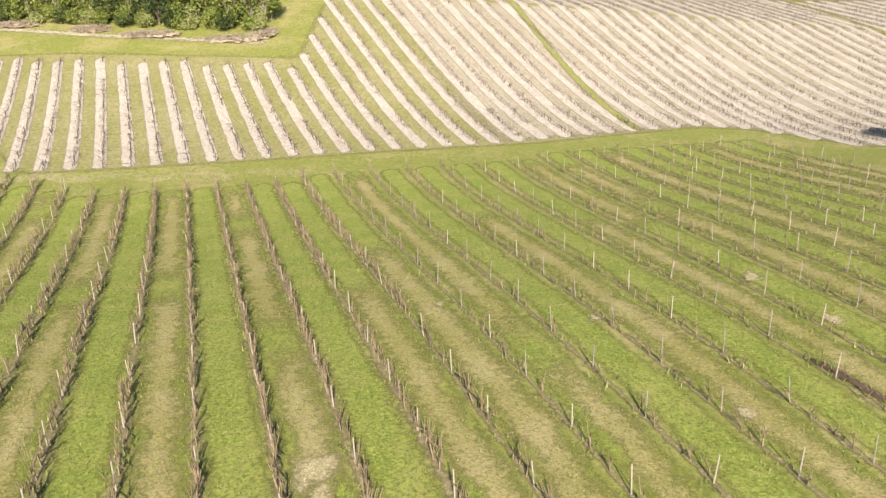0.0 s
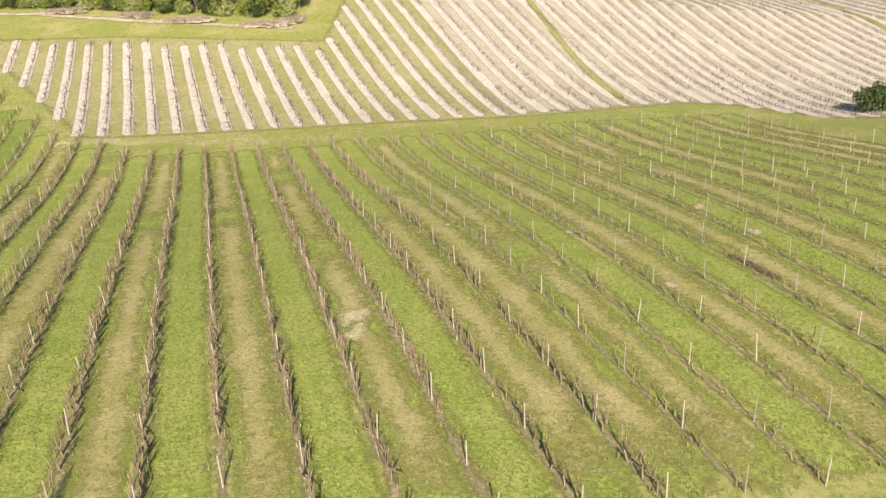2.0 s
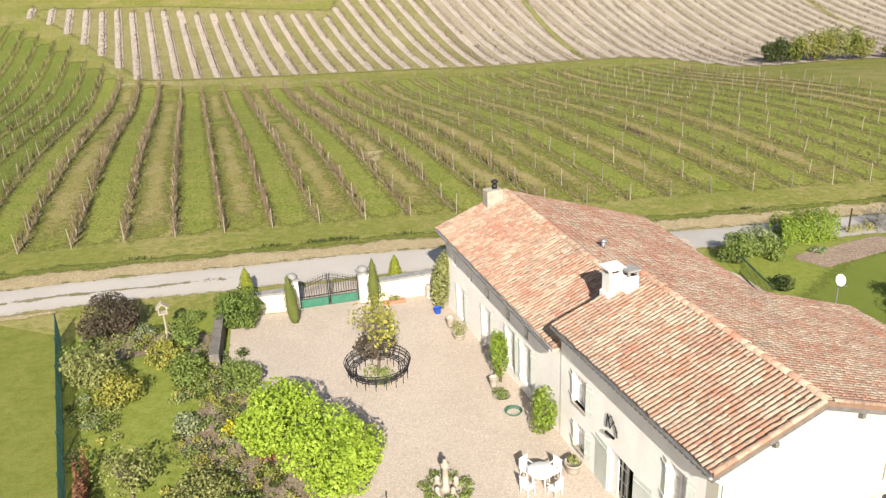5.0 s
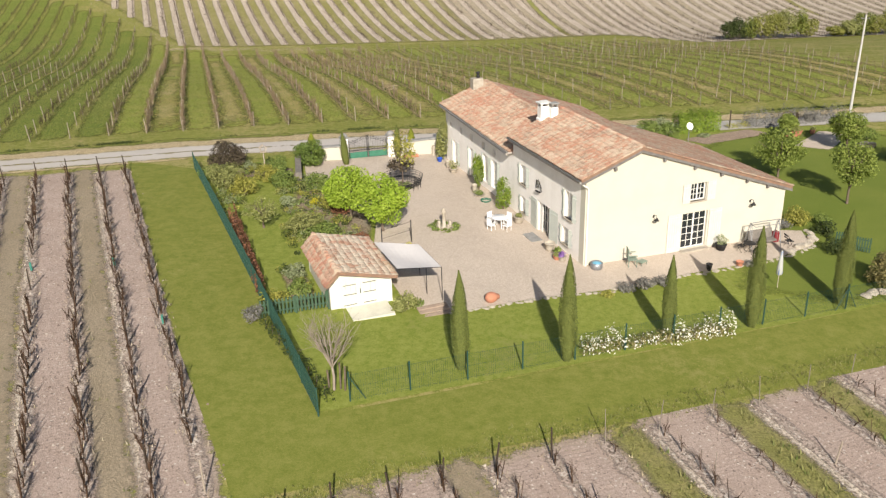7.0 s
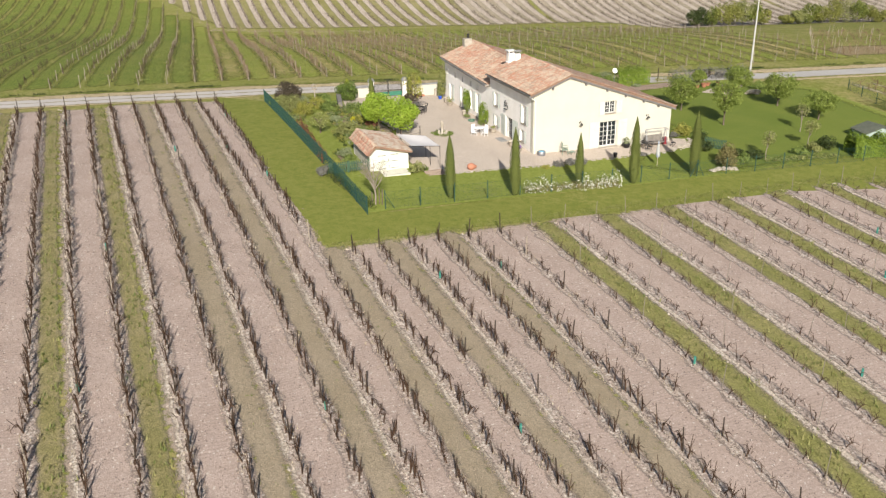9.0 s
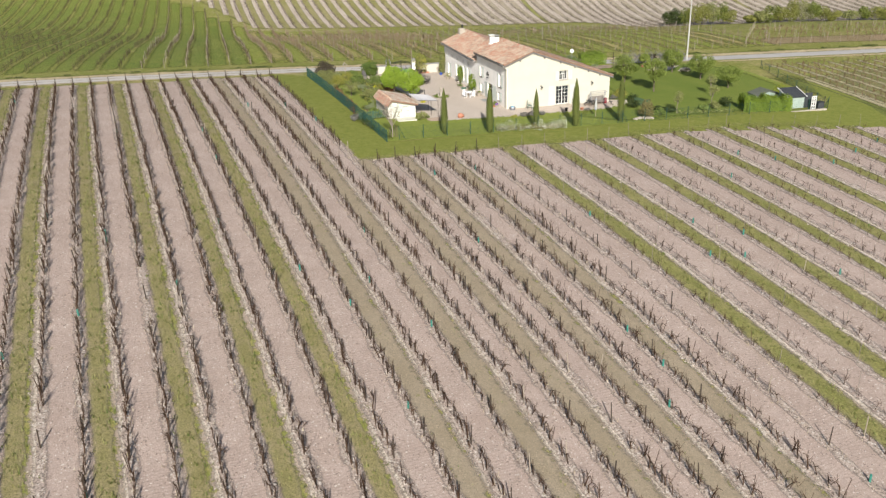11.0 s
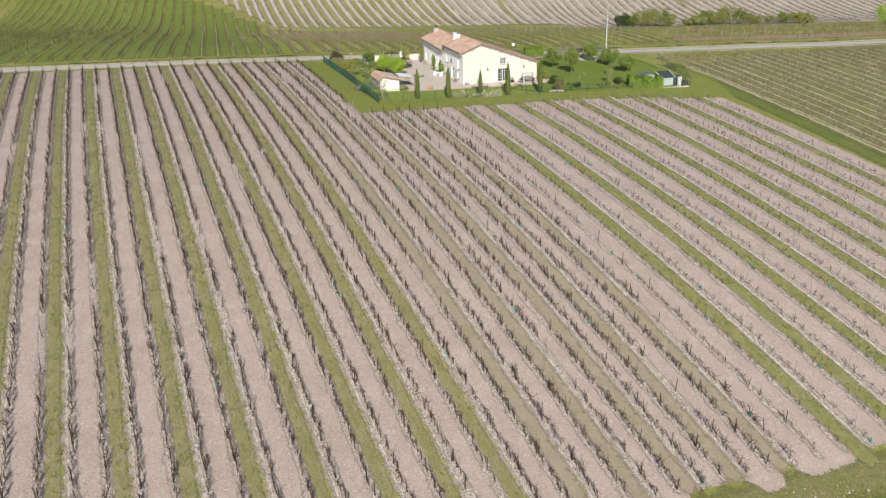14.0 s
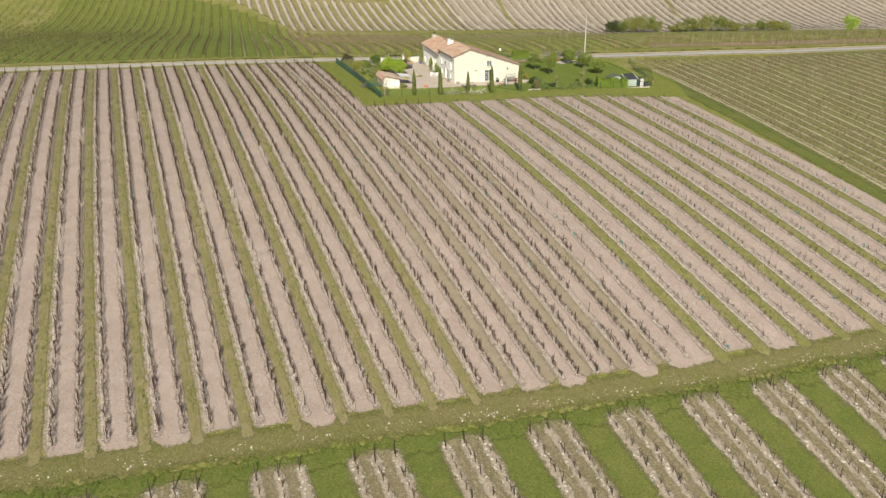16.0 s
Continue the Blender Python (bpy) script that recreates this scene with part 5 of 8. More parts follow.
# windows and doors
def facing(bm, face):
    """Turns a part drawn for the gable onto the west front."""
    if face != "gable":
        bmesh.ops.transform(bm, matrix=Matrix(((0, 1, 0, 0), (1, 0, 0, 0), (0, 0, 1, 0), (0, 0, 0, 1))), verts=bm.verts)
        bmesh.ops.reverse_faces(bm, faces=bm.faces)
    return bm


def ring(a0, a1, z0, z1, w, d0, d1):
    """A rectangular frame in one piece."""
    bm = bmesh.new()
    loops = []
    for d in (d0, d1):
        for k in (0.0, w):
            loops.append([bm.verts.new(p) for p in ((a0 + k, d, z0 + k), (a1 - k, d, z0 + k), (a1 - k, d, z1 - k), (a0 + k, d, z1 - k))])
    o0, i0, o1, i1 = loops
    for p, q in ((o0, i0), (i1, o1), (o1, o0), (i0, i1)):
        for n in range(4):
            bm.faces.new((p[n], p[(n + 1) % 4], q[(n + 1) % 4], q[n]))
    bmesh.ops.recalc_face_normals(bm, faces=bm.faces)
    return bm


def window(parent, face, a, z0, z1, w, cols, rows, name="window", inset=0.14, frame_w=0.06, pane="glass"):
    """A casement window with glazing bars in an opening; face 'gable' (opening runs in x, faces -y) or 'west' (runs in y, faces -x)."""
    d0, d1 = inset, inset + 0.05
    fr = part(name, facing(ring(a, a + w, z0, z1, frame_w, d0, d1), face), M["white_paint"], parent, "white-painted casement with glazing bars")
    for c in range(1, cols):
        x = a + frame_w + (w - 2 * frame_w) * c / cols
        b = 0.045 if c * 2 == cols else 0.016
        part("glazing_bar", facing(boxes((x - b, x + b, d0 + 0.004, d1 - 0.004, z0 + frame_w, z1 - frame_w)), face), M["white_paint"], fr)
    for r in range(1, rows):
        z = z0 + frame_w + (z1 - z0 - 2 * frame_w) * r / rows
        part("glazing_bar", facing(boxes((a + frame_w, a + w - frame_w, d0 + 0.007, d1 - 0.007, z - 0.015, z + 0.015)), face), M["white_paint"], fr)
    for c in range(cols):
        for r in range(rows):
            pw, ph = (w - 2 * frame_w) / cols, (z1 - z0 - 2 * frame_w) / rows
            part("pane", facing(boxes((a + frame_w + c * pw + 0.01, a + frame_w + (c + 1) * pw - 0.01, d0 + 0.02, d0 + 0.028, z0 + frame_w + r * ph + 0.01, z0 + frame_w + (r + 1) * ph - 0.01)), face), M[pane], fr, "dark glass" if pane == "glass" else "pale pane in place of white jambs and inner shutters")
    return fr


def shutter(parent, face, a0, a1, z0, z1, material, open_deg=0.0, hinge=0, off=0.03):
    """A boarded shutter leaf, folded back on the wall or standing out from it."""
    w = a1 - a0
    base = a1 if hinge == 1 else a0
    mm = Matrix.Translation((base, -off, z0)) if face == "gable" else Matrix(((0, 1, 0, -off), (1, 0, 0, base), (0, 0, 1, z0), (0, 0, 0, 1)))
    mm = mm @ Matrix.Rotation(radians(open_deg), 4, "Z") @ Matrix.Translation((-w if hinge == 1 else 0, 0, 0))

    def put(name, spec, par):
        bm = boxes(spec)
        bmesh.ops.transform(bm, matrix=mm, verts=bm.verts)
        bmesh.ops.recalc_face_normals(bm, faces=bm.faces)
        return part(name, bm, material, par)
    leaf = put("shutter", (0.002, w - 0.002, -0.012, 0.0, 0.004, z1 - z0 - 0.004), parent)
    n = max(3, int(w / 0.13))
    for i in range(n):
        put("board", (w * i / n + 0.004, w * (i + 1) / n - 0.004, -0.035, -0.012, 0, z1 - z0), leaf)
    for z in (0.18, (z1 - z0) - 0.26):
        put("batten", (0.02, w - 0.02, -0.058, -0.035, z, z + 0.09), leaf)
    return leaf


def sill(face, a0, a1, z):
    s = (a0 - 0.08, a1 + 0.08, -0.07, 0.13, z - 0.08, z) if face == "gable" else (-0.07, 0.13, a0 - 0.08, a1 + 0.08, z - 0.08, z)
    part("window_sill", boxes(s, bevel=0.01), M["stone"], house, "pale stone sill")


window(house, "gable", 6.6, 3.1, 4.12, 1.0, 4, 3)
sill("gable", 6.6, 7.6, 3.1)
window(house, "gable", 6.2, 0.28, 2.42, 1.65, 4, 5, "french_door")
part("door_step", boxes((6.1, 7.95, -0.35, 0.1, -0.3, 0.25), bevel=0.015), M["stone"], house)
shutter(house, "gable", 6.05, 6.55, 3.05, 4.15, M["cream_paint"])
shutter(house, "gable", 7.65, 8.2, 3.05, 4.15, M["cream_paint"])
shutter(house, "gable", 5.22, 6.12, 0.25, 2.5, M["cream_paint"])
shutter(house, "gable", 7.95, 8.78, 0.25, 2.45, M["cream_paint"])
for _a0, _a1, _z0, _z1 in WEST_S:
    if _z0 > 0.5:
        window(house, "west", _a0, _z0, _z1, _a1 - _a0, 2, 3, pane="pale_glass")
        sill("west", _a0, _a1, _z0)
        _w = 0.42
        shutter(house, "west", _a0 - _w - 0.03, _a0 - 0.03, _z0 - 0.02, _z1 + 0.02, M["sage"], -12, 1)
        shutter(house, "west", _a1 + 0.03, _a1 + _w + 0.03, _z0 - 0.02, _z1 + 0.02, M["sage"], 12, 0)
shutter(house, "west", 5.42, 6.62, 0.05, 2.42, M["sage"], 4, 0)
shutter(house, "west", 2.88, 3.88, 0.05, 2.42, M["sage"], -4, 1)
window(house, "west", 4.62, 0.05, 2.38, 0.72, 2, 4, "front_door", 0.25)
part("door_leaf", boxes((0.1, 0.16, 4.98, 5.32, 0.06, 2.3), bevel=0.01), M["white_paint"], house, "white door leaf standing open")
for _a0, _a1, _z0, _z1 in WEST_N:
    if _z0 < 3.2:
        window(house, "west", _a0, _z0, _z1, _a1 - _a0, 2, 4, pane="pale_glass")
        _w = 0.44
        shutter(house, "west", _a0 - _w - 0.03, _a0 - 0.03, _z0 - 0.02, _z1 + 0.02, M["sage"], -14, 1, 0.0)
        shutter(house, "west", _a1 + 0.03, _a1 + _w + 0.03, _z0 - 0.02, _z1 + 0.02, M["sage"], 14, 0, 0.0)
    else:
        window(house, "west", _a0, _z0, _z1, _a1 - _a0, 1, 1, "attic_window", 0.16, 0.04)


def wall_lamp(u, z):
    """Swan-neck lamp on the gable."""
    pts = [(0, 0, 0, 0.016), (0, -0.10, 0.13, 0.016), (0, -0.24, 0.15, 0.016), (0, -0.32, 0.02, 0.016)]
    V, F = tubes([pts], 6)
    lamp = thing("wall_lamp", "dark metal swan-neck lamp on the cream gable", "wall lamp", HOUSE_M @ Matrix.Translation((u, -0.01, z)), "gable lamps")
    part("arm", mesh_np("arm", V, F, M["iron"]), None, lamp)
    b = lathe([(0.13, -0.14), (0.15, -0.13), (0.06, -0.02), (0.03, 0.03)], 12)
    bmesh.ops.transform(b, matrix=Matrix.Translation((0, -0.32, 0.0)), verts=b.verts)
    part("shade", b, M["iron"], lamp)
    part("wall_plate", boxes((-0.05, 0.05, -0.02, 0.01, -0.08, 0.08), bevel=0.008), M["iron"], lamp)


wall_lamp(4.27, 2.62)
wall_lamp(10.7, 2.5)
V_, F_ = tubes([[(-0.05, 5.26 + dy, 3.0 + dz, 0.02) for dy, dz in ((-0.35, 0.1), (-0.1, 0.6), (0.1, 0.2), (0.3, 0.65), (0.35, 0.1))], [(-0.12, 5.0, 3.05, 0.05), (-0.12, 5.5, 3.0, 0.06)], [(-0.06, 4.9, 3.3, 0.02), (-0.08, 5.3, 3.75, 0.02), (-0.06, 5.6, 3.3, 0.02)]], 5)
solo("wall_ornament", mesh_np("wall_ornament", V_, F_, M["iron"]), None, "dark iron ornament hung on the pale front wall", "ornament", HOUSE_M)


def chimney_tall():
    """White rendered stack with a flat slab on four corner bricks."""
    c = thing("chimney", "white-rendered chimney stack with a flat capping slab", "chimney", HOUSE_M @ Matrix.Translation((1.95, 8.75, 6.1)) @ Matrix.Diagonal((0.8, 0.8, 0.8, 1)))
    part("chimney_shaft", boxes((-0.34, 0.34, -0.32, 0.32, -0.6, 1.22), bevel=0.02), M["lifted_wall"], c)
    part("base_flare", boxes((-0.42, 0.42, -0.4, 0.4, -0.6, 0.3), bevel=0.05), M["lifted_wall"], c)
    for x in (-0.28, 0.28):
        for y in (-0.26, 0.26):
            part("corner_block", boxes((x - 0.06, x + 0.06, y - 0.06, y + 0.06, 1.22, 1.42)), M["white_paint"], c)
    part("cap", boxes((-0.46, 0.46, -0.44, 0.44, 1.42, 1.52), bevel=0.02), M["white_paint"], c)
    part("flue", boxes((-0.2, 0.2, -0.2, 0.2, 1.22, 1.235)), M["iron"], c)


def chimney_small():
    c = thing("chimney", "small white chimney with a grey concrete cowl", "chimney", HOUSE_M @ Matrix.Translation((2.4, 8.3, 6.36)) @ Matrix.Diagonal((0.84, 0.84, 0.95, 1)))
    part("chimney_shaft", boxes((-0.27, 0.27, -0.24, 0.24, -0.5, 0.72), bevel=0.02), M["lifted_wall"], c)
    for x in (-0.2, 0.2):
        for y in (-0.17, 0.17):
            part("corner_block", boxes((x - 0.05, x + 0.05, y - 0.05, y + 0.05, 0.72, 0.92)), M["coping"], c)
    part("cowl", boxes((-0.33, 0.33, -0.3, 0.3, 0.92, 1.0), bevel=0.015), M["coping"], c, "grey cowl slab")
    part("flue", boxes((-0.16, 0.16, -0.14, 0.14, 0.72, 0.735)), M["iron"], c)


def chimney_north():
    c = thing("chimney", "pale rendered gable chimney with a dark pot", "chimney", HOUSE_M @ Matrix.Translation((2.35, 20.05, 5.62)))
    part("chimney_shaft", boxes((-0.40, 0.40, -0.30, 0.30, -0.4, 0.9), bevel=0.02), M["stone"], c)
    b = lathe([(0.13, 0.94), (0.14, 1.05), (0.10, 1.1), (0.10, 1.2), (0.17, 1.22), (0.17, 1.3), (0.05, 1.36)], 12)
    bmesh.ops.transform(b, matrix=Matrix.Translation((0.1, 0, 0)), verts=b.verts)
    part("pot", b, M["iron"], c, "dark metal pot")


chimney_tall()
chimney_small()
chimney_north()
_v = thing("roof_vent", "small blue-grey roof vent among the tiles", "vent", HOUSE_M @ Matrix.Translation((4.7, 13.9, N_RIDGE + 0.18 - SL * 1.5 + 0.05)))
part("pipe", lathe([(0.09, -0.1), (0.09, 0.32)], 10), M["zinc"], _v)
part("hood", lathe([(0.16, 0.32), (0.17, 0.36), (0.04, 0.44)], 10), M["zinc"], _v)


def dish():
    """Satellite dish on a pole at the east eave."""
    d = thing("satellite_dish", "white round satellite dish on a pole beside the roof", "satellite dish", HOUSE_M @ Matrix.Translation((12.65, 8.9, 0)))
    part("pole", rods([((0.15, 0, 2.5), (0.15, 0, 4.2), 0.025)]), M["zinc"], d)
    prof = [(0.02, 0.0), (0.12, 0.015), (0.19, 0.04), (0.25, 0.07), (0.25, 0.085), (0.19, 0.055), (0.02, 0.02)]
    b = lathe(prof, 18)
    bmesh.ops.transform(b, matrix=Matrix.Translation((0.1, -0.05, 4.4)) @ Matrix.Rotation(radians(62), 4, "X"), verts=b.verts)
    part("reflector", b, M["white_plastic"], d)
    part("arm", rods([((0.1, -0.08, 4.1), (0.1, -0.5, 4.35), 0.015)]), M["zinc"], d)


dish()
# ---- plants ----
def crown_mesh(name, rng, lumps, n, size, material, flat=0.5, shell=0.75):
    P, N = blob_points(n, rng, lumps, shell)
    N = N * 0.7 + np.array([0, 0, 0.45])
    V, F = leaves(P, N, size, rng, flat)
    return mesh_np(name, V, F, material)


def limbs(rng, h0, reach, top, r, n=6):
    """Tubes of limbs from the trunk's top into the crown."""
    L = []
    for i in range(n):
        a = 2 * math.pi * i / n + rng.uniform(-0.4, 0.4)
        d = reach * rng.uniform(0.5, 0.9)
        m = (d * 0.45 * math.cos(a), d * 0.45 * math.sin(a), h0 + (top - h0) * 0.45)
        e = (d * math.cos(a), d * math.sin(a), h0 + (top - h0) * rng.uniform(0.6, 0.95))
        L.append([(0, 0, h0 * 0.8, r * 0.8), (*m, r * 0.5), (*e, r * 0.15)])
    return L


def bush(m, r, h, mat, label, seed, leaf=0.13, n=None, category="shrub", name="shrub", squash=1.0, group=""):
    """A low shrub: a few stems under an uneven heap of leaves."""
    rng = np.random.default_rng(seed)
    t = thing(name, label, category, m, group)
    lumps = lumpy(rng, r, r * squash, h * 0.52, h * 0.5, 8, 0.42)
    n = n or int(900 * r * r * h / max(leaf / 0.13, 0.7) ** 2 + 250)
    part("leaves", crown_mesh("leaves", rng, lumps, n, leaf, mat), None, t)
    V, F = tubes([[(0, 0, -0.1, 0.03), (r * 0.3 * math.cos(a), r * 0.3 * math.sin(a), h * 0.5, 0.012)] for a in (0.3, 2.2, 4.4)])
    part("stems", mesh_np("stems", V, F, M["trunk"]), None, t)
    return t


def tree(m, trunk_h, r, crown_h, mat, label, seed, leaf=0.16, n=2600, trunk_r=0.08, lump=0.42, bark="trunk", shell=0.62, nl=14, group="", category="tree"):
    rng = np.random.default_rng(seed)
    t = thing("tree", label, category, m, group)
    z = trunk_h + crown_h * 0.45
    L = [[(0, 0, -0.2, trunk_r * 1.5), (rng.normal(0, 0.04), rng.normal(0, 0.04), trunk_h * 0.5, trunk_r), (0, 0, trunk_h + crown_h * 0.3, trunk_r * 0.7), (0.05, 0, trunk_h + crown_h * 0.8, trunk_r * 0.2)]]
    L += limbs(rng, trunk_h, r * 0.9, trunk_h + crown_h * 0.85, trunk_r * 0.8, 7)
    V, F = tubes(L, 6)
    part("trunk", mesh_np("trunk", V, F, M[bark], None, True), None, t)
    lumps = lumpy(rng, r, r, crown_h * 0.5, z, nl, lump)
    part("crown", crown_mesh("crown", rng, lumps, n, leaf, mat, 0.6, shell), None, t)
    return t


def cypress(m, h, r, mat, label, seed, group, lean=0.0, n=7500, leaf=0.07):
    """A column of scales on a dark core."""
    rng = np.random.default_rng(seed)
    t = thing("cypress", label, "cypress", m, group)
    z = rng.random(n) ** 0.9
    a = rng.uniform(0, 2 * math.pi, n)
    prof = lambda q: r * np.clip(np.minimum(1.0, 0.55 + q * 2.2) * (1 - np.clip((q - 0.42) / 0.58, 0, 1) ** 1.9), 0.02, 1)
    rad = prof(z) * (1 + 0.13 * np.sin(a * 3 + z * 9) + rng.normal(0, 0.09, n))
    P = np.column_stack([rad * np.cos(a) + lean * z * h, rad * np.sin(a), 0.08 + z * h])
    N = np.column_stack([np.cos(a), np.sin(a), np.full(n, 0.9)])
    V, F = leaves(P, N, leaf, rng, 0.35)
    part("foliage", mesh_np("foliage", V, F, mat), None, t)
    core = lathe([(max(0.02, float(prof(q)) * 0.86), q * h) for q in np.linspace(0.02, 0.97, 12)], 10)
    if lean:
        bmesh.ops.transform(core, matrix=Matrix(((1, 0, lean, 0), (0, 1, 0, 0), (0, 0, 1, 0), (0, 0, 0, 1))), verts=core.verts)
    part("core", core, mat, t)
    part("trunk", rods([((0, 0, -0.3), (0, 0, 0.3), 0.07)]), M["trunk"], t)
    return t


def hedge(line, w, h, mat, label, seed, leaf=0.12, dens=260, category="hedge", rough=0.12):
    """A clipped or loose hedge along a line."""
    rng = np.random.default_rng(seed)
    line = np.asarray(line, float)
    seg = np.linalg.norm(np.diff(line, axis=0), axis=1)
    cum = np.concatenate([[0], np.cumsum(seg)])
    x0, y0 = line[0]
    z0 = land1(x0, y0)
    t = thing("hedge", label, category, Matrix.Translation((x0, y0, z0)))
    n = int(dens * cum[-1] * (w + 2 * h))
    q = rng.uniform(0, cum[-1], n)
    cx, cy = np.interp(q, cum, line[:, 0]), np.interp(q, cum, line[:, 1])
    d = line[-1] - line[0]
    d = d / np.linalg.norm(d)
    a = rng.uniform(0, math.pi, n)
    bump = 1 + rough * np.sin(q * 2.3 + seed) + rough * np.sin(q * 5.1) + rng.normal(0, 0.07, n)
    sx = np.sign(np.cos(a)) * np.abs(np.cos(a)) ** 0.5 * w / 2 * bump
    sz = np.abs(np.sin(a)) ** 0.5 * h * bump * rng.choice([1.0, 0.9, 0.75], n)
    low = rng.random(n) < 0.45
    sz[low] *= rng.random(low.sum())
    P = np.column_stack([cx - d[1] * sx - x0, cy + d[0] * sx - y0, land(cx, cy) - z0 + sz])
    N = np.column_stack([-d[1] * np.cos(a), d[0] * np.cos(a), np.sin(a) + 0.4])
    V, F = leaves(P, N, leaf, rng, 0.5)
    part("leaves", mesh_np("leaves", V, F, mat), None, t)
    V, F = tubes([[(np.interp(k, cum, line[:, 0]) - x0, np.interp(k, cum, line[:, 1]) - y0, land1(np.interp(k, cum, line[:, 0]), np.interp(k, cum, line[:, 1])) - z0 - 0.1, 0.03),
                   (np.interp(k, cum, line[:, 0]) - x0 + 0.05, np.interp(k, cum, line[:, 1]) - y0, land1(np.interp(k, cum, line[:, 0]), np.interp(k, cum, line[:, 1])) - z0 + h * 0.7, 0.015)] for k in np.arange(0.3, cum[-1], 0.8)])
    part("stems", mesh_np("stems", V, F, M["trunk"]), None, t)
    return t


# ---- lawns and courtyard ----
sheet("lawn", [(-23.5, 1.2), (-17.6, -12), (-12.6, -23.5), (-6.6, -35.6), (8, -30), (26.6, -22.6), (44.5, -19.2), (51.0, -17.2), (50.5, -6), (47.4, 3), (46.3, -9), (33, -13.5), (20, -20.5), (-4.6, -30.6), (-17.8, -0.6)], M["lawn"], 0.03, 1.0, "structure", "plain mown grass between the fence and the vines", "lawn", 0.5)
sheet("garden_lawn", [(-17.8, -0.8), (-4.6, -30.4), (20.5, -20.3), (33, -14.2), (44.5, -10.8), (45.5, -5), (40, 10), (31, 13.2), (13, 9.2), (-3, 5.5), (-10, 3.6)], M["garden_lawn"], 0.05, 1.0, "structure", "bright green garden lawn", "lawn", 0.5)
YARD = [uv(*p) for p in ((0.3, 22.2), (-3.4, 22.3), (-10.2, 23.0), (-11.0, 18.4), (-9.6, 15.5), (-8.6, 10), (-9.6, 7), (-10.4, 4.6), (-10.4, -1.2), (-9.6, -2.3), (-8.4, -2.75), (-4.2, -2.65), (0.06, -3.0), (4.74, -2.67), (10.5, -2.6), (14.1, -1.8), (15.0, 0.2), (13.4, 0.9), (0.3, 0.3))]
sheet("courtyard", YARD, M["yard"], 0.085, 0.6, "structure", "pale raked gravel courtyard and terrace", "courtyard", 0.4)
sheet("gate_apron", [uv(*p) for p in ((-3.6, 22.3), (-7.2, 22.6), (-7.6, 25.6), (-3.0, 25.2))], M["yard"], 0.075, 0.6, "structure", "pale gravel before the gate", "drive", 0.3)
sheet("house_north_apron", [uv(*p) for p in ((10.7, 9.3), (15.6, 12.6), (15.7, 18.0), (15.2, 20.5), (16.4, 23.6), (13.0, 24.6), (9, 24.6), (0.3, 24.0), (0.3, 20.9), (10.7, 20.7))], M["yard"], 0.07, 0.6, "structure", "gravel edge of the lane by the house", "drive", 0.4)
sheet("garden_bed", [uv(*p) for p in ((-11.1, 18), (-11.2, 22), (-17.0, 24.0), (-17.2, 20.5), (-13.0, 20.6), (-11.8, 17.0), (-13.8, 13.5), (-12.2, 9.0), (-10.6, 4.8), (-9.7, 7), (-8.8, 10), (-9.3, 14.5))], M["bed"], 0.065, 0.5, "structure", "planted garden bed with bare soil and gravel", "bed", 0.8)
sheet("shed_bed", [uv(*p) for p in ((-14.3, -0.2), (-15.7, 0.0), (-15.6, 4.5), (-14.2, 4.6))], M["bed"], 0.065, 0.5, "structure", "flower border beside the shed", "bed", 0.6)
sheet("tilled_bed", [(18.6, 8.8), (25.0, 12.0), (26.6, 10.6), (20.2, 7.2)], M["tilled"], 0.075, 0.6, "structure", "tilled brown kitchen garden bed", "bed", 0.5)
sheet("sand_bed", [(27, 7.0), (30.8, 11.6), (32.6, 10.4), (29.6, 6.0)], M["yard"], 0.075, 0.6, "structure", "pale sandy bed", "bed", 0.8)


# ---- stone edging of the terrace ----
def stone_mesh(seed):
    rng = np.random.default_rng(seed)
    bm = bmesh.new()
    bmesh.ops.create_icosphere(bm, subdivisions=1, radius=0.5)
    for v in bm.verts:
        v.co *= 1 + rng.normal(0, 0.13)
    me = bpy.data.meshes.new("stone")
    bm.to_mesh(me)
    bm.free()
    me.materials.append(M["stone"])
    return me


STONES = [stone_mesh(60 + i) for i in range(6)]


def stone_line(pts, label, seed, size=(0.16, 0.36), step=0.24, name="stone_edging", rows=1, high=0.7):
    rng = np.random.default_rng(seed)
    pts = np.asarray(pts, float)
    seg = np.linalg.norm(np.diff(pts, axis=0), axis=1)
    cum = np.concatenate([[0], np.cumsum(seg)])
    x0, y0 = pts[0]
    base = thing(name, label, "stone edging", Matrix.Translation((x0, y0, land1(x0, y0))))
    z0 = land1(x0, y0)
    for k in range(rows):
        for q in np.arange(0, cum[-1], step):
            x = np.interp(q + rng.normal(0, 0.05), cum, pts[:, 0]) + rng.normal(0, 0.07)
            y = np.interp(q, cum, pts[:, 1]) + rng.normal(0, 0.07)
            s = rng.uniform(*size)
            o = new("stone", STONES[int(rng.integers(6))])
            o.parent = base
            o.matrix_basis = Matrix.Translation((x - x0, y - y0, land1(x, y) - z0 + s * 0.12 + k * 0.2)) @ Euler((rng.uniform(-0.3, 0.3), rng.uniform(-0.3, 0.3), rng.uniform(0, 6))).to_matrix().to_4x4() @ Matrix.Diagonal((s * 1.25, s, s * high, 1))
    return base


stone_line([uv(-8.6, -2.75), uv(-4.2, -2.7), uv(0.06, -3.1), uv(4.74, -2.75), uv(10.5, -2.7), uv(14.1, -1.9)], "rough pale stones edging the gravel terrace", 61, (0.2, 0.38), 0.24, high=0.42)
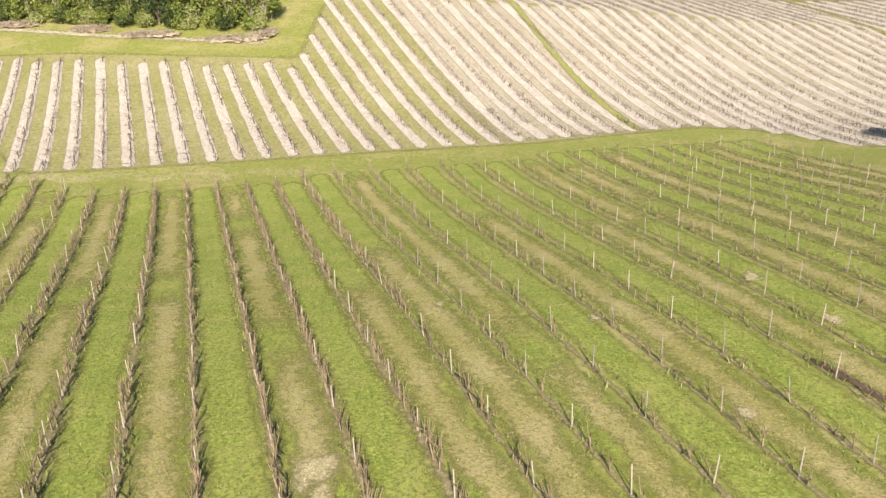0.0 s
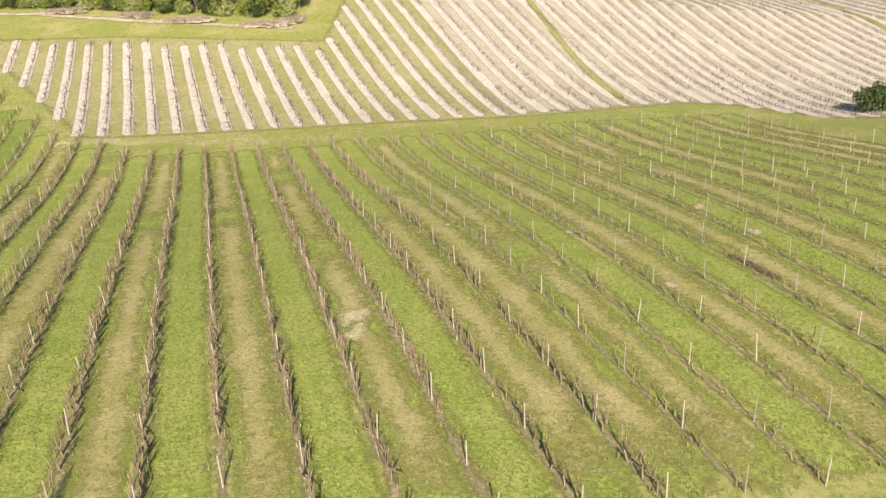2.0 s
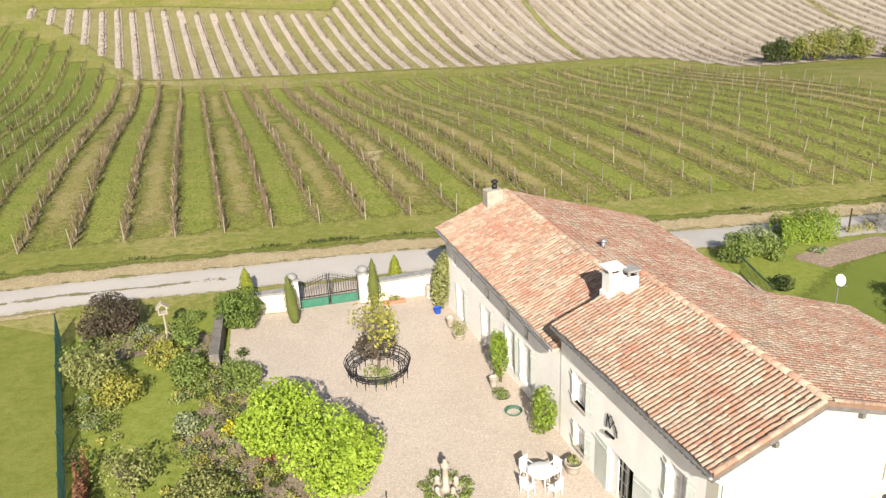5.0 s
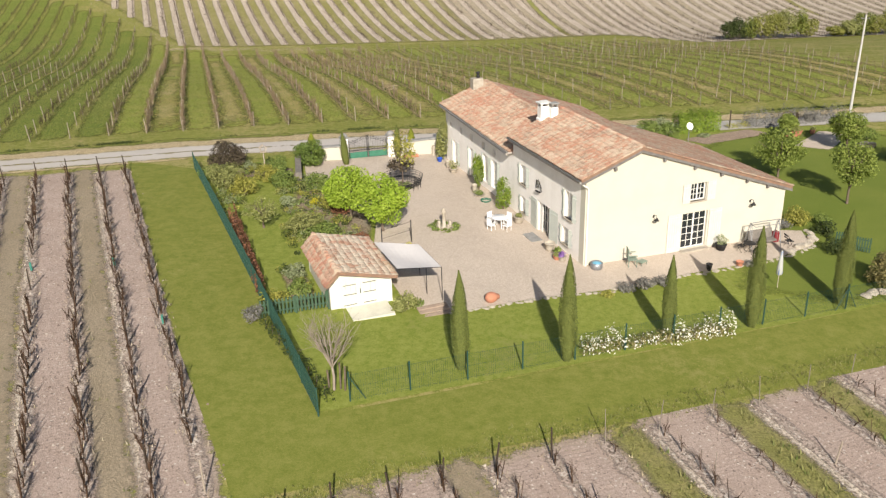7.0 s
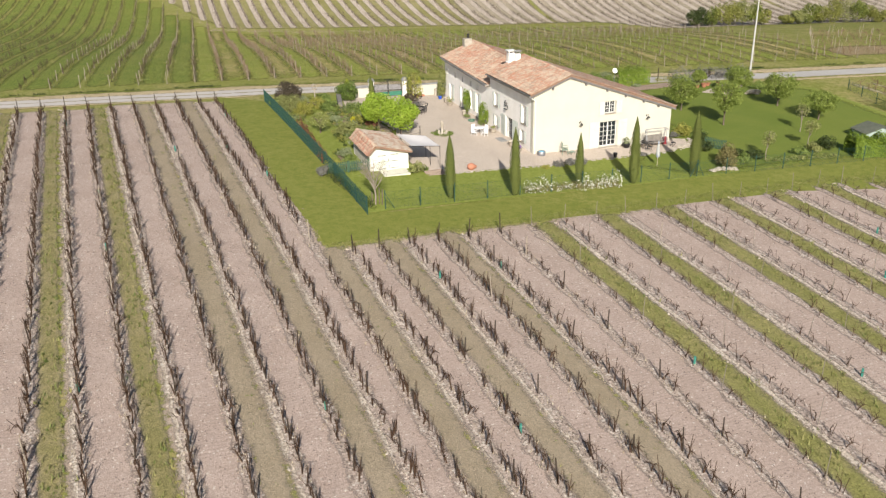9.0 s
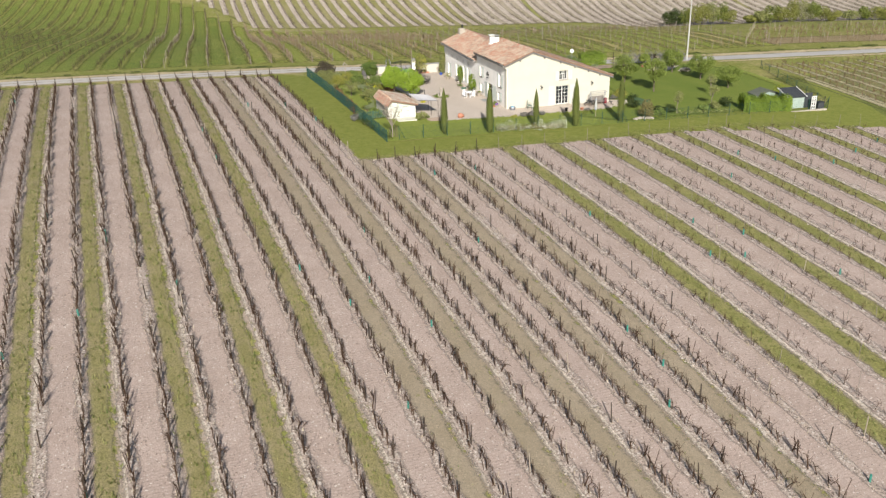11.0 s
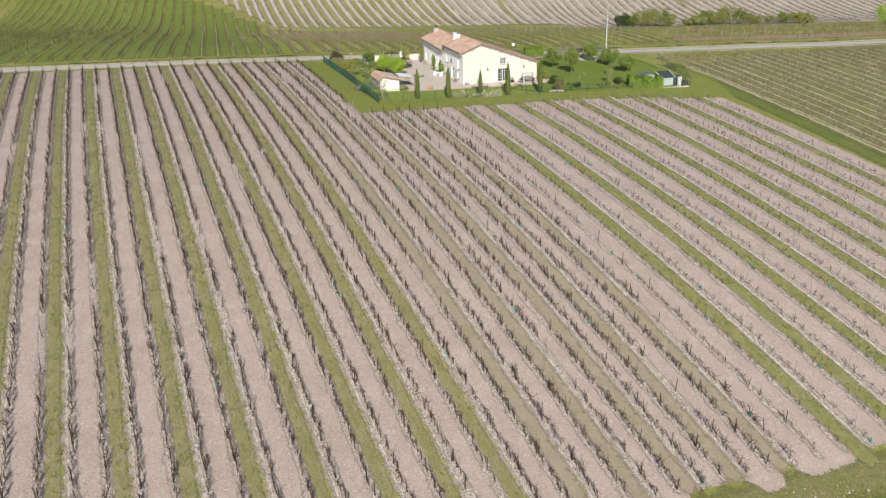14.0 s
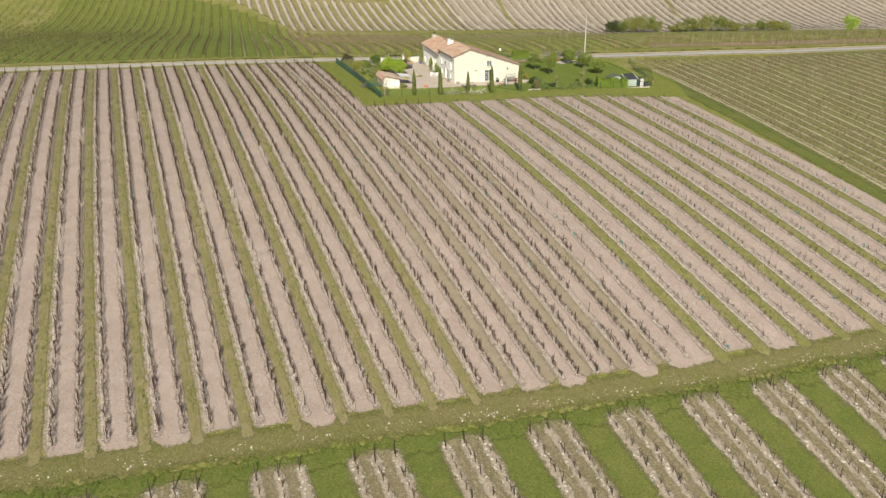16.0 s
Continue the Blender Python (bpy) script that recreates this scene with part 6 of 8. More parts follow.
stone_line([uv(12.4, -2.0), uv(14.6, -1.2), uv(15.4, 0.2)], "heap of pale stones at the terrace corner", 62, (0.35, 0.65), 0.42)
stone_line([(21.4, -18.7), (22.2, -18.4), (23.6, -18.0)], "white stones round a small flower bed", 63, (0.4, 0.7), 0.42)
stone_line([(31.9, 6.7), (32.6, 7.1), (33.0, 6.8)], "heap of white stones beside the tree", 65, (0.4, 0.8), 0.3, "stone_heap", 2)
stone_line([uv(-10.9, 18.2), uv(-9.7, 15.5), uv(-8.9, 12), uv(-8.5, 10)], "grey stones along the garden border", 64, (0.25, 0.45), 0.4)


# ---- courtyard wall, pillars and gate ----
def wall_run(a, b, h, th, mat, label, cop=True):
    (x0, y0), (x1, y1) = uv(*a), uv(*b)
    L, ang = math.hypot(x1 - x0, y1 - y0), math.atan2(y1 - y0, x1 - x0)
    z = land1((x0 + x1) / 2, (y0 + y1) / 2)
    t = thing("garden_wall", label, "wall", Matrix.Translation((x0, y0, z)) @ Matrix.Rotation(ang, 4, "Z"))
    part("body", boxes((0, L, -th / 2, th / 2, -0.6, h), bevel=0.015), mat, t)
    if cop:
        n = max(2, int(L / 0.9))
        for i in range(n):
            part("coping_stone", boxes((L * i / n + 0.006, L * (i + 1) / n - 0.006, -th / 2 - 0.07, th / 2 + 0.07, h, h + 0.1), bevel=0.015), M["coping"], t)
    return t


wall_run((-3.42, 22.45), (0.05, 22.15), 1.15, 0.35, M["wall"], "cream-rendered wall with grey coping beside the gate")
wall_run((-9.9, 23.4), (-7.35, 22.95), 1.0, 0.35, M["wall"], "short cream-rendered wall with grey coping")
wall_run((-11.5, 18.4), (-10.75, 22.2), 0.8, 0.42, M["old_stone"], "low brown-grey dry-stone garden wall", False)


def pillar(u, v):
    p = thing("gate_pillar", "white gate pillar with a round grey stone cap", "pillar", at_uv(u, v), "gate pillars")
    part("shaft", boxes((-0.25, 0.25, -0.25, 0.25, -0.4, 1.65), bevel=0.02), M["lifted_wall"], p)
    part("cap", boxes((-0.32, 0.32, -0.32, 0.32, 1.65, 1.75), bevel=0.02), M["coping"], p)
    part("dome", lathe([(0.27, 1.74), (0.29, 1.84), (0.2, 1.96), (0.05, 2.02)], 12), M["coping"], p)


pillar(-7.12, 22.9)
pillar(-3.66, 22.55)


def gate():
    g = thing("gate", "dark iron double gate with green lower panels, closed", "gate", at_uv(-6.85, 22.87, -5.8))
    W = 2.95
    for k in (0, 1):
        bm = bmesh.new()
        x0, x1 = k * W / 2 + 0.02, (k + 1) * W / 2 - 0.02
        box(bm, x0, x1, -0.02, 0.02, 0.06, 0.5)
        part("leaf_panel", bm, M["green_iron"], g, "solid green lower panel")
        bm = bmesh.new()
        box(bm, x0, x0 + 0.05, -0.025, 0.025, 0.06, 1.45 if k == 0 else 1.75)
        box(bm, x1 - 0.05, x1, -0.025, 0.025, 0.06, 1.75 if k == 0 else 1.45)
        box(bm, x0 + 0.05, x1 - 0.05, -0.02, 0.02, 0.62, 0.66)
        part("leaf_frame", bm, M["iron"], g)
        n = 11
        for i in range(n):
            x = x0 + 0.1 + (x1 - x0 - 0.2) * i / (n - 1)
            f = (x - x0) / (x1 - x0)
            f = f if k == 0 else 1 - f
            top = 1.35 + 0.38 * (3 * f * f - 2 * f ** 3)
            part("bar", rods([((x, 0, 0.5), (x, 0, top), 0.011), ((x, 0, top), (x, 0, top + 0.12), 0.02, 0.002)], 5), M["iron"], g)
        pts = [(x0 + (x1 - x0) * q, 0, 1.27 + 0.38 * (3 * (q if k == 0 else 1 - q) ** 2 - 2 * (q if k == 0 else 1 - q) ** 3), 0.016) for q in np.linspace(0, 1, 9)]
        V, F = tubes([pts, [(p[0], p[1], p[2] - 0.14, p[3]) for p in pts]], 5)
        part("scroll_rail", mesh_np("scroll_rail", V, F, M["iron"]), None, g)


gate()


# ---- fences ----
def mesh_fence(a, b, h, label, dens=0.055, step=2.5):
    """Rigid green wire panels between posts."""
    (x0, y0), (x1, y1) = a, b
    L = math.hypot(x1 - x0, y1 - y0)
    n = max(1, round(L / step))
    ang = math.atan2(y1 - y0, x1 - x0)
    z0 = land1(x0, y0)
    t = thing("wire_fence", label, "fence", Matrix.Translation((x0, y0, z0)) @ Matrix.Rotation(ang, 4, "Z"))
    for i in range(n + 1):
        q = L * i / n
        px, py = x0 + (x1 - x0) * i / n, y0 + (y1 - y0) * i / n
        z = land1(px, py) - z0
        part("post", boxes((q - 0.03, q + 0.03, -0.03, 0.03, z - 0.3, z + h + 0.08)), M["fence_green"], t)
        if i < n:
            za, zb = z, land1(x0 + (x1 - x0) * (i + 1) / n, y0 + (y1 - y0) * (i + 1) / n) - z0
            V, F, c = [], [], 0
            def bar(p, q2, r):
                nonlocal c
                p, q2 = np.array(p), np.array(q2)
                vert = abs(q2[2] - p[2]) > abs(q2[0] - p[0])
                o = [np.array(v) * r for v in ((((-1, -1, 0), (1, -1, 0), (1, 1, 0), (-1, 1, 0)) if vert else ((0, -1, -1), (0, 1, -1), (0, 1, 1), (0, -1, 1))))]
                V.extend([p + v for v in o] + [q2 + v for v in o])
                F.extend([(c, c + 1, c + 5, c + 4), (c + 1, c + 2, c + 6, c + 5), (c + 2, c + 3, c + 7, c + 6), (c + 3, c, c + 4, c + 7)])
                c += 8
            w = L / n
            m = int(w / dens)
            for k in range(1, m):
                f = k / m
                zz = za + (zb - za) * f
                bar((q + w * f, 0, zz + 0.05), (q + w * f, 0, zz + h), 0.006)
            for f in np.linspace(0.04, 1.0, 7):
                bar((q, 0.008, za + h * f), (q + w, 0.008, zb + h * f), 0.006)
            part("panel", mesh_np("panel", V, F, M["fence_green"]), None, t)
    return t


FENCE_NW, FENCE_SW, FENCE_S2, FENCE_SE = (-18.0, -0.7), (-4.55, -30.6), (20.2, -20.4), (45.2, -11.2)
mesh_fence(FENCE_NW, FENCE_SW, 1.25, "green wire mesh fence along the lawn", 0.075)


def strand_fence(a, b, h, label, step):
    """Slim posts with light wire netting between them."""
    (x0, y0), (x1, y1) = a, b
    L = math.hypot(x1 - x0, y1 - y0)
    n = round(L / step)
    z0 = land1(x0, y0)
    t = thing("strand_fence", label, "fence", Matrix.Translation((x0, y0, z0)))
    P = []
    for i in range(n + 1):
        px, py = x0 + (x1 - x0) * i / n, y0 + (y1 - y0) * i / n
        z = land1(px, py) - z0
        P.append((px - x0, py - y0, z))
        part("post", rods([((px - x0, py - y0, z - 0.3), (px - x0, py - y0, z + h), 0.038)], 6), M["fence_green"], t)
        if i in (0, n):
            dx, dy = (x1 - x0) / L * (0.7 if i == 0 else -0.7), (y1 - y0) / L * (0.7 if i == 0 else -0.7)
            part("brace", rods([((px - x0 + dx, py - y0 + dy, z - 0.1), (px - x0, py - y0, z + h * 0.85), 0.022)], 5), M["fence_green"], t)
    for f in (0.1, 0.5, 0.9):
        V, F = tubes([[(p[0], p[1], p[2] + h * f, 0.004) for p in P]], 3)
        part("wire", mesh_np("wire", V, F, M["fence_green"]), None, t)
    for p, q in zip(P, P[1:]):
        L2 = []
        for k in range(1, 26):
            c = [p[m] + (q[m] - p[m]) * k / 26 for m in range(3)]
            L2.append([(c[0], c[1], c[2] + 0.03, 0.0045), (c[0], c[1], c[2] + h * 0.92, 0.0045)])
        V, F = tubes(L2, 3)
        part("netting", mesh_np("netting", V, F, M["fence_green"]), None, t)


strand_fence((-3.44, -29.55), (19.95, -20.2), 1.4, "low green wire fence with slim posts on the lawn's edge", 2.52)
strand_fence((19.95, -20.2), FENCE_SE, 1.4, "low green wire fence with slim posts on the lawn's edge", 2.6)
strand_fence(FENCE_SE, (43.6, 9.5), 1.15, "low wire fence beside the grass lane", 3.0)


def railing():
    """Green iron railing beside the lane."""
    a, b = (15.3, 6.6), (15.75, 2.6)
    t = thing("railing", "dark green iron railing by the back garden", "railing", Matrix.Translation((a[0], a[1], land1(*a))) @ Matrix.Rotation(math.atan2(b[1] - a[1], b[0] - a[0]), 4, "Z"))
    L = math.hypot(b[0] - a[0], b[1] - a[1])
    for z in (0.15, 1.05):
        part("rail", boxes((0, L, -0.02, 0.02, z, z + 0.04)), M["fence_green"], t)
    for i in range(int(L / 0.13)):
        part("bar", rods([((i * 0.13 + 0.05, 0, 0.0), (i * 0.13 + 0.05, 0, 1.2), 0.011)], 5), M["fence_green"], t)


railing()


def pickets(a, b):
    (x0, y0), (x1, y1) = uv(*a), uv(*b)
    L = math.hypot(x1 - x0, y1 - y0)
    t = thing("picket_fence", "dark green wooden picket fence beside the shed", "fence", Matrix.Translation((x0, y0, land1(x0, y0))) @ Matrix.Rotation(math.atan2(y1 - y0, x1 - x0), 4, "Z"))
    n = int(L / 0.17)
    for i in range(n):
        x = i * L / n
        bm = prism([(x, 0.08), (x + 0.09, 0.08), (x + 0.09, 0.86), (x + 0.045, 0.93), (x, 0.86)], -0.012, 0.012)
        part("picket", bm, M["picket"], t)
    for z in (0.25, 0.65):
        part("rail", boxes((0, L, 0.012, 0.045, z, z + 0.07)), M["picket"], t)
    for x in (0.0, L / 2, L - 0.08):
        part("post", boxes((x, x + 0.08, 0.046, 0.12, -0.2, 0.9)), M["picket"], t)


pickets((-17.3, -0.35), (-14.05, -0.55))


# ---- garden shed, ramp and awning ----
def shed():
    m = at_uv(-12.35, -0.6)
    t = thing("shed", "small cream-rendered shed with double doors and a mossy tile roof", "shed", m)
    w0, w1, d = -1.65, 1.42, 4.7
    rx, rz, le, re = -1.25, 2.03, 1.62, 1.36
    out = [(w0, -0.4), (w0, le), (rx, rz), (w1, re), (w1, -0.4)]
    part("front_wall", prism(out, 0.0, 0.25), M["shed_render"], t)
    part("back_wall", prism(out, d - 0.25, d), M["lifted_wall"], t)
    part("side_wall", boxes((w0, w0 + 0.25, 0.251, d - 0.251, -0.4, le + 0.02)), M["wall"], t)
    part("side_wall", boxes((w1 - 0.25, w1, 0.251, d - 0.251, -0.4, re + 0.02)), M["wall"], t)
    for k in (0, 1):
        x0 = -1.12 + k * 0.98
        door = part("door", boxes(*[(x0 + i * 0.24, x0 + i * 0.24 + 0.233, -0.04, -0.005, 0.05, 1.62 - (0.17 if k else 0.0)) for i in range(4)]), M["door_paint"], t, "pale greenish-white boarded door leaf")
        for z in (0.2, 0.75, 1.25):
            part("strap_hinge", boxes((x0 + 0.1, x0 + 0.75, -0.055, -0.041, z, z + 0.045)), M["eave_wood"], door)
        if k == 0:
            part("latch", boxes((x0 + 0.93, x0 + 0.97, -0.06, -0.041, 0.75, 1.0)), M["iron"], door)
    sl_r, sl_l = (rz - re) / (w1 - rx), (rz - le) / (rx - w0)
    c, s = 1 / math.hypot(1, sl_r), sl_r / math.hypot(1, sl_r)
    roof_slope("roof_slope", t, (w1 + 0.25, -0.3, rz + 0.12 - sl_r * (w1 + 0.25 - rx)), (0, 1, 0), (-c, 0, s), d + 0.55, (w1 + 0.25 - rx) / c, (0, 9, 0, 20), 71, "mossy pink and brown clay tiles", "tile_moss")
    c, s = 1 / math.hypot(1, sl_l), sl_l / math.hypot(1, sl_l)
    roof_slope("roof_slope", t, (w0 - 0.25, d + 0.25, rz + 0.12 - sl_l * (rx - w0 + 0.25)), (0, -1, 0), (c, 0, s), d + 0.55, (rx - w0 + 0.25) / c, (0, 9, 0, 20), 72, "orange clay tiles", "tile_red")
    for i in range(13):
        o = new("ridge_tile", RIDGE_ME)
        o.parent = t
        o.matrix_basis = Matrix.Translation((rx, -0.3 + i * 0.4, rz + 0.13))
    solo("ramp", prism([(-1.0, -0.3), (1.05, -0.3), (1.05, 0.12), (-1.0, 0.12)], -1.45, -0.01), M["concrete"], "pale concrete ramp before the shed doors", "ramp", m @ Matrix.Translation((0.05, 0, -0.02)))


shed()


def awning():
    t = thing("awning", "pale grey canvas awning on thin metal posts beside the shed", "awning", at_uv(-11.0, -1.1))
    P = [(0.25, 0.0, 1.95), (2.4, -0.25, 1.75), (2.3, 2.8, 1.75), (0.15, 3.6, 1.95)]
    bm = bmesh.new()
    n = 8
    g = []
    for j in range(n + 1):
        for i in range(n + 1):
            a, b = i / n, j / n
            p = [(1 - a) * (1 - b) * P[0][k] + a * (1 - b) * P[1][k] + a * b * P[2][k] + (1 - a) * b * P[3][k] for k in range(3)]
            p[2] -= 0.16 * math.sin(math.pi * a) * math.sin(math.pi * b)
            g.append(bm.verts.new(p))
    for j in range(n):
        for i in range(n):
            f = bm.faces.new((g[j * 9 + i], g[j * 9 + i + 1], g[j * 9 + i + 10], g[j * 9 + i + 9]))
            f.smooth = False
    r = bmesh.ops.extrude_face_region(bm, geom=bm.faces[:])
    bmesh.ops.translate(bm, vec=(0, 0, 0.015), verts=[v for v in r["geom"] if isinstance(v, bmesh.types.BMVert)])
    bmesh.ops.recalc_face_normals(bm, faces=bm.faces)
    part("canvas", bm, M["canvas"], t)
    for p in (P[1], P[2], (1.9, 0.6, 1.7)):
        part("post", rods([((p[0], p[1], -0.1), (p[0], p[1], p[2]), 0.02)], 6), M["iron"], t)
    part("rail", rods([(P[0], P[1], 0.018), (P[1], P[2], 0.018), (P[2], P[3], 0.018)], 5), M["iron"], t)


awning()
_d = thing("deck_steps", "brown wooden deck steps down to the lawn", "steps", at_uv(-9.35, -2.2))
for _i in range(3):
    for _j in range(3):
        part("board", boxes((-0.75, 0.75, -0.5 + _i * 0.32 + _j * 0.1, -0.5 + _i * 0.32 + _j * 0.1 + 0.09, -0.1, 0.07 + _i * 0.05), bevel=0.008), M["deck"], _d)


def bower():
    """Post and wires for a climber by the awning."""
    t = thing("trellis", "thin dark iron posts and wires by the awning", "trellis", at_uv(-9.6, 5.4))
    for x in (0.0, 1.9):
        part("post", rods([((x, 0.3 * x, -0.1), (x, 0.3 * x, 1.35), 0.03)], 6), M["iron"], t)
    for z in (0.75, 1.25):
        part("wire", rods([((0, 0, z), (1.9, 0.57, z), 0.012)], 4), M["iron"], t)


bower()


# ---- courtyard furniture ----
def tree_bench():
    t = thing("tree_bench", "round black iron bench about a young tree", "bench", at_uv(-5.15, 15.35))
    for k in range(18):
        a = 2 * math.pi * k / 18 + 0.5
        L = [[(0.95 * math.cos(a), 0.95 * math.sin(a), 0.42, 0.018), (1.25 * math.cos(a), 1.25 * math.sin(a), 0.42, 0.018)], [(1.25 * math.cos(a), 1.25 * math.sin(a), 0.0, 0.016), (1.27 * math.cos(a), 1.27 * math.sin(a), 0.45, 0.016), (1.4 * math.cos(a), 1.4 * math.sin(a), 0.85, 0.014)],
             [(0.95 * math.cos(a), 0.95 * math.sin(a), 0.0, 0.016), (0.95 * math.cos(a), 0.95 * math.sin(a), 0.42, 0.016)]]
        V, F = tubes(L, 5)
        part("rib", mesh_np("rib", V, F, M["iron"]), None, t)
    for r, z in ((0.95, 0.43), (1.05, 0.44), (1.15, 0.44), (1.25, 0.44), (1.31, 0.6), (1.36, 0.72), (1.4, 0.85)):
        V, F = tubes([[(r * math.cos(a), r * math.sin(a), z, 0.018) for a in np.linspace(0.5, 0.5 + 2 * math.pi, 30)]], 5)
        part("rail", mesh_np("rail", V, F, M["iron"]), None, t)
    bush(at_uv(-5.15, 15.35), 0.9, 0.35, M["l_mid"], "low green plants within the round bench", 81, 0.1, 700, "plants", "bed_plants")


tree_bench()
_t = tree(at_uv(-5.15, 15.35), 1.5, 1.2, 2.5, M["l_yellowgreen"], "young courtyard tree with sparse yellow-green leaves", 82, 0.16, 760, 0.05, 0.45, "trunk", 0.5)
_r = np.random.default_rng(182)
part("lower_crown", crown_mesh("lower_crown", _r, lumpy(_r, 1.4, 1.4, 0.28, 1.6, 10, 0.4), 470, 0.17, M["l_purple"], 0.6, 0.5), None, _t, "dark purple lower leaves")


def fountain():
    t = thing("stone_column", "pale stone column with figures in a round flower bed", "ornament", at_uv(-5.14, 7.5))
    part("column", lathe([(0.2, 0), (0.2, 0.12), (0.12, 0.18), (0.1, 0.9), (0.14, 0.98), (0.16, 1.02), (0.16, 1.12), (0.08, 1.18), (0.07, 1.3)], 12), M["stone"], t)
    for a in (0.2, 2.0, 3.6, 5.0):
        b = lathe([(0.12, 0), (0.14, 0.1), (0.09, 0.25), (0.11, 0.32), (0.03, 0.4)], 10)
        bmesh.ops.transform(b, matrix=Matrix.Translation((0.42 * math.cos(a), 0.42 * math.sin(a), 0)), verts=b.verts)
        part("small_urn", b, M["stone"], t)
    for k in range(7):
        a = 2 * math.pi * k / 7
        x, y = uv(-5.14 + 0.72 * math.cos(a), 7.5 + 0.72 * math.sin(a))
        bush(at_xy(x, y), 0.34, 0.28, M["l_mid"], "low round green plant about the stone column", 83 + k, 0.09, 190, "plant", "bed_plant", 1.0, "plants round the column")


fountain()


def plastic_chair(m, mat, label, group=""):
    t = thing("garden_chair", label, "chair", m, group)
    part("seat", boxes((-0.22, 0.22, -0.22, 0.22, 0.4, 0.44), bevel=0.015), mat, t)
    bm = boxes(*[(-0.22 + i * 0.09, -0.22 + i * 0.09 + 0.07, 0.2, 0.23, 0.46, 0.86) for i in range(5)])
    box(bm, -0.23, 0.23, 0.195, 0.235, 0.86, 0.92)
    part("backrest", bm, mat, t)
    for x in (-0.2, 0.2):
        for y in (-0.19, 0.19):
            part("leg", rods([((x, y, 0), (x * 0.92, y * 0.92, 0.4), 0.02)], 6), mat, t)
        part("arm", boxes((x * 1.15 - 0.025, x * 1.15 + 0.025, -0.2, 0.2, 0.62, 0.65)), mat, t)
    return t


def table_set():
    t = thing("garden_table", "white round garden table on the gravel", "table", at_uv(-2.0, 6.5))
    part("tabletop", lathe([(0.46, 0.68), (0.48, 0.70), (0.46, 0.72)], 20), M["white_plastic"], t)
    for a in range(4):
        part("leg", rods([((0.35 * math.cos(a * 1.57), 0.35 * math.sin(a * 1.57), 0), (0.28 * math.cos(a * 1.57), 0.28 * math.sin(a * 1.57), 0.7), 0.022)], 6), M["white_plastic"], t)
    for a in (20, 110, 200, 290):
        r = radians(a)
        plastic_chair(at_uv(-2.0 + 0.66 * math.cos(r), 6.5 + 0.66 * math.sin(r), a - 90) @ Matrix.Scale(0.88, 4), M["white_plastic"], "white garden chair at the round table", "chairs round the table")


table_set()
plastic_chair(at_uv(2.55, -0.8, 70) @ Matrix.Scale(1.2, 4), M["green_plastic"], "faded green garden armchair against the cream gable")
_o = solo("footstool", boxes((-0.25, 0.25, -0.2, 0.2, 0.26, 0.3), (-0.22, -0.19, -0.17, -0.14, 0, 0.26), (0.19, 0.22, -0.17, -0.14, 0, 0.26), (-0.22, -0.19, 0.14, 0.17, 0, 0.26), (0.19, 0.22, 0.14, 0.17, 0, 0.26), bevel=0.005), M["green_plastic"], "faded green garden footstool", "stool", at_uv(3.15, -0.85, 20))


def pot(m, r, h, mat, label, plant=None, seed=0, ph=0.4, pr=None, category="plant pot"):
    t = thing("plant_pot", label, category, m)
    part("pot", lathe([(r * 0.65, 0), (r * 0.85, h * 0.5), (r, h * 0.88), (r * 1.08, h * 0.9), (r * 1.08, h), (r * 0.92, h), (r * 0.9, h * 0.85)], 14), mat, t)
    if plant is not None:
        rng = np.random.default_rng(seed)
        part("plant", crown_mesh("plant", rng, lumpy(rng, pr or r * 1.3, pr or r * 1.3, ph * 0.5, h + ph * 0.45, 5, 0.5), 260, 0.09, plant), None, t)
    return t


pot(at_uv(-0.75, 19.9), 0.2, 0.36, M["blue_glaze"], "blue glazed pot by the front wall")
pot(at_uv(-0.75, 17.1), 0.3, 0.4, M["stone"], "stone pot with a leafy plant by the front wall", M["l_olive"], 3, 0.7, 0.45)
pot(at_uv(-0.7, 18.3), 0.2, 0.6, M["stone"], "tall pale stone urn by the front wall")
pot(at_uv(-1.0, 12.7), 0.18, 0.62, M["stone"], "white stone pedestal before the climbing bush")
pot(at_uv(-1.0, 11.9), 0.35, 0.2, M["stone"], "low bowl of green plants by the wall", M["l_mid"], 5, 0.25, 0.4)
pot(at_uv(-0.6, 6.75), 0.32, 0.5, M["stone"], "weathered stone pot by the front wall", M["l_olive"], 6, 0.15, 0.25)
pot(at_uv(-0.75, 2.45), 0.3, 0.55, M["stone"], "weathered barrel pot by the door", None)
pot(at_uv(-0.7, 1.55), 0.25, 0.4, M["stone"], "pale trough pot with green plants", M["l_mid"], 7, 0.3, 0.3)
pot(at_uv(-0.75, 0.95), 0.22, 0.35, M["stone"], "pale pot with purple flowers", M["purple"], 8, 0.28, 0.26)
pot(at_uv(-0.95, 1.2), 0.2, 0.3, M["terracotta"], "small clay pot by the house corner", M["l_olive"], 9, 0.15, 0.18)
pot(at_uv(8.55, -0.55), 0.32, 0.45, M["iron"], "black pot with a pale-leaved plant by the french door", M["l_silver"], 10, 0.55, 0.4)
pot(at_uv(6.27, -2.55), 0.17, 0.42, M["iron"], "small dark pot on the terrace edge")
pot(at_uv(8.2, -2.65), 0.2, 0.34, M["terracotta"], "clay pot on the terrace edge")
bush(at_uv(8.75, -2.75), 0.5, 0.3, M["l_lavender"], "greyish low flowers on the terrace edge", 91, 0.08, 420, "flowers", "flowers")
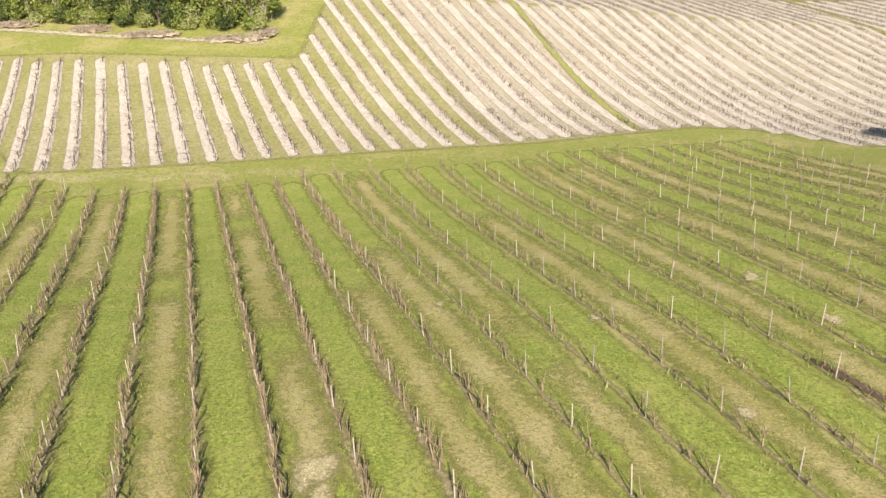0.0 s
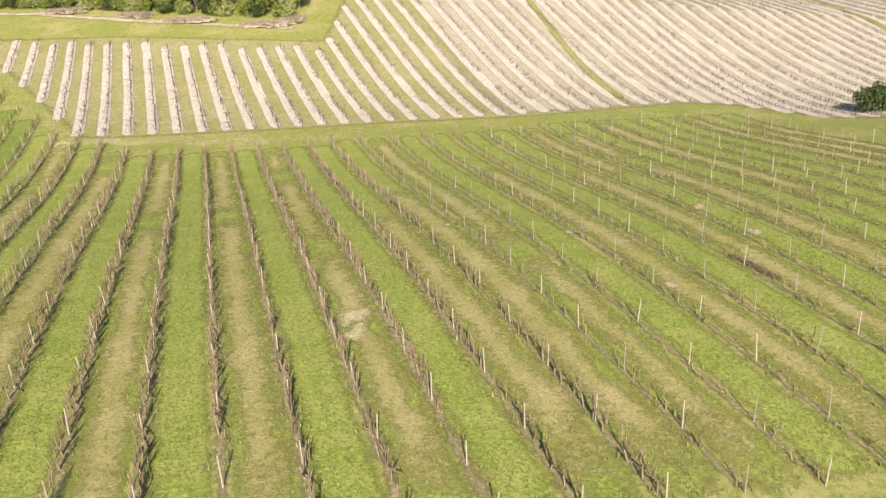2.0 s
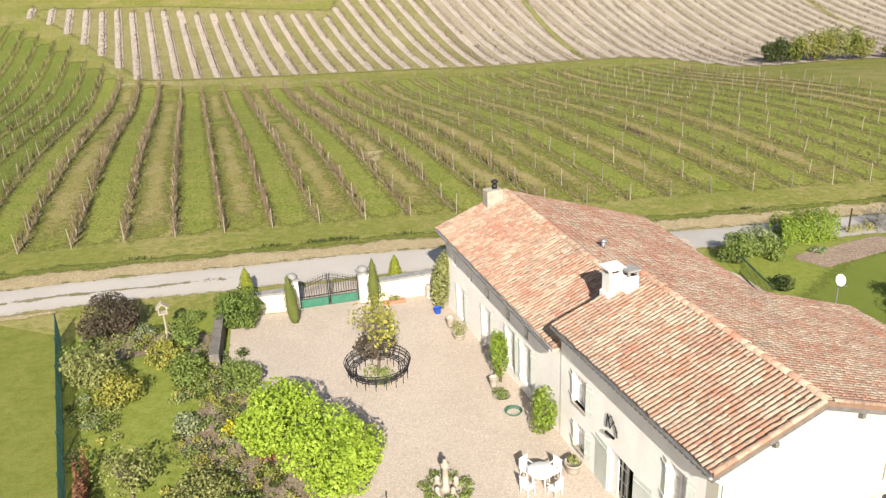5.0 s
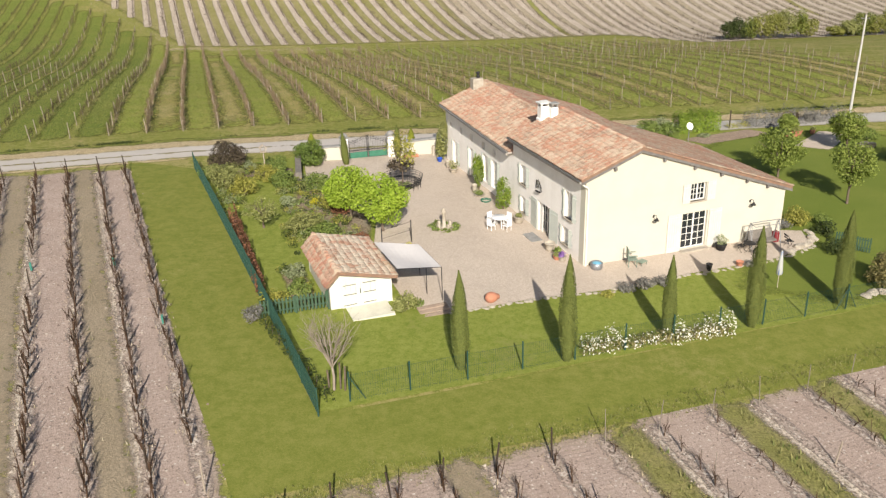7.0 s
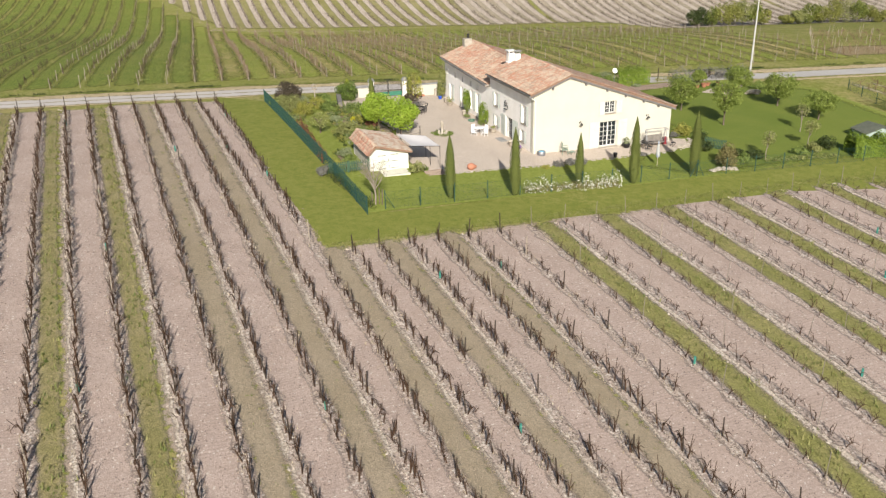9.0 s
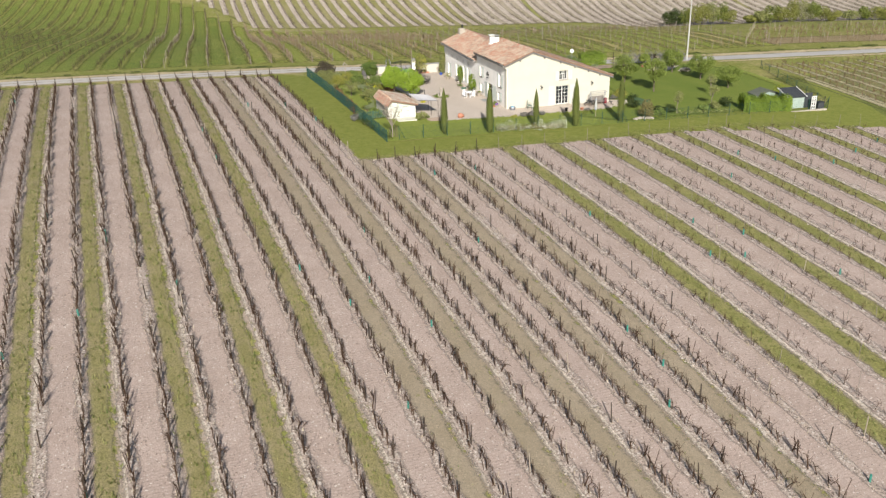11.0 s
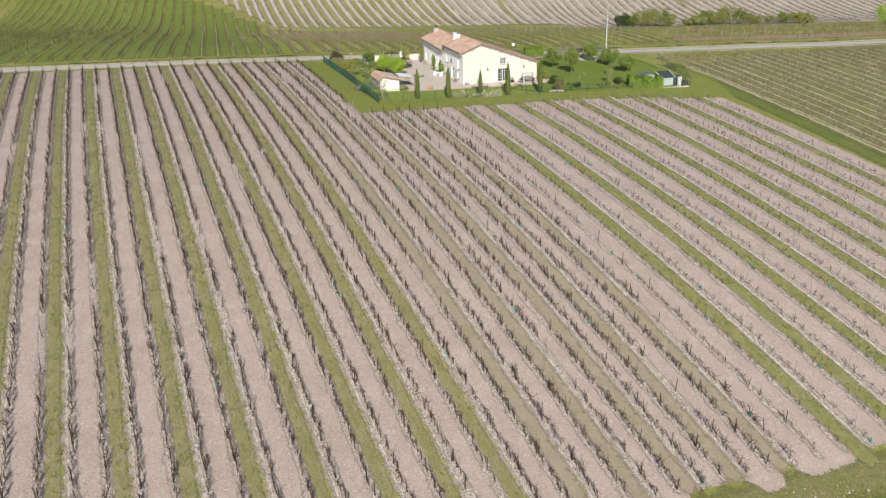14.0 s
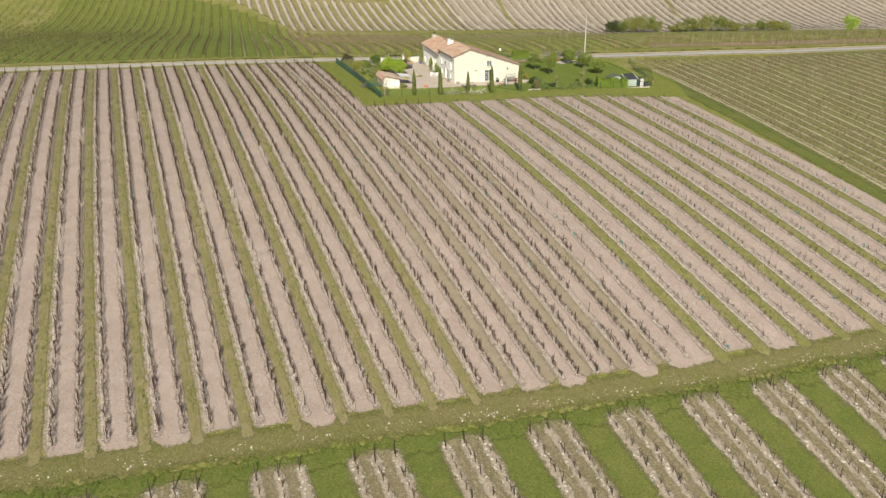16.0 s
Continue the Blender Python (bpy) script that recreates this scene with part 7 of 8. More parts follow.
solo("water_butt", lathe([(0.28, 0.0), (0.33, 0.2), (0.34, 0.42), (0.3, 0.44), (0.29, 0.36)], 16), M["zinc"], "grey tub with a blue cover by the house corner", "tub", at_uv(0.55, -0.5))
solo("tub_cover", lathe([(0.27, 0.375), (0.2, 0.42), (0.05, 0.45)], 14), plain("light_blue_plastic", (0.16, 0.42, 0.58), None, 4.0, 0.4), "light blue cover in the tub", "cover", at_uv(0.55, -0.5))
_h = [[(0.28 * math.cos(a) * (1 + 0.1 * k), 0.28 * math.sin(a) * (1 + 0.1 * k), 0.03 + 0.04 * k, 0.02) for a in np.linspace(0, 6.2, 20)] for k in range(3)]
_V, _F = tubes(_h, 5)
solo("garden_hose", mesh_np("garden_hose", _V, _F, M["green_iron"]), None, "coiled green garden hose on the gravel", "hose", at_uv(-1.0, 10.8, 0, 0.08))
_b = lathe([(0.1, 0), (0.3, 0.15), (0.36, 0.4), (0.28, 0.7), (0.14, 0.85), (0.18, 0.95), (0.15, 0.95), (0.11, 0.85)], 16)
solo("clay_jar", _b, M["terracotta"], "large clay jar lying on its side on the terrace edge", "jar", at_uv(-6.7, -2.35, 15, 0.36) @ Matrix.Rotation(radians(100), 4, "Y") @ Matrix.Scale(0.8, 4))
solo("door_mat", boxes((-0.35, 0.35, -0.65, 0.65, 0.0, 0.03), bevel=0.005), M["coping"], "grey-brown mat before the front door", "mat", at_uv(-0.85, 4.4, 0, 0.09))


def swing_seat():
    t = thing("swing_seat", "grey garden swing seat with a bare metal frame", "swing seat", at_uv(11.1, -0.95, -4))
    for x in (-0.95, 0.95):
        part("leg", rods([((x, -0.45, 0), (x, 0, 1.65), 0.025), ((x, 0.45, 0), (x, 0, 1.65), 0.025), ((x, -0.45, 0.03), (x, 0.45, 0.03), 0.025)], 6), M["zinc"], t)
    part("top_bar", rods([((-0.95, 0, 1.65), (0.95, 0, 1.65), 0.025), ((-0.95, -0.5, 1.6), (0.95, -0.5, 1.6), 0.02), ((-0.95, -0.5, 1.6), (-0.95, 0, 1.65), 0.02), ((0.95, -0.5, 1.6), (0.95, 0, 1.65), 0.02)], 6), M["zinc"], t)
    part("cushion", boxes((-0.8, 0.8, -0.28, 0.22, 0.42, 0.52), bevel=0.03), M["old_stone"], t, "grey-brown seat cushion")
    bm = bmesh.new()
    box(bm, -0.8, 0.8, 0, 0.08, 0, 0.55, 0.03, Matrix.Translation((0, 0.2, 0.5)) @ Matrix.Rotation(radians(-12), 4, "X"))
    part("back_cushion", bm, M["old_stone"], t, "grey back cushion")
    for x in (-0.82, 0.82):
        for y in (-0.2, 0.2):
            part("hanger", rods([((x, y, 0.5), (x, 0, 1.63), 0.012)], 5), M["zinc"], t)


swing_seat()
for _k, (_u, _v, _a) in enumerate(((9.55, -1.1, 200), (10.0, -1.9, 300), (12.6, -1.4, 80))):
    t_ = thing("folding_chair", "thin dark folding garden chair on the terrace", "chair", at_uv(_u, _v, _a), "terrace folding chairs")
    part("seat", boxes(*[(-0.2, 0.2, -0.19 + i * 0.08, -0.19 + i * 0.08 + 0.05, 0.43, 0.45) for i in range(5)]), M["iron"], t_)
    part("backrest", boxes((-0.2, 0.2, 0.2, 0.22, 0.62, 0.68), (-0.2, 0.2, 0.2, 0.22, 0.76, 0.84)), M["iron"], t_)
    for _x in (-0.19, 0.19):
        part("leg", rods([((_x, -0.22, 0), (_x, 0.21, 0.86), 0.013), ((_x, 0.22, 0), (_x, -0.2, 0.44), 0.013)], 5), M["iron"], t_)
_t = thing("folding_table", "thin dark iron garden table on the terrace", "table", at_uv(9.75, -1.5))
part("tabletop", lathe([(0.32, 0.69), (0.33, 0.71), (0.32, 0.72)], 16), M["iron"], _t)
part("leg", rods([((0.2, 0.2, 0), (-0.15, -0.15, 0.69), 0.014), ((-0.2, 0.2, 0), (0.15, -0.15, 0.69), 0.014), ((0, -0.28, 0), (0, 0.1, 0.69), 0.014)], 5), M["iron"], _t)
solo("red_box", boxes((-0.18, 0.18, -0.15, 0.15, 0, 0.7), bevel=0.02), M["red_plastic"], "dark red box beside the swing seat", "box", at_uv(12.35, -0.55))
_t = thing("parasol", "closed white and blue striped parasol on a lawn pole", "parasol", at_xy(17.3, -18.1))
part("pole", rods([((0, 0, -0.1), (0, 0, 2.1), 0.02)], 6), M["wood_pale"], _t)
part("canopy", lathe([(0.05, 0.75), (0.16, 0.85), (0.15, 1.2), (0.10, 1.7), (0.03, 2.15)], 10), M["parasol"], _t, "folded grey-white canopy")
for _k in range(3):
    _a = _k * 2.1
    _b = rods([((0.155 * math.cos(_a), 0.155 * math.sin(_a), 0.85), (0.04 * math.cos(_a), 0.04 * math.sin(_a), 2.1), 0.025, 0.012)], 5)
    part("stripe", _b, plain("blue_canvas", (0.12, 0.2, 0.42), None, 5.0, 0.8) if _k == 0 else bpy.data.materials["blue_canvas"], _t, "blue stripe")


def bird_table():
    t = thing("bird_table", "weathered wooden bird table on a tripod", "bird table", at_uv(-13.2, 21.9))
    part("pole", rods([((0, 0, 0), (0, 0, 1.45), 0.04)], 6), M["wood_pale"], t)
    for a in (0.3, 2.4, 4.5):
        part("foot", rods([((0.45 * math.cos(a), 0.45 * math.sin(a), 0), (0, 0, 0.5), 0.028)], 5), M["wood_pale"], t)
    part("tray", boxes((-0.22, 0.22, -0.18, 0.18, 1.43, 1.48)), M["wood_pale"], t)
    for x in (-0.17, 0.17):
        part("upright", boxes((x - 0.02, x + 0.02, -0.12, 0.12, 1.48, 1.75)), M["wood_pale"], t)
    part("roof", prism([(-0.28, 1.72), (0, 1.98), (0.28, 1.72), (0.26, 1.69), (0, 1.93), (-0.26, 1.69)], -0.2, 0.2), M["wood_pale"], t)


bird_table()
solo("planter_trough", boxes((-0.55, 0.55, -0.16, 0.16, 0, 0.24), bevel=0.02), M["terracotta"], "long clay trough of plants against the courtyard wall", "planter", at_uv(-2.35, 21.75, -5))
bush(at_uv(-2.35, 21.75, 0, 0.22), 0.42, 0.25, M["l_olive"], "green plants in the long clay trough", 95, 0.08, 260, "plants", "trough_plants", 0.4)
solo("stone_bollard", lathe([(0.2, 0), (0.17, 0.1), (0.14, 0.6), (0.17, 0.66), (0.12, 0.8)], 12), M["stone"], "pale stone bollard by the house corner", "bollard", at_uv(-0.55, 21.7))

# ---- courtyard and garden planting ----
for _i, (_x, _y, _h, _r) in enumerate(((0.95, -26.9, 4.6, 0.33), (5.55, -25.9, 5.0, 0.35), (10.4, -23.6, 4.1, 0.28), (14.65, -22.3, 5.1, 0.37), (19.8, -19.7, 5.0, 0.38))):
    cypress(at_xy(_x, _y), _h, _r, M["l_cypress"], "tall narrow dark green cypress on the lawn", 100 + _i, "cypress row")
cypress(at_uv(-7.4, 21.5), 2.5, 0.3, M["l_cypress"], "slim leaning cypress beside the gate pillar", 106, "gate cypresses", -0.06, 1300)
cypress(at_uv(-3.3, 22.0), 2.5, 0.3, M["l_cypress"], "slim cypress beside the gate pillar", 107, "gate cypresses", 0.0, 1300)
cypress(at_uv(-9.05, 25.2), 1.6, 0.29, M["l_goldcypress"], "small golden-green conifer outside the wall", 108, "golden conifers", 0.0, 1100, 0.1)
cypress(at_uv(-1.55, 24.0), 1.6, 0.29, M["l_goldcypress"], "small golden-green conifer outside the wall", 109, "golden conifers", 0.0, 1100, 0.1)
# the two fresh green clipped trees
tree(at_uv(-9.95, 10.7), 0.75, 1.65, 2.95, M["l_lime"], "bright lime-green rounded tree over the courtyard", 110, 0.13, 9500, 0.09, 0.42, "trunk", 0.95, 14)
tree(at_uv(-8.75, 8.1), 0.75, 1.8, 2.9, M["l_lime"], "bright lime-green rounded tree over the courtyard", 111, 0.13, 9500, 0.09, 0.42, "trunk", 0.95, 14)
bush(at_uv(-0.35, 20.3), 0.62, 3.1, M["l_olive"], "climber of yellow-green leaves on the front wall", 112, 0.13, 2200, "climber", "climber", 0.8)
bush(at_uv(-0.55, 13.0), 0.45, 2.7, M["l_hedge"], "tall clipped green bush against the front wall", 113, 0.12, 1300, "shrub", "wall_bush")
bush(at_uv(-0.55, 9.1), 0.58, 2.5, M["l_hedge"], "tall rounded green bush against the front wall", 114, 0.12, 1500, "shrub", "wall_bush")
GARDEN = [
    (-10.0, 22.0, 1.45, 2.0, "l_hedge_dark", "large rounded green shrub by the gate"), (-15.6, 23.5, 1.55, 2.2, "l_purple", "dark purple-brown bushy shrub by the lane"),
    (-16.3, 18.6, 1.35, 1.9, "l_olive", "tall loose olive-green shrub by the fence"), (-15.3, 17.0, 1.0, 1.4, "l_yellowgreen", "yellow-green shrub in the garden"),
    (-13.6, 19.6, 1.0, 1.2, "l_yellowgreen", "yellow-green shrub in the border"), (-12.6, 17.9, 1.1, 1.2, "l_mid", "mid-green shrub in the border"),
    (-10.6, 16.6, 1.1, 1.2, "l_mid", "green shrub in the border"), (-12.5, 20.7, 0.85, 1.2, "l_mid", "leafy shrub behind the stone wall"),
    (-13.0, 14.2, 0.8, 0.6, "l_silver", "low silvery plants in the border"), (-10.9, 12.9, 0.85, 1.0, "l_yellowgreen", "golden-green shrub in the border"),
    (-11.55, 13.2, 0.4, 0.7, "l_yellow", "bright yellow flowering plant"), (-10.2, 11.6, 0.9, 0.8, "l_rust", "reddish-brown shrub in the border"),
    (-13.1, 9.6, 1.2, 1.1, "l_olive", "pale feathery shrub in the border"), (-12.1, 8.0, 1.1, 1.0, "l_mid", "green shrub in the border"),
    (-10.9, 6.3, 0.9, 0.9, "l_rust", "brownish low shrub behind the shed"), (-14.9, 3.4, 0.8, 0.9, "l_silver", "pale flowering plants beside the shed"),
    (-15.0, 1.4, 0.8, 0.9, "l_mid", "flowering plants beside the shed"), (-16.5, 0.7, 0.8, 1.0, "l_yellowgreen", "green shrub behind the pickets"),
    (-10.6, -1.7, 0.75, 0.9, "l_olive", "green flowering shrub at the shed corner"), (-9.9, -1.5, 0.4, 0.5, "l_mid", "low plants at the shed corner"),
    (-17.7, -0.5, 0.55, 0.9, "l_lavender", "grey bush at the fence"), (-17.0, 21.0, 0.8, 1.2, "l_mid", "leafy shrub at the fence corner"),
    (-14.2, 22.5, 0.6, 0.7, "l_silver", "silvery plants near the bird table"), (-12.2, 23.3, 0.7, 0.8, "l_mid", "green plants by the lane"),
    (-8.2, 5.2, 0.35, 0.4, "l_yellow", "bright yellow plant by the awning"), (0.7, -3.3, 0.6, 0.55, "l_lavender", "grey lavender clump on the terrace edge"),
    (1.7, -3.3, 0.65, 0.6, "l_lavender", "grey lavender clump on the terrace edge"), (2.8, -3.2, 0.6, 0.5, "l_lavender", "grey lavender clump on the terrace edge"),
    (-0.6, -3.5, 0.4, 0.35, "l_yellowgreen", "low yellow-green plants below the terrace"), (15.2, 1.0, 0.9, 1.2, "l_yellowgreen", "yellow-green bush east of the house"),
    (16.0, -0.6, 0.8, 0.9, "l_dark", "dark green bush east of the house"), (16.9, 0.6, 0.7, 0.8, "l_mid", "green bush east of the house"),
    (14.3, 0.9, 0.5, 0.6, "l_lavender", "grey-green bush by the house corner"),
]
for _i, (_u, _v, _r, _h, _m, _l) in enumerate(GARDEN):
    bush(at_uv(_u, _v), _r, _h, M[_m], _l, 200 + _i, 0.12 if _r > 0.7 else 0.09)
tree(at_uv(-15.2, 10.8), 0.6, 1.15, 1.6, M["l_olive"], "small spreading olive-green tree on the lawn", 120, 0.13, 700, 0.06, 0.4, "trunk", 0.5)
hedge([uv(-16.75, 12.5), uv(-16.85, 2.0)], 0.4, 1.0, M["l_rust"], "red-leaved hedge along the green fence", 121, 0.12, 150)
hedge([uv(-17.3, -1.0), uv(-15.9, -8.2)], 0.35, 0.75, M["l_dark"], "thin dark climbers along the green fence", 122, 0.1, 90)
hedge([(6.2, -25.3), (13.6, -22.9)], 0.5, 0.6, M["l_rose"], "rose hedge with reddish stems along the low fence", 125, 0.1, 130)
hedge([(6.2, -25.3), (8.0, -24.75)], 0.6, 0.9, M["petal"], "white flowering roses along the low fence", 124, 0.1, 60, "roses", 0.25)
hedge([(8.0, -24.75), (10.6, -23.9)], 0.55, 0.72, M["petal"], "white flowering roses along the low fence", 127, 0.1, 34, "roses", 0.3)
hedge([(10.6, -23.9), (13.6, -22.9)], 0.65, 0.95, M["petal"], "dense white flowering roses along the low fence", 128, 0.1, 66, "roses", 0.25)


def bare_tree():
    rng = np.random.default_rng(126)
    t = thing("bare_tree", "young leafless tree with pale branches and a stake", "tree", at_xy(-4.2, -28.8))
    L = [[(0, 0, -0.2, 0.07), (0.05, 0, 0.7, 0.06), (0, 0.03, 1.2, 0.06)]]
    for i in range(9):
        a, e = i * 0.7 + rng.uniform(-0.3, 0.3), rng.uniform(0.5, 1.0)
        b = (0.4 * e * math.cos(a), 0.4 * e * math.sin(a), 1.2 + rng.uniform(0.45, 0.8))
        L.append([(0, 0, 1.12, 0.038), (*b, 0.024), (b[0] * 2.5, b[1] * 2.5, b[2] + rng.uniform(0.6, 1.3), 0.008)])
        for _ in range(5):
            a2 = a + rng.normal(0, 0.8)
            e2 = (b[0] + 0.5 * math.cos(a2), b[1] + 0.5 * math.sin(a2), b[2] + rng.uniform(0.3, 1.1))
            L.append([(*b, 0.014), (*e2, 0.007)])
            for _k in range(4):
                L.append([(*e2, 0.006), (e2[0] + rng.normal(0, 0.28), e2[1] + rng.normal(0, 0.28), e2[2] + rng.uniform(0.15, 0.7), 0.004)])
    V, F = tubes(L, 5)
    part("crown_branch", mesh_np("crown_branch", V, F, M["grey_trunk"]), None, t)
    for x, y, h in ((0.26, 0.1, 1.25), (0.45, 0.0, 1.15), (-0.2, 0.15, 0.9)):
        part("stake", rods([((x, y, -0.2), (x * 1.15, y, h), 0.04)], 6), M["trunk"], t)


bare_tree()

# ---- east garden ----
# overlay whose darker green includes some lens falloff
sheet("dimmed_lawn", [(14.6, -18.6), (20.2, -20.1), (33, -14.6), (44.2, -11.2), (45.0, -5), (39.6, 9.6), (31, 12.4), (22, 9.6), (17, 4), (20.5, -6)], M["dimmed_lawn"], 0.058, 1.0, "structure", "deeper green mown lawn of the east garden, partly darkened for lens falloff", "lawn", 2.5)
_t = thing("slatted_gate", "low dark green slatted fence panel on the lawn", "fence", Matrix.Translation((22.5, -12.4, land1(22.5, -12.4))) @ Matrix.Rotation(math.atan2(-1.15, 1.55), 4, "Z"))
for _i in range(14):
    part("slat", boxes((_i * 0.14, _i * 0.14 + 0.085, -0.012, 0.012, 0.04, 0.92 + 0.05 * math.sin(_i * 0.5)), bevel=0.006), M["picket"], _t)
for _z in (0.22, 0.7):
    part("rail", boxes((0, 1.92, 0.014, 0.05, _z, _z + 0.06)), M["picket"], _t)
for _i, (_x, _y, _th, _r, _ch, _m) in enumerate(((23.2, -0.6, 1.1, 1.7, 3.4, "l_mid"), (26.0, -5.6, 2.2, 1.3, 3.3, "l_spring"), (30.6, 5.9, 1.1, 1.4, 3.0, "l_spring"), (33.5, 1.9, 1.2, 1.6, 3.2, "l_mid"), (35.8, -2.8, 1.3, 1.6, 2.4, "l_olive"),
                                                   (27.6, 10.4, 0.8, 0.8, 1.4, "l_mid"))):
    tree(at_xy(_x, _y), _th * 0.6, _r * 1.3, _ch * 1.02, M["l_spring"], "garden fruit tree in spring leaf on the lawn", 130 + _i, 0.15, 4600, 0.07, 0.27, "trunk", 0.4, 34, "orchard trees")
for _i, (_x, _y) in enumerate(((26.8, -15.5), (31.6, -11.8), (32.6, -7.0))):
    tree(at_xy(_x, _y), 1.3, 0.8, 1.5, M["l_olive"], "thin sapling in first leaf on the lawn", 140 + _i, 0.13, 520, 0.035, 0.45, "grey_trunk", 0.4, 10, "saplings")
for _i, (_x, _y, _r, _h, _m, _l) in enumerate(((22.95, -17.6, 1.15, 1.9, "l_rose", "rounded brownish-green shrub behind the wire fence"), (22.2, -13.6, 0.8, 1.0, "l_dark", "dark green shrub on the lawn"), (24.6, -16.7, 0.8, 1.0, "l_mid", "green shrub near the low fence"), (26.0, -15.0, 0.9, 0.75, "l_dark", "low dark shrub near the low fence"), (25.0, -14.6, 0.7, 0.6, "l_dark", "low dark shrub near the low fence"),
                                                 (30.2, -13.6, 0.8, 0.8, "l_mid", "green shrub near the low fence"), (31.6, -12.9, 0.8, 0.9, "l_olive", "olive shrub near the low fence"), (33.3, -11.9, 0.9, 1.4, "l_dark", "dark twiggy shrub by the hut"),
                                                 (29.4, 14.6, 0.8, 1.1, "l_purple", "dark brown bush by the lane"), (31.2, 14.9, 0.8, 1.0, "l_lavender", "grey bush by the lane"), (15.6, 7.9, 1.15, 2.0, "l_mid", "leafy green shrub by the lane"),
                                                 (17.0, 9.2, 1.1, 1.7, "l_silver", "pale blossoming shrub by the lane"), (17.6, 8.6, 1.0, 1.6, "l_mid", "green shrub by the railing"), (17.0, 4.6, 0.7, 0.8, "l_dark", "dark plants behind the railing"), (33.6, 9.0, 0.9, 1.0, "l_mid", "green shrub near the pole"), (20.6, 9.4, 0.5, 0.4, "l_silver", "low pale ground plants by the hedge"))):
    bush(at_xy(_x, _y), _r, _h, M[_m], _l, 150 + _i, 0.13)
hedge([(18.6, 10.9), (22.3, 12.0)], 1.4, 1.75, M["l_hedge"], "clipped bright green laurel hedge by the lane", 160, 0.13, 360, "hedge", 0.05)
hedge([(23.2, 12.4), (25.4, 13.1)], 0.5, 0.5, M["l_yellowgreen"], "low yellow-green border by the lane", 161, 0.1, 120)
hedge([(25.0, 13.0), (29.4, 14.2)], 1.2, 1.25, M["l_lavender"], "grey lavender hedge by the lane", 162, 0.1, 180, "hedge", 0.2)
hedge([(29.8, 14.3), (34.5, 15.4)], 1.2, 1.2, M["l_lavender"], "grey lavender hedge by the lane", 163, 0.1, 180, "hedge", 0.2)
hedge([(26.5, -15.9), (33.4, -13.8)], 0.5, 0.4, M["l_olive"], "low straggling plants along the wire fence", 165, 0.1, 110)
hedge([(34.5, -13.3), (40.3, -12.2)], 1.6, 1.6, M["l_hedge"], "clipped bright green hedge by the garden hut", 164, 0.15, 620, "hedge", 0.1)
for _i, (_x, _y, _s) in enumerate(((28.0, 9.6, 0.3), (28.6, 10.3, 0.25), (27.2, 9.2, 0.2), (29.8, 10.6, 0.22))):
    pot(at_xy(_x, _y), _s, _s * 1.7, M["terracotta"], "clay pot on the sandy bed", M["l_olive"], 170 + _i, 0.3)


def low_hut():
    """A low gabled hut, mostly behind the hedge."""
    w, d, h = 3.0, 2.0, 0.9
    t = thing("garden_hut", "low pale green hut with a faded grey-green roof", "hut", at_xy(38.8, -9.5, 12))
    out = [(-w / 2, 0), (-w / 2, h), (0, h + 0.45), (w / 2, h), (w / 2, 0)]
    part("front_wall", prism(out, 0, 0.06), M["hut"], t)
    part("back_wall", prism(out, d - 0.06, d), M["hut"], t)
    for x in (-w / 2, w / 2 - 0.06):
        part("side_wall", boxes((x, x + 0.06, 0.061, d - 0.061, -0.2, h)), M["hut"], t)
    for s in (-1, 1):
        part("roof_slope", prism([(0, h + 0.5), (s * (w / 2 + 0.15), h - 0.02), (s * (w / 2 + 0.15), h + 0.05), (0, h + 0.57)], -0.15, d + 0.15), M["faded_roof"], t)


def lean_to_hut():
    """A boarded hut under one dark sheet sloping to the front, edged in white."""
    w, d, h0, h1 = 2.1, 1.9, 1.4, 1.95
    t = thing("garden_hut", "pale green boarded hut under a white-edged dark sheet roof", "hut", at_xy(41.3, -11.7, 15))
    for i in range(11):
        x = -w / 2 + i * w / 11
        part("board", boxes((x, x + w / 11 - 0.008, 0.0, 0.03, -0.2, h0)), M["hut"], t)
    part("back_wall", boxes((-w / 2, w / 2, d - 0.05, d, -0.2, h1)), M["hut"], t)
    for x in (-w / 2, w / 2 - 0.05):
        bm = boxes((x, x + 0.05, 0.031, d - 0.051, -0.2, h0))
        for v in bm.verts:
            if v.co.z > 0:
                v.co.z = h0 + (h1 - h0) * v.co.y / d
        part("side_wall", bm, M["hut"], t)
    sl = (h1 - h0) / d
    roof = part("roof", prism([(-0.2, h0 + 0.01 - 0.2 * sl), (d + 0.2, h1 + 0.01 + 0.2 * sl), (d + 0.2, h1 + 0.06 + 0.2 * sl), (-0.2, h0 + 0.06 - 0.2 * sl)], -w / 2 - 0.12, w / 2 + 0.12), M["dark_roof"], t)
    roof.matrix_basis = Matrix.Rotation(math.pi / 2, 4, "Z") @ Matrix.Diagonal((1, -1, 1, 1))
    for x in (-w / 2 - 0.19, w / 2 + 0.122):
        bm = boxes((x, x + 0.07, -0.22, d + 0.22, 0, 0.1))
        for v in bm.verts:
            v.co.z += h0 + sl * v.co.y
        part("edge_trim", bm, M["white_paint"], t, "white roof edging")
    part("door", boxes((-0.4, 0.4, -0.03, -0.002, 0.02, h0 - 0.1), bevel=0.008), M["hut"], t)


low_hut()
lean_to_hut()
_t = thing("pierced_panel", "white panel with dark square openings propped by the hut", "panel", at_xy(43.25, -11.9, 12))
part("stile", boxes((-0.3, -0.22, -0.03, 0.03, 0.0, 1.6)), M["white_paint"], _t)
part("stile", boxes((0.22, 0.3, -0.03, 0.03, 0.0, 1.6)), M["white_paint"], _t)
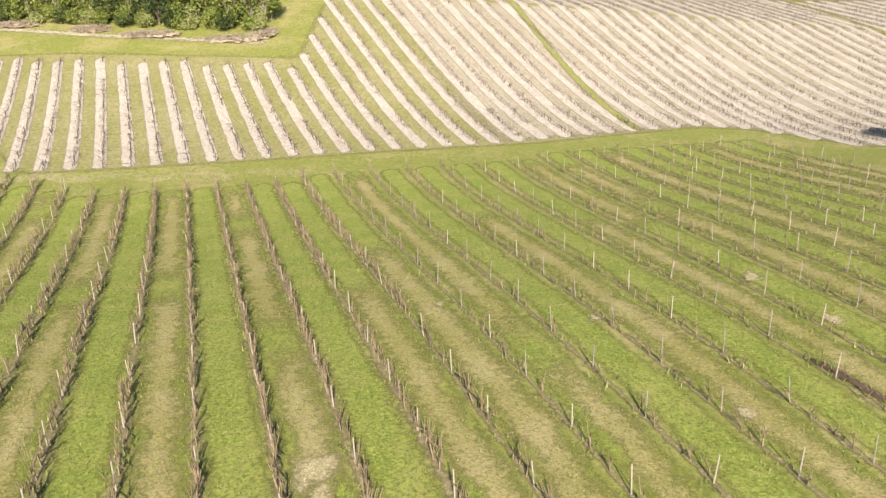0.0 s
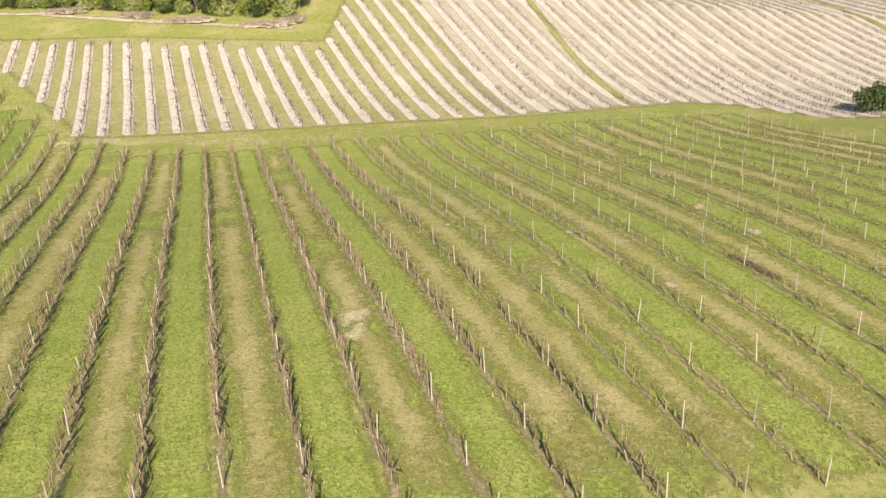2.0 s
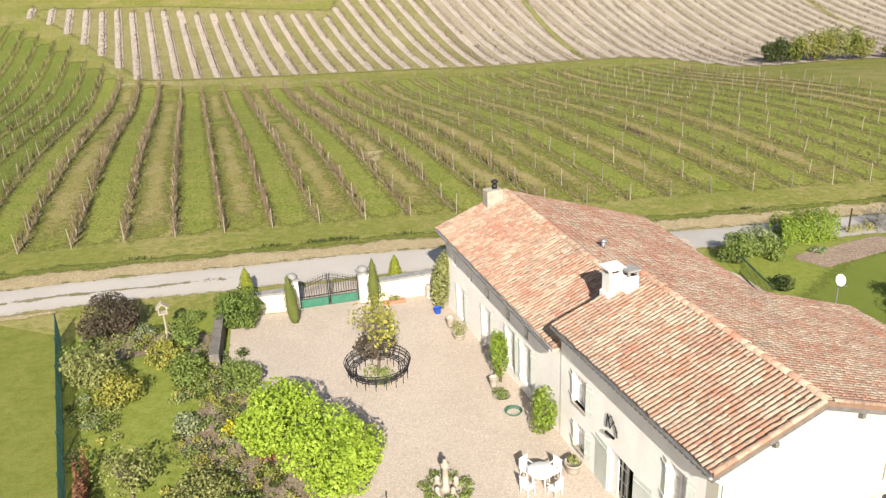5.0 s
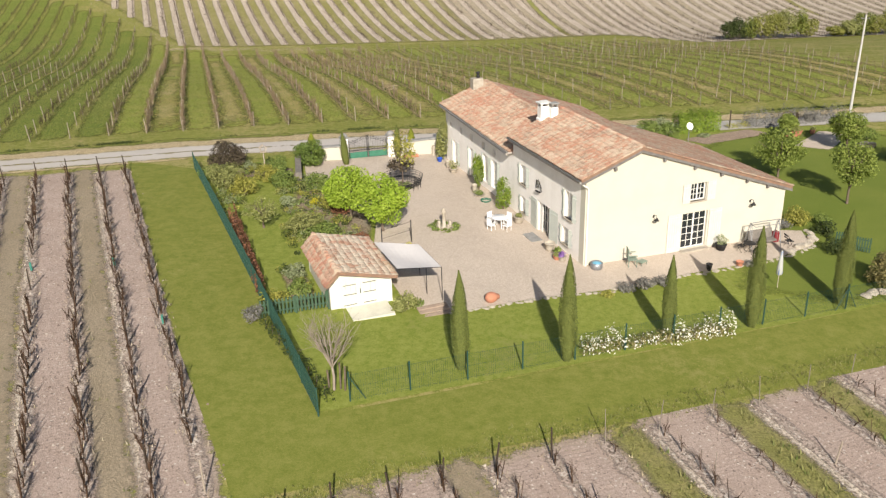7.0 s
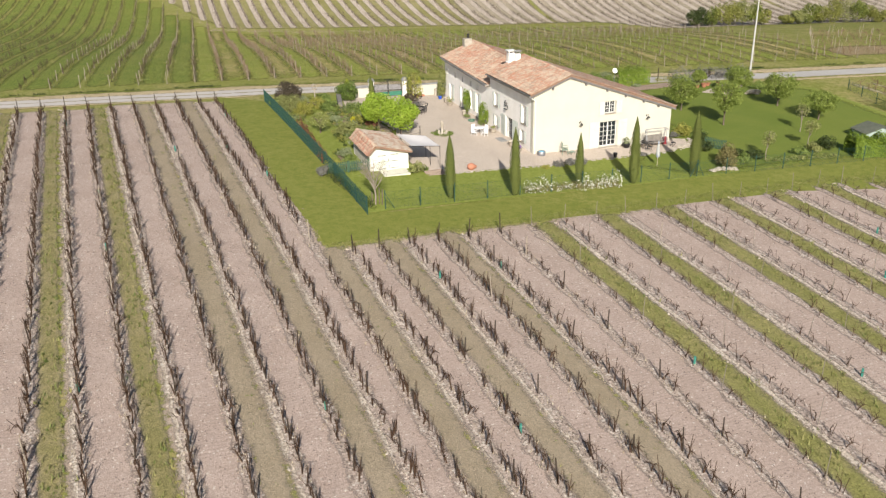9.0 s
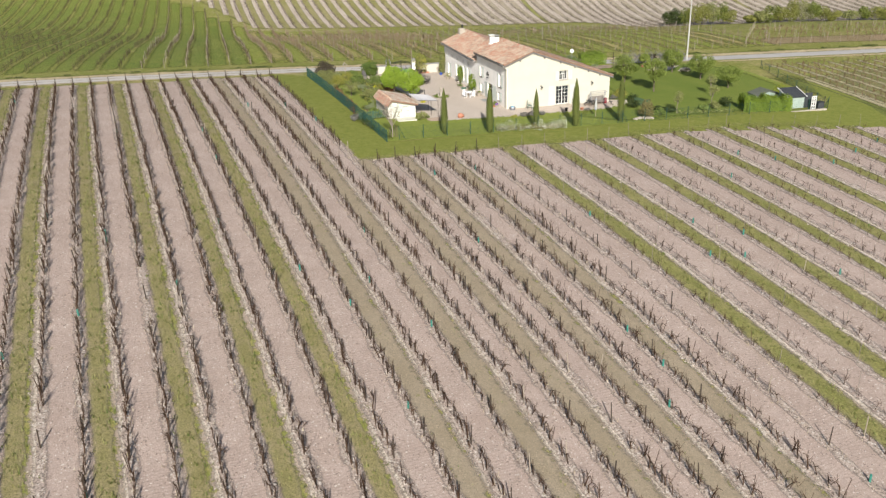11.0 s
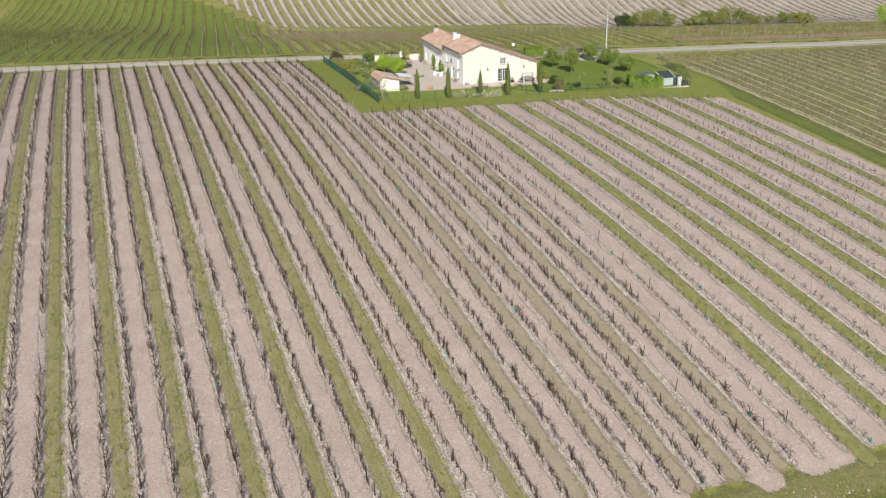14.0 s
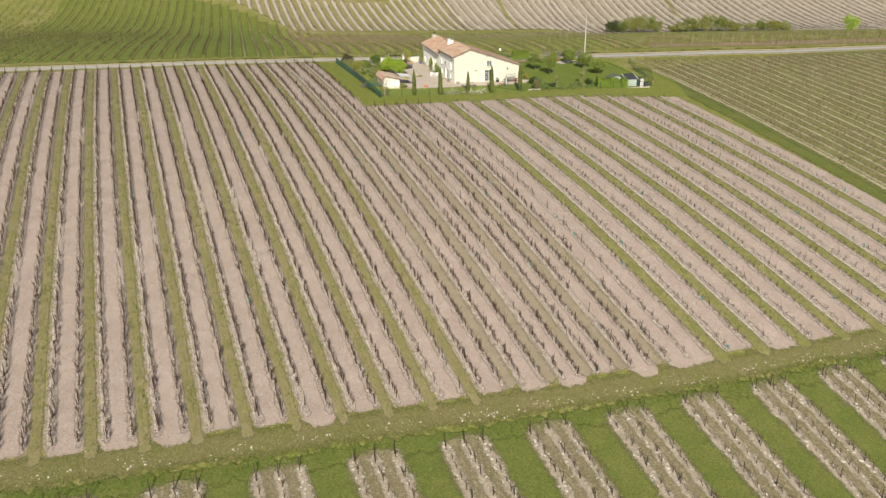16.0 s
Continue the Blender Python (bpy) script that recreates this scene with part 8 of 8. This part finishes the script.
for _z in (0.0, 0.45, 0.83, 1.21, 1.5):
    part("rail", boxes((-0.219, 0.219, -0.03, 0.03, _z, _z + 0.1)), M["white_paint"], _t)
part("middle_stile", boxes((-0.04, 0.04, -0.026, 0.026, 0.101, 1.499)), M["white_paint"], _t)
part("backing", boxes((-0.29, 0.29, 0.031, 0.045, 0.02, 1.58)), M["dark_roof"], _t, "dark backing sheet")
_b = boxes((-0.65, 0.65, 0, 0.05, 0, 1.75), bevel=0.01)
bmesh.ops.transform(_b, matrix=Matrix.Rotation(radians(-14), 4, "X"), verts=_b.verts)
solo("dark_sheet", _b, M["dark_roof"], "dark sheet leaning beside the hut", "sheet", at_xy(42.95, -11.2, 15))
_t = thing("rubbish_bin", "black plastic bin beside the garden hut", "bin", at_xy(44.1, -11.45, 15))
part("body", boxes((-0.38, 0.38, -0.35, 0.35, 0, 0.82), bevel=0.03), M["dark_roof"], _t)
part("lid", boxes((-0.4, 0.4, -0.38, 0.38, 0.821, 0.88), bevel=0.02), M["iron"], _t)
solo("thin_post", rods([((0, 0, -0.2), (0.02, 0, 1.45), 0.045)], 6), M["post_dark"], "dark thin post by the bin", "post", at_xy(44.75, -11.15))
solo("hut_slab", boxes((-2.2, 2.4, -0.72, -0.42, -0.2, 0.1), bevel=0.02), M["stone"], "pale stone kerb before the hut", "kerb", at_xy(42.3, -12.05, 16))
bush(at_xy(40.9, -7.6), 1.3, 2.2, M["l_goldcypress"], "yellow-green bush behind the huts", 172, 0.13, 900, "shrub", "shrub", 0.7)


def pole():
    t = thing("utility_pole", "tall pale utility pole beside the lane", "pole", at_xy(34.6, 15.0))
    part("mast", rods([((0, 0, -0.5), (0.02, 0, 9.0), 0.13, 0.07)], 10), M["metal_pale"], t)
    part("crossbar", rods([((-0.35, 0, 8.7), (0.35, 0, 8.7), 0.025)], 6), M["zinc"], t)


pole()
solo("marker_post", rods([((0, 0, -0.2), (0, 0, 1.5), 0.05)], 6), M["post_dark"], "dark post beside the lane", "post", at_xy(23.6, 12.6))

# ---- woods and far bushes ----
_w = np.random.default_rng(300)
for _i in range(64):
    _x = -100 + (_i % 32) * 2.15 + (1.0 if _i >= 32 else 0) + _w.normal(0, 0.8)
    _y = 153.5 - (-_x - 35) * -0.08 + _w.uniform(0, 5) + (4 if _i >= 32 else 0)
    tree(at_xy(_x, _y), _w.uniform(0.3, 1.0), _w.uniform(2.4, 3.6), _w.uniform(7, 10), M["l_wood"] if _w.random() < 0.7 else M["l_dark"], "tall woodland tree at the field's edge", 400 + _i, 0.42, 1250, 0.16, 0.36, "grey_trunk" if _w.random() < 0.4 else "trunk", 0.6, 16, "woodland trees")
for _i in range(56):
    _x = -98 + (_i % 28) * 2.35 + _w.normal(0, 1)
    bush(at_xy(_x, (152.0 if _i < 28 else 154.5) + (-_x - 35) * 0.08), _w.uniform(1.4, 2.3), _w.uniform(2.0, 4.2), M[("l_wood", "l_dark", "l_wood", "l_olive")[_i % 4]], "leafy undergrowth at the wood's edge", 340 + _i, 0.3, 700)
sheet("bare_ground", [(-96, 153), (-60, 147.5), (-31, 145.2), (-30.5, 148), (-60, 150.5), (-96, 156)], M["litter"], 0.05, 1.0, "structure", "pale cut brushwood and bare ground before the wood", "ground", 2.0)
_b = np.random.default_rng(369)
for _i, _x in enumerate([50.8, 52.6, 54.6, 56.8, 59.0, 61.2, 63.4, 65.2] + [70.5 + 2.5 * k for k in range(9)] + [95.5, 98.4, 101.0, 103.4, 106.0]):
    _h = float(np.interp(_x, [50, 53, 57, 61, 65.5, 70, 76, 82, 88, 91, 95, 101, 107], [3.0, 4.6, 5.6, 6.0, 3.8, 2.4, 4.2, 5.4, 4.6, 3.0, 2.4, 3.8, 2.6])) * _b.uniform(0.85, 1.12)
    _m = "l_dark" if _x < 53 else ("l_bush", "l_olive", "l_wood", "l_bush")[_i % 4]
    bush(at_xy(_x, 104.4 + 0.05 * (_x - 50) + _b.normal(0, 0.5)), _b.uniform(1.9, 2.6), _h, M[_m], "loose field bush below the white hillside", 370 + _i, 0.3, 1700, "bush", "field_bush")
bush(at_xy(117.5, 84), 2.5, 4.8, M["l_lime"], "fresh green bush at the field's edge", 399, 0.26, 2600, "bush", "field_bush")


def border_plants():
    """The small plants that fill the borders, too many to tell apart."""
    rng = np.random.default_rng(500)
    Vs, Fs, base = {}, {}, {}
    spots = [(-13.0, 8.5, 1.3, 2.3), (-12.0, 12.0, 1.5, 2.5), (-11.2, 16.5, 1.2, 3.0), (-14.5, 22.2, 2.2, 1.2), (-16.5, 15.5, 0.9, 2.6), (-12.2, 19.5, 0.5, 2.0), (-11.0, 8.5, 0.9, 2.2), (-15.0, 2.2, 0.55, 2.3), (-12.9, 17.6, 0.6, 1.6)]
    kinds = ("l_mid", "l_yellowgreen", "l_silver", "l_olive", "l_dark")
    arr = {k: [] for k in kinds}
    for u, v, ru, rv in spots:
        for _ in range(int(20 * ru * rv)):
            pu, pv = u + rng.uniform(-ru, ru), v + rng.uniform(-rv, rv)
            x, y = uv(pu, pv)
            r, h = rng.uniform(0.15, 0.4), rng.uniform(0.15, 0.55)
            P, N = blob_points(70, rng, [(x, y, land1(x, y) + 0.05 + h * 0.5, r, r, h * 0.5)])
            arr[kinds[int(rng.integers(5))]].append(leaves(P, N * 0.6 + np.array([0, 0, 0.5]), 0.09, rng))
    for k, lst in arr.items():
        V = np.concatenate([a for a, _ in lst])
        F = np.arange(len(V)).reshape(-1, 4)
        tagged(new("border_plants", mesh_np("border_plants", V, F, M[k])), "mixed small leafy plants filling the garden borders", "plants", "", "stuff")


border_plants()


def tufts(name, line, half, count, mat, label, seed, h=(0.15, 0.4), clumps=0):
    """Tufts of uncut grass along a line."""
    rng = np.random.default_rng(seed)
    line = np.asarray(line, float)
    cum = np.concatenate([[0], np.cumsum(np.linalg.norm(np.diff(line, axis=0), axis=1))])
    q = rng.uniform(0, cum[-1], count)
    if clumps:
        q = np.clip(rng.uniform(0, cum[-1], clumps)[rng.integers(0, clumps, count)] + rng.normal(0, 0.45, count), 0, cum[-1])
    x = np.interp(q, cum, line[:, 0]) + rng.normal(0, half * 0.5, count)
    y = np.interp(q, cum, line[:, 1]) + rng.normal(0, half * 0.5, count)
    z = land(x, y)
    n = 5
    X, Y, Z = (np.repeat(a, n) for a in (x, y, z))
    hh = rng.uniform(*h, count * n)
    a = rng.uniform(0, 6.28, count * n)
    w = rng.uniform(0.012, 0.032, count * n)
    dx, dy = np.cos(a), np.sin(a)
    lean = rng.uniform(0.1, 0.5, count * n) * hh
    bx, by = X + rng.normal(0, 0.07, count * n), Y + rng.normal(0, 0.07, count * n)
    V = np.stack([np.column_stack([bx - dy * w, by + dx * w, Z]), np.column_stack([bx + dy * w, by - dx * w, Z]), np.column_stack([bx + dx * lean + dy * w * 0.2, by + dy * lean - dx * w * 0.2, Z + hh]), np.column_stack([bx + dx * lean - dy * w * 0.2, by + dy * lean + dx * w * 0.2, Z + hh])], 1).reshape(-1, 3)
    tagged(new(name, mesh_np(name, V, np.arange(len(V)).reshape(-1, 4), mat)), label, "grass", "", "stuff")


tufts("ditch_grass", road_line(-60, 90, 3.6), 0.4, 2200, M["l_tuft"], "rank uneven grass along the ditch", 510, (0.03, 0.12))
# clumps of dark blades in place of the shade in the ditch
tufts("ditch_shade_tufts", road_line(-60, 90, 4.25), 0.2, 1500, M["l_dark"], "dark tufts standing in for the shade along the ditch edge", 513, (0.05, 0.22), 60)
tufts("headland_grass", [sr(s, s_end(s) + 3.9) for s in (-90, 40)], 1.3, 4500, M["grassblade"], "uncut green grass along the headland", 511, (0.05, 0.2))
tufts("field_edge_grass", [sr(s, s_start(s) - 0.3) for s in np.arange(-20, 33, 2.0)], 0.75, 4200, M["l_tuft"], "ragged half-dry grass at the field's edge", 512, (0.02, 0.11))
M["hay"] = leafy("bleached_straw", (0.24, 0.18, 0.11), (0.56, 0.48, 0.34), 0.8, 0.2)
# ---- loose cover of the fields ----
def blades(name, x, y, n, h, w, mat, label, seed, lift=0.04, category="grass"):
    """Tufts of n bent blades at the points x, y."""
    rng = np.random.default_rng(seed)
    c = len(x) * n
    X, Y, Z = (np.repeat(a, n) for a in (x, y, land(x, y) + lift))
    hh, a, ww = rng.uniform(*h, c), rng.uniform(0, 6.28, c), rng.uniform(*w, c)
    dx, dy = np.cos(a), np.sin(a)
    lean = rng.uniform(0.3, 1.1, c) * hh
    bx, by = X + rng.normal(0, 0.06, c), Y + rng.normal(0, 0.06, c)
    V = np.stack([np.column_stack([bx - dy * ww, by + dx * ww, Z - 0.03]), np.column_stack([bx + dy * ww, by - dx * ww, Z - 0.03]), np.column_stack([bx + dx * lean, by + dy * lean, Z + hh])], 1).reshape(-1, 3)
    return tagged(new(name, mesh_np(name, V, np.arange(len(V)).reshape(-1, 3), mat)), label, category, "", "stuff")


def along(lines, per_m, half, seed, clump=0.0):
    """Random points about a set of lines, in clumps."""
    rng = np.random.default_rng(seed)
    xs, ys = [], []
    for ln in lines:
        ln = np.asarray(ln, float)
        cum = np.concatenate([[0], np.cumsum(np.linalg.norm(np.diff(ln, axis=0), axis=1))])
        q = rng.uniform(0, cum[-1], int(per_m * cum[-1]))
        if clump:
            q = q[np.sin(q * 0.9 + rng.uniform(0, 6)) + np.sin(q * 2.3) + rng.normal(0, 0.7, len(q)) > clump]
        xs.append(np.interp(q, cum, ln[:, 0]) + rng.normal(0, half, len(q)))
        ys.append(np.interp(q, cum, ln[:, 1]) + rng.normal(0, half * 0.3, len(q)))
    return np.concatenate(xs), np.concatenate(ys)


_near = [l for l in N_LINES if -36 < l[0][0] < 60]
_x, _y = along(_near, 6, 0.26, 601, 0.3)
blades("row_grass", _x, _y, 3, (0.10, 0.32), (0.015, 0.04), M["l_tuft"], "unmown grass and weeds under the vine rows", 602)
_mids = [(a[:min(len(a), len(b))] + b[:min(len(a), len(b))]) / 2 for a, b in zip(N_LINES, N_LINES[1:]) if -34 < a[0][0] < 45]
_x, _y = along([m[:26] for m in _mids], 34, 0.62, 621, -0.6)
blades("lane_grass", _x, _y, 2, (0.04, 0.12), (0.012, 0.03), M["l_lane"], "uneven grass of the north vineyard lanes", 622, 0.05)
_x, _y = along([sr_line(c, s_start(c) + 0.5, s_end(c)) for c, h, k in LANES if k == "green" and c > -90], 10, 0.36, 605, -0.8)
blades("lane_tufts", _x, _y, 3, (0.06, 0.24), (0.015, 0.045), M["l_tuft"], "tufted grass of the south field's lanes", 606, 0.06)
_x, _y = along([sr_line(c, s_start(c) + 0.5, s_end(c)) for c, h, k in LANES if k == "brown"], 2.5, 0.4, 607, 0.4)
blades("lane_weeds", _x, _y, 3, (0.04, 0.14), (0.015, 0.04), M["l_tuft"], "thin weeds on the brown lanes", 608, 0.05)


_x, _y = along([sr_line(s, s_start(s) + 0.4, s_end(s) - 0.6) for s in ROWS_S if -75 < s < -7], 7, 0.22, 615)
blades("prunings", _x, _y, 2, (0.02, 0.16), (0.012, 0.03), M["hay"], "cut canes and dead weeds lying under the vines", 616, 0.06, "prunings")


def clods(name, x, y, size, mat, label, seed, lift=0.05):
    """Small four-sided stones and clods lying at the points x, y."""
    rng = np.random.default_rng(seed)
    n = len(x)
    s = size[0] + (size[1] - size[0]) * rng.random(n) ** 3
    a = rng.uniform(0, 6.28, n)
    z = land(x, y) + lift
    base = [np.column_stack([x + s * np.cos(a + k * 2.09) * rng.uniform(0.7, 1.2, n), y + s * np.sin(a + k * 2.09) * rng.uniform(0.7, 1.2, n), z - 0.02]) for k in range(3)]
    top = np.column_stack([x + rng.normal(0, 0.2, n) * s, y + rng.normal(0, 0.2, n) * s, z + s * rng.uniform(0.5, 0.9, n)])
    V = np.stack(base + [top], 1).reshape(-1, 3)
    i = np.arange(n)[:, None] * 4
    F = np.concatenate([i + np.array([[0, 1, 3]]), i + np.array([[1, 2, 3]]), i + np.array([[2, 0, 3]])])
    return tagged(new(name, mesh_np(name, V, F, mat)), label, "stones", "", "stuff")


def clod_material():
    k = Nodes("clods_and_stones")
    rnd = k.t.nodes.new("ShaderNodeNewGeometry").outputs["Random Per Island"]
    col = k.ramp(rnd, [(0.0, (0.17, 0.12, 0.095)), (0.35, (0.27, 0.205, 0.165)), (0.7, (0.36, 0.285, 0.235)), (1.0, (0.50, 0.43, 0.36))])
    return k.done(col, 0.95, 0.0, 0.1)


M["clods"] = clod_material()
M["pale_clods"] = plain("pale_chalk_stones", (0.56, 0.48, 0.40), (0.42, 0.35, 0.29), 5.0, 0.95)
_edges = sorted(LANES)
_gaps = [(c0 + c1) / 2 for (c0, _, _), (c1, _, _) in zip(_edges, _edges[1:]) if c0 > -80]
_x, _y = along([sr_line(c, s_start(c) + 0.4, s_end(c) - 0.4) for c in _gaps], 14, 0.72, 609)
clods("field_stones", _x, _y, (0.025, 0.11), M["clods"], "small stones and clods on the bare soil", 610, 0.03)
_x, _y = along([sr_line(c + 0.85, s_start(c) + 0.4, s_end(c) - 0.4) for c, h, k in LANES if c > -85], 9, 0.17, 617, -0.9)
clods("margin_stones", _x, _y, (0.03, 0.12), M["pale_clods"], "pale stones along the lanes' margins", 618, 0.05)
_x, _y = along([[sr(s, s_end(s) + 1.9) for s in (-90, 45)]], 14, 0.9, 611, 0.1)
clods("track_stones", _x, _y, (0.03, 0.16), M["pale_clods"], "pale stones along the headland track", 612, 0.035)
_x, _y = along([_l for _l in W_LINES if -60 < _l[0][0] < 40], 7, 0.3, 613)
clods("hill_stones", _x, _y, (0.04, 0.14), M["clods"], "pale stones on the hillside bands", 614, 0.045)


def hay(x, y, r, seed, label):
    """A thin flat spread of bleached straw on the grass."""
    rng = np.random.default_rng(seed)
    k = [1 + 0.2 * rng.normal() for _ in range(12)]
    out = [(x + r * k[i] * math.cos(i * math.pi / 6), y + 1.4 * r * k[i] * math.sin(i * math.pi / 6)) for i in range(12)]
    ob = sheet("straw_patch", out, M["hay_sheet"], 0.05, 0.2, "", label, "straw", r * 0.9, seed)
    return tagged(ob, label, "straw", "straw patches")


M["hay_sheet"] = edged("bleached_hay", (0.46, 0.375, 0.215), (0.37, 0.295, 0.16), (0.24, 0.185, 0.085), (0.27, 0.24, 0.09), 0.35, (0.3, 0.9), 2.0, 9.0, 1.0, 1.5)
for _i, (_x, _y, _r) in enumerate(((-6.9, 34.2, 1.15), (-6.6, 32.0, 0.9), (6.1, 48.4, 0.6), (16.4, 54.4, 0.75), (18.1, 47.0, 0.7), (-2.4, 52.0, 0.5), (10.5, 37.5, 0.5))):
    hay(_x, _y, _r, 620 + _i, "flat patch of bleached straw between vine rows")


M["prunings_pale"] = leafy("pale_dry_prunings", (0.19, 0.145, 0.085), (0.40, 0.33, 0.22), 0.9, 0.0)
_r = np.random.default_rng(651)
_x = -50 + 33 * _r.random(3200) ** 1.6
_y = 91.6 + (_x + 50) * 0.12 + _r.normal(0, 0.9, 3200) + 0.9 * np.sin(_x * 0.8)
clods("hill_straw", _x, _y, (0.02, 0.12), M["prunings_pale"], "scattered pale prunings and stones at the foot of the hillside rows", 652, 0.02)
_x = -86 + 37 * _r.random(1100)
_y = np.interp(_x, W_EDGE_X, W_EDGE_Y) - 1.6 + _r.normal(0, 1.1, 1100)
clods("slope_straw", _x, _y, (0.02, 0.14), M["prunings_pale"], "scattered pale prunings along the slanting field edge", 653, 0.02)


def brush_heap(x, y, rx, ry, h, seed):
    """A heap of cut twigs over a low mound."""
    rng = np.random.default_rng(seed)
    t = thing("brush_heap", "heap of pale cut brushwood before the wood", "brush heap", at_xy(x, y), "brush heaps")
    bm = bmesh.new()
    for v in bmesh.ops.create_icosphere(bm, subdivisions=4, radius=1.0)["verts"]:
        lump = 1 + 0.35 * noise.noise(Vector((v.co.x * 3.5 + seed, v.co.y * 3.0, v.co.z))) + 0.25 * noise.noise(Vector((v.co.x * 9 + seed, v.co.y * 6, v.co.z * 3)))
        v.co = Vector((v.co.x * rx * lump, v.co.y * ry * lump, v.co.z * h * lump * 0.45)) + Vector(rng.normal(0, 0.14, 3))
    part("mound", bm, M["brush_dark"], t)
    L = []
    for _ in range(1100):
        a, q = rng.uniform(0, 6.28), math.sqrt(rng.random())
        px, py = rx * q * math.cos(a), ry * q * math.sin(a)
        pz = 0.75 * h * math.sqrt(max(0.05, 1 - q * q))
        b, ln = rng.uniform(0, 6.28), rng.uniform(0.4, 1.2)
        L.append([(px, py, pz * rng.uniform(0.3, 1.1), 0.045), (px + ln * math.cos(b), py + ln * math.sin(b), pz + rng.uniform(-0.2, 0.5), 0.015)])
    V, F = tubes(L)
    part("brushwood", mesh_np("brushwood", V, F, M["brush"]), None, t)


for _i, (_px, _py, _rx, _ry, _h) in enumerate(((-75, 153.5, 4, 1.8, 0.6), (-61.5, 151.6, 3.4, 1.5, 0.7), (-51.5, 149.6, 4.8, 2.0, 0.6), (-37.5, 148.2, 5.2, 1.9, 0.6), (-32.4, 151.5, 1.9, 3.4, 0.7))):
    brush_heap(_px, _py, _rx, _ry, _h, 640 + _i)


_a = n_angle(12.0)
_c = [(15.9 - u * math.sin(_a) + w * math.cos(_a), 40.0 + u * math.cos(_a) + w * math.sin(_a)) for u, w in ((-2.6, -0.35), (2.4, -0.4), (2.8, 0.2), (0.5, 0.5), (-2.4, 0.4))]
sheet("dark_soil_patch", _c, M["dark_soil"], 0.05, 0.3, "structure", "dark red turned soil beside a vine row", "soil", 0.4)
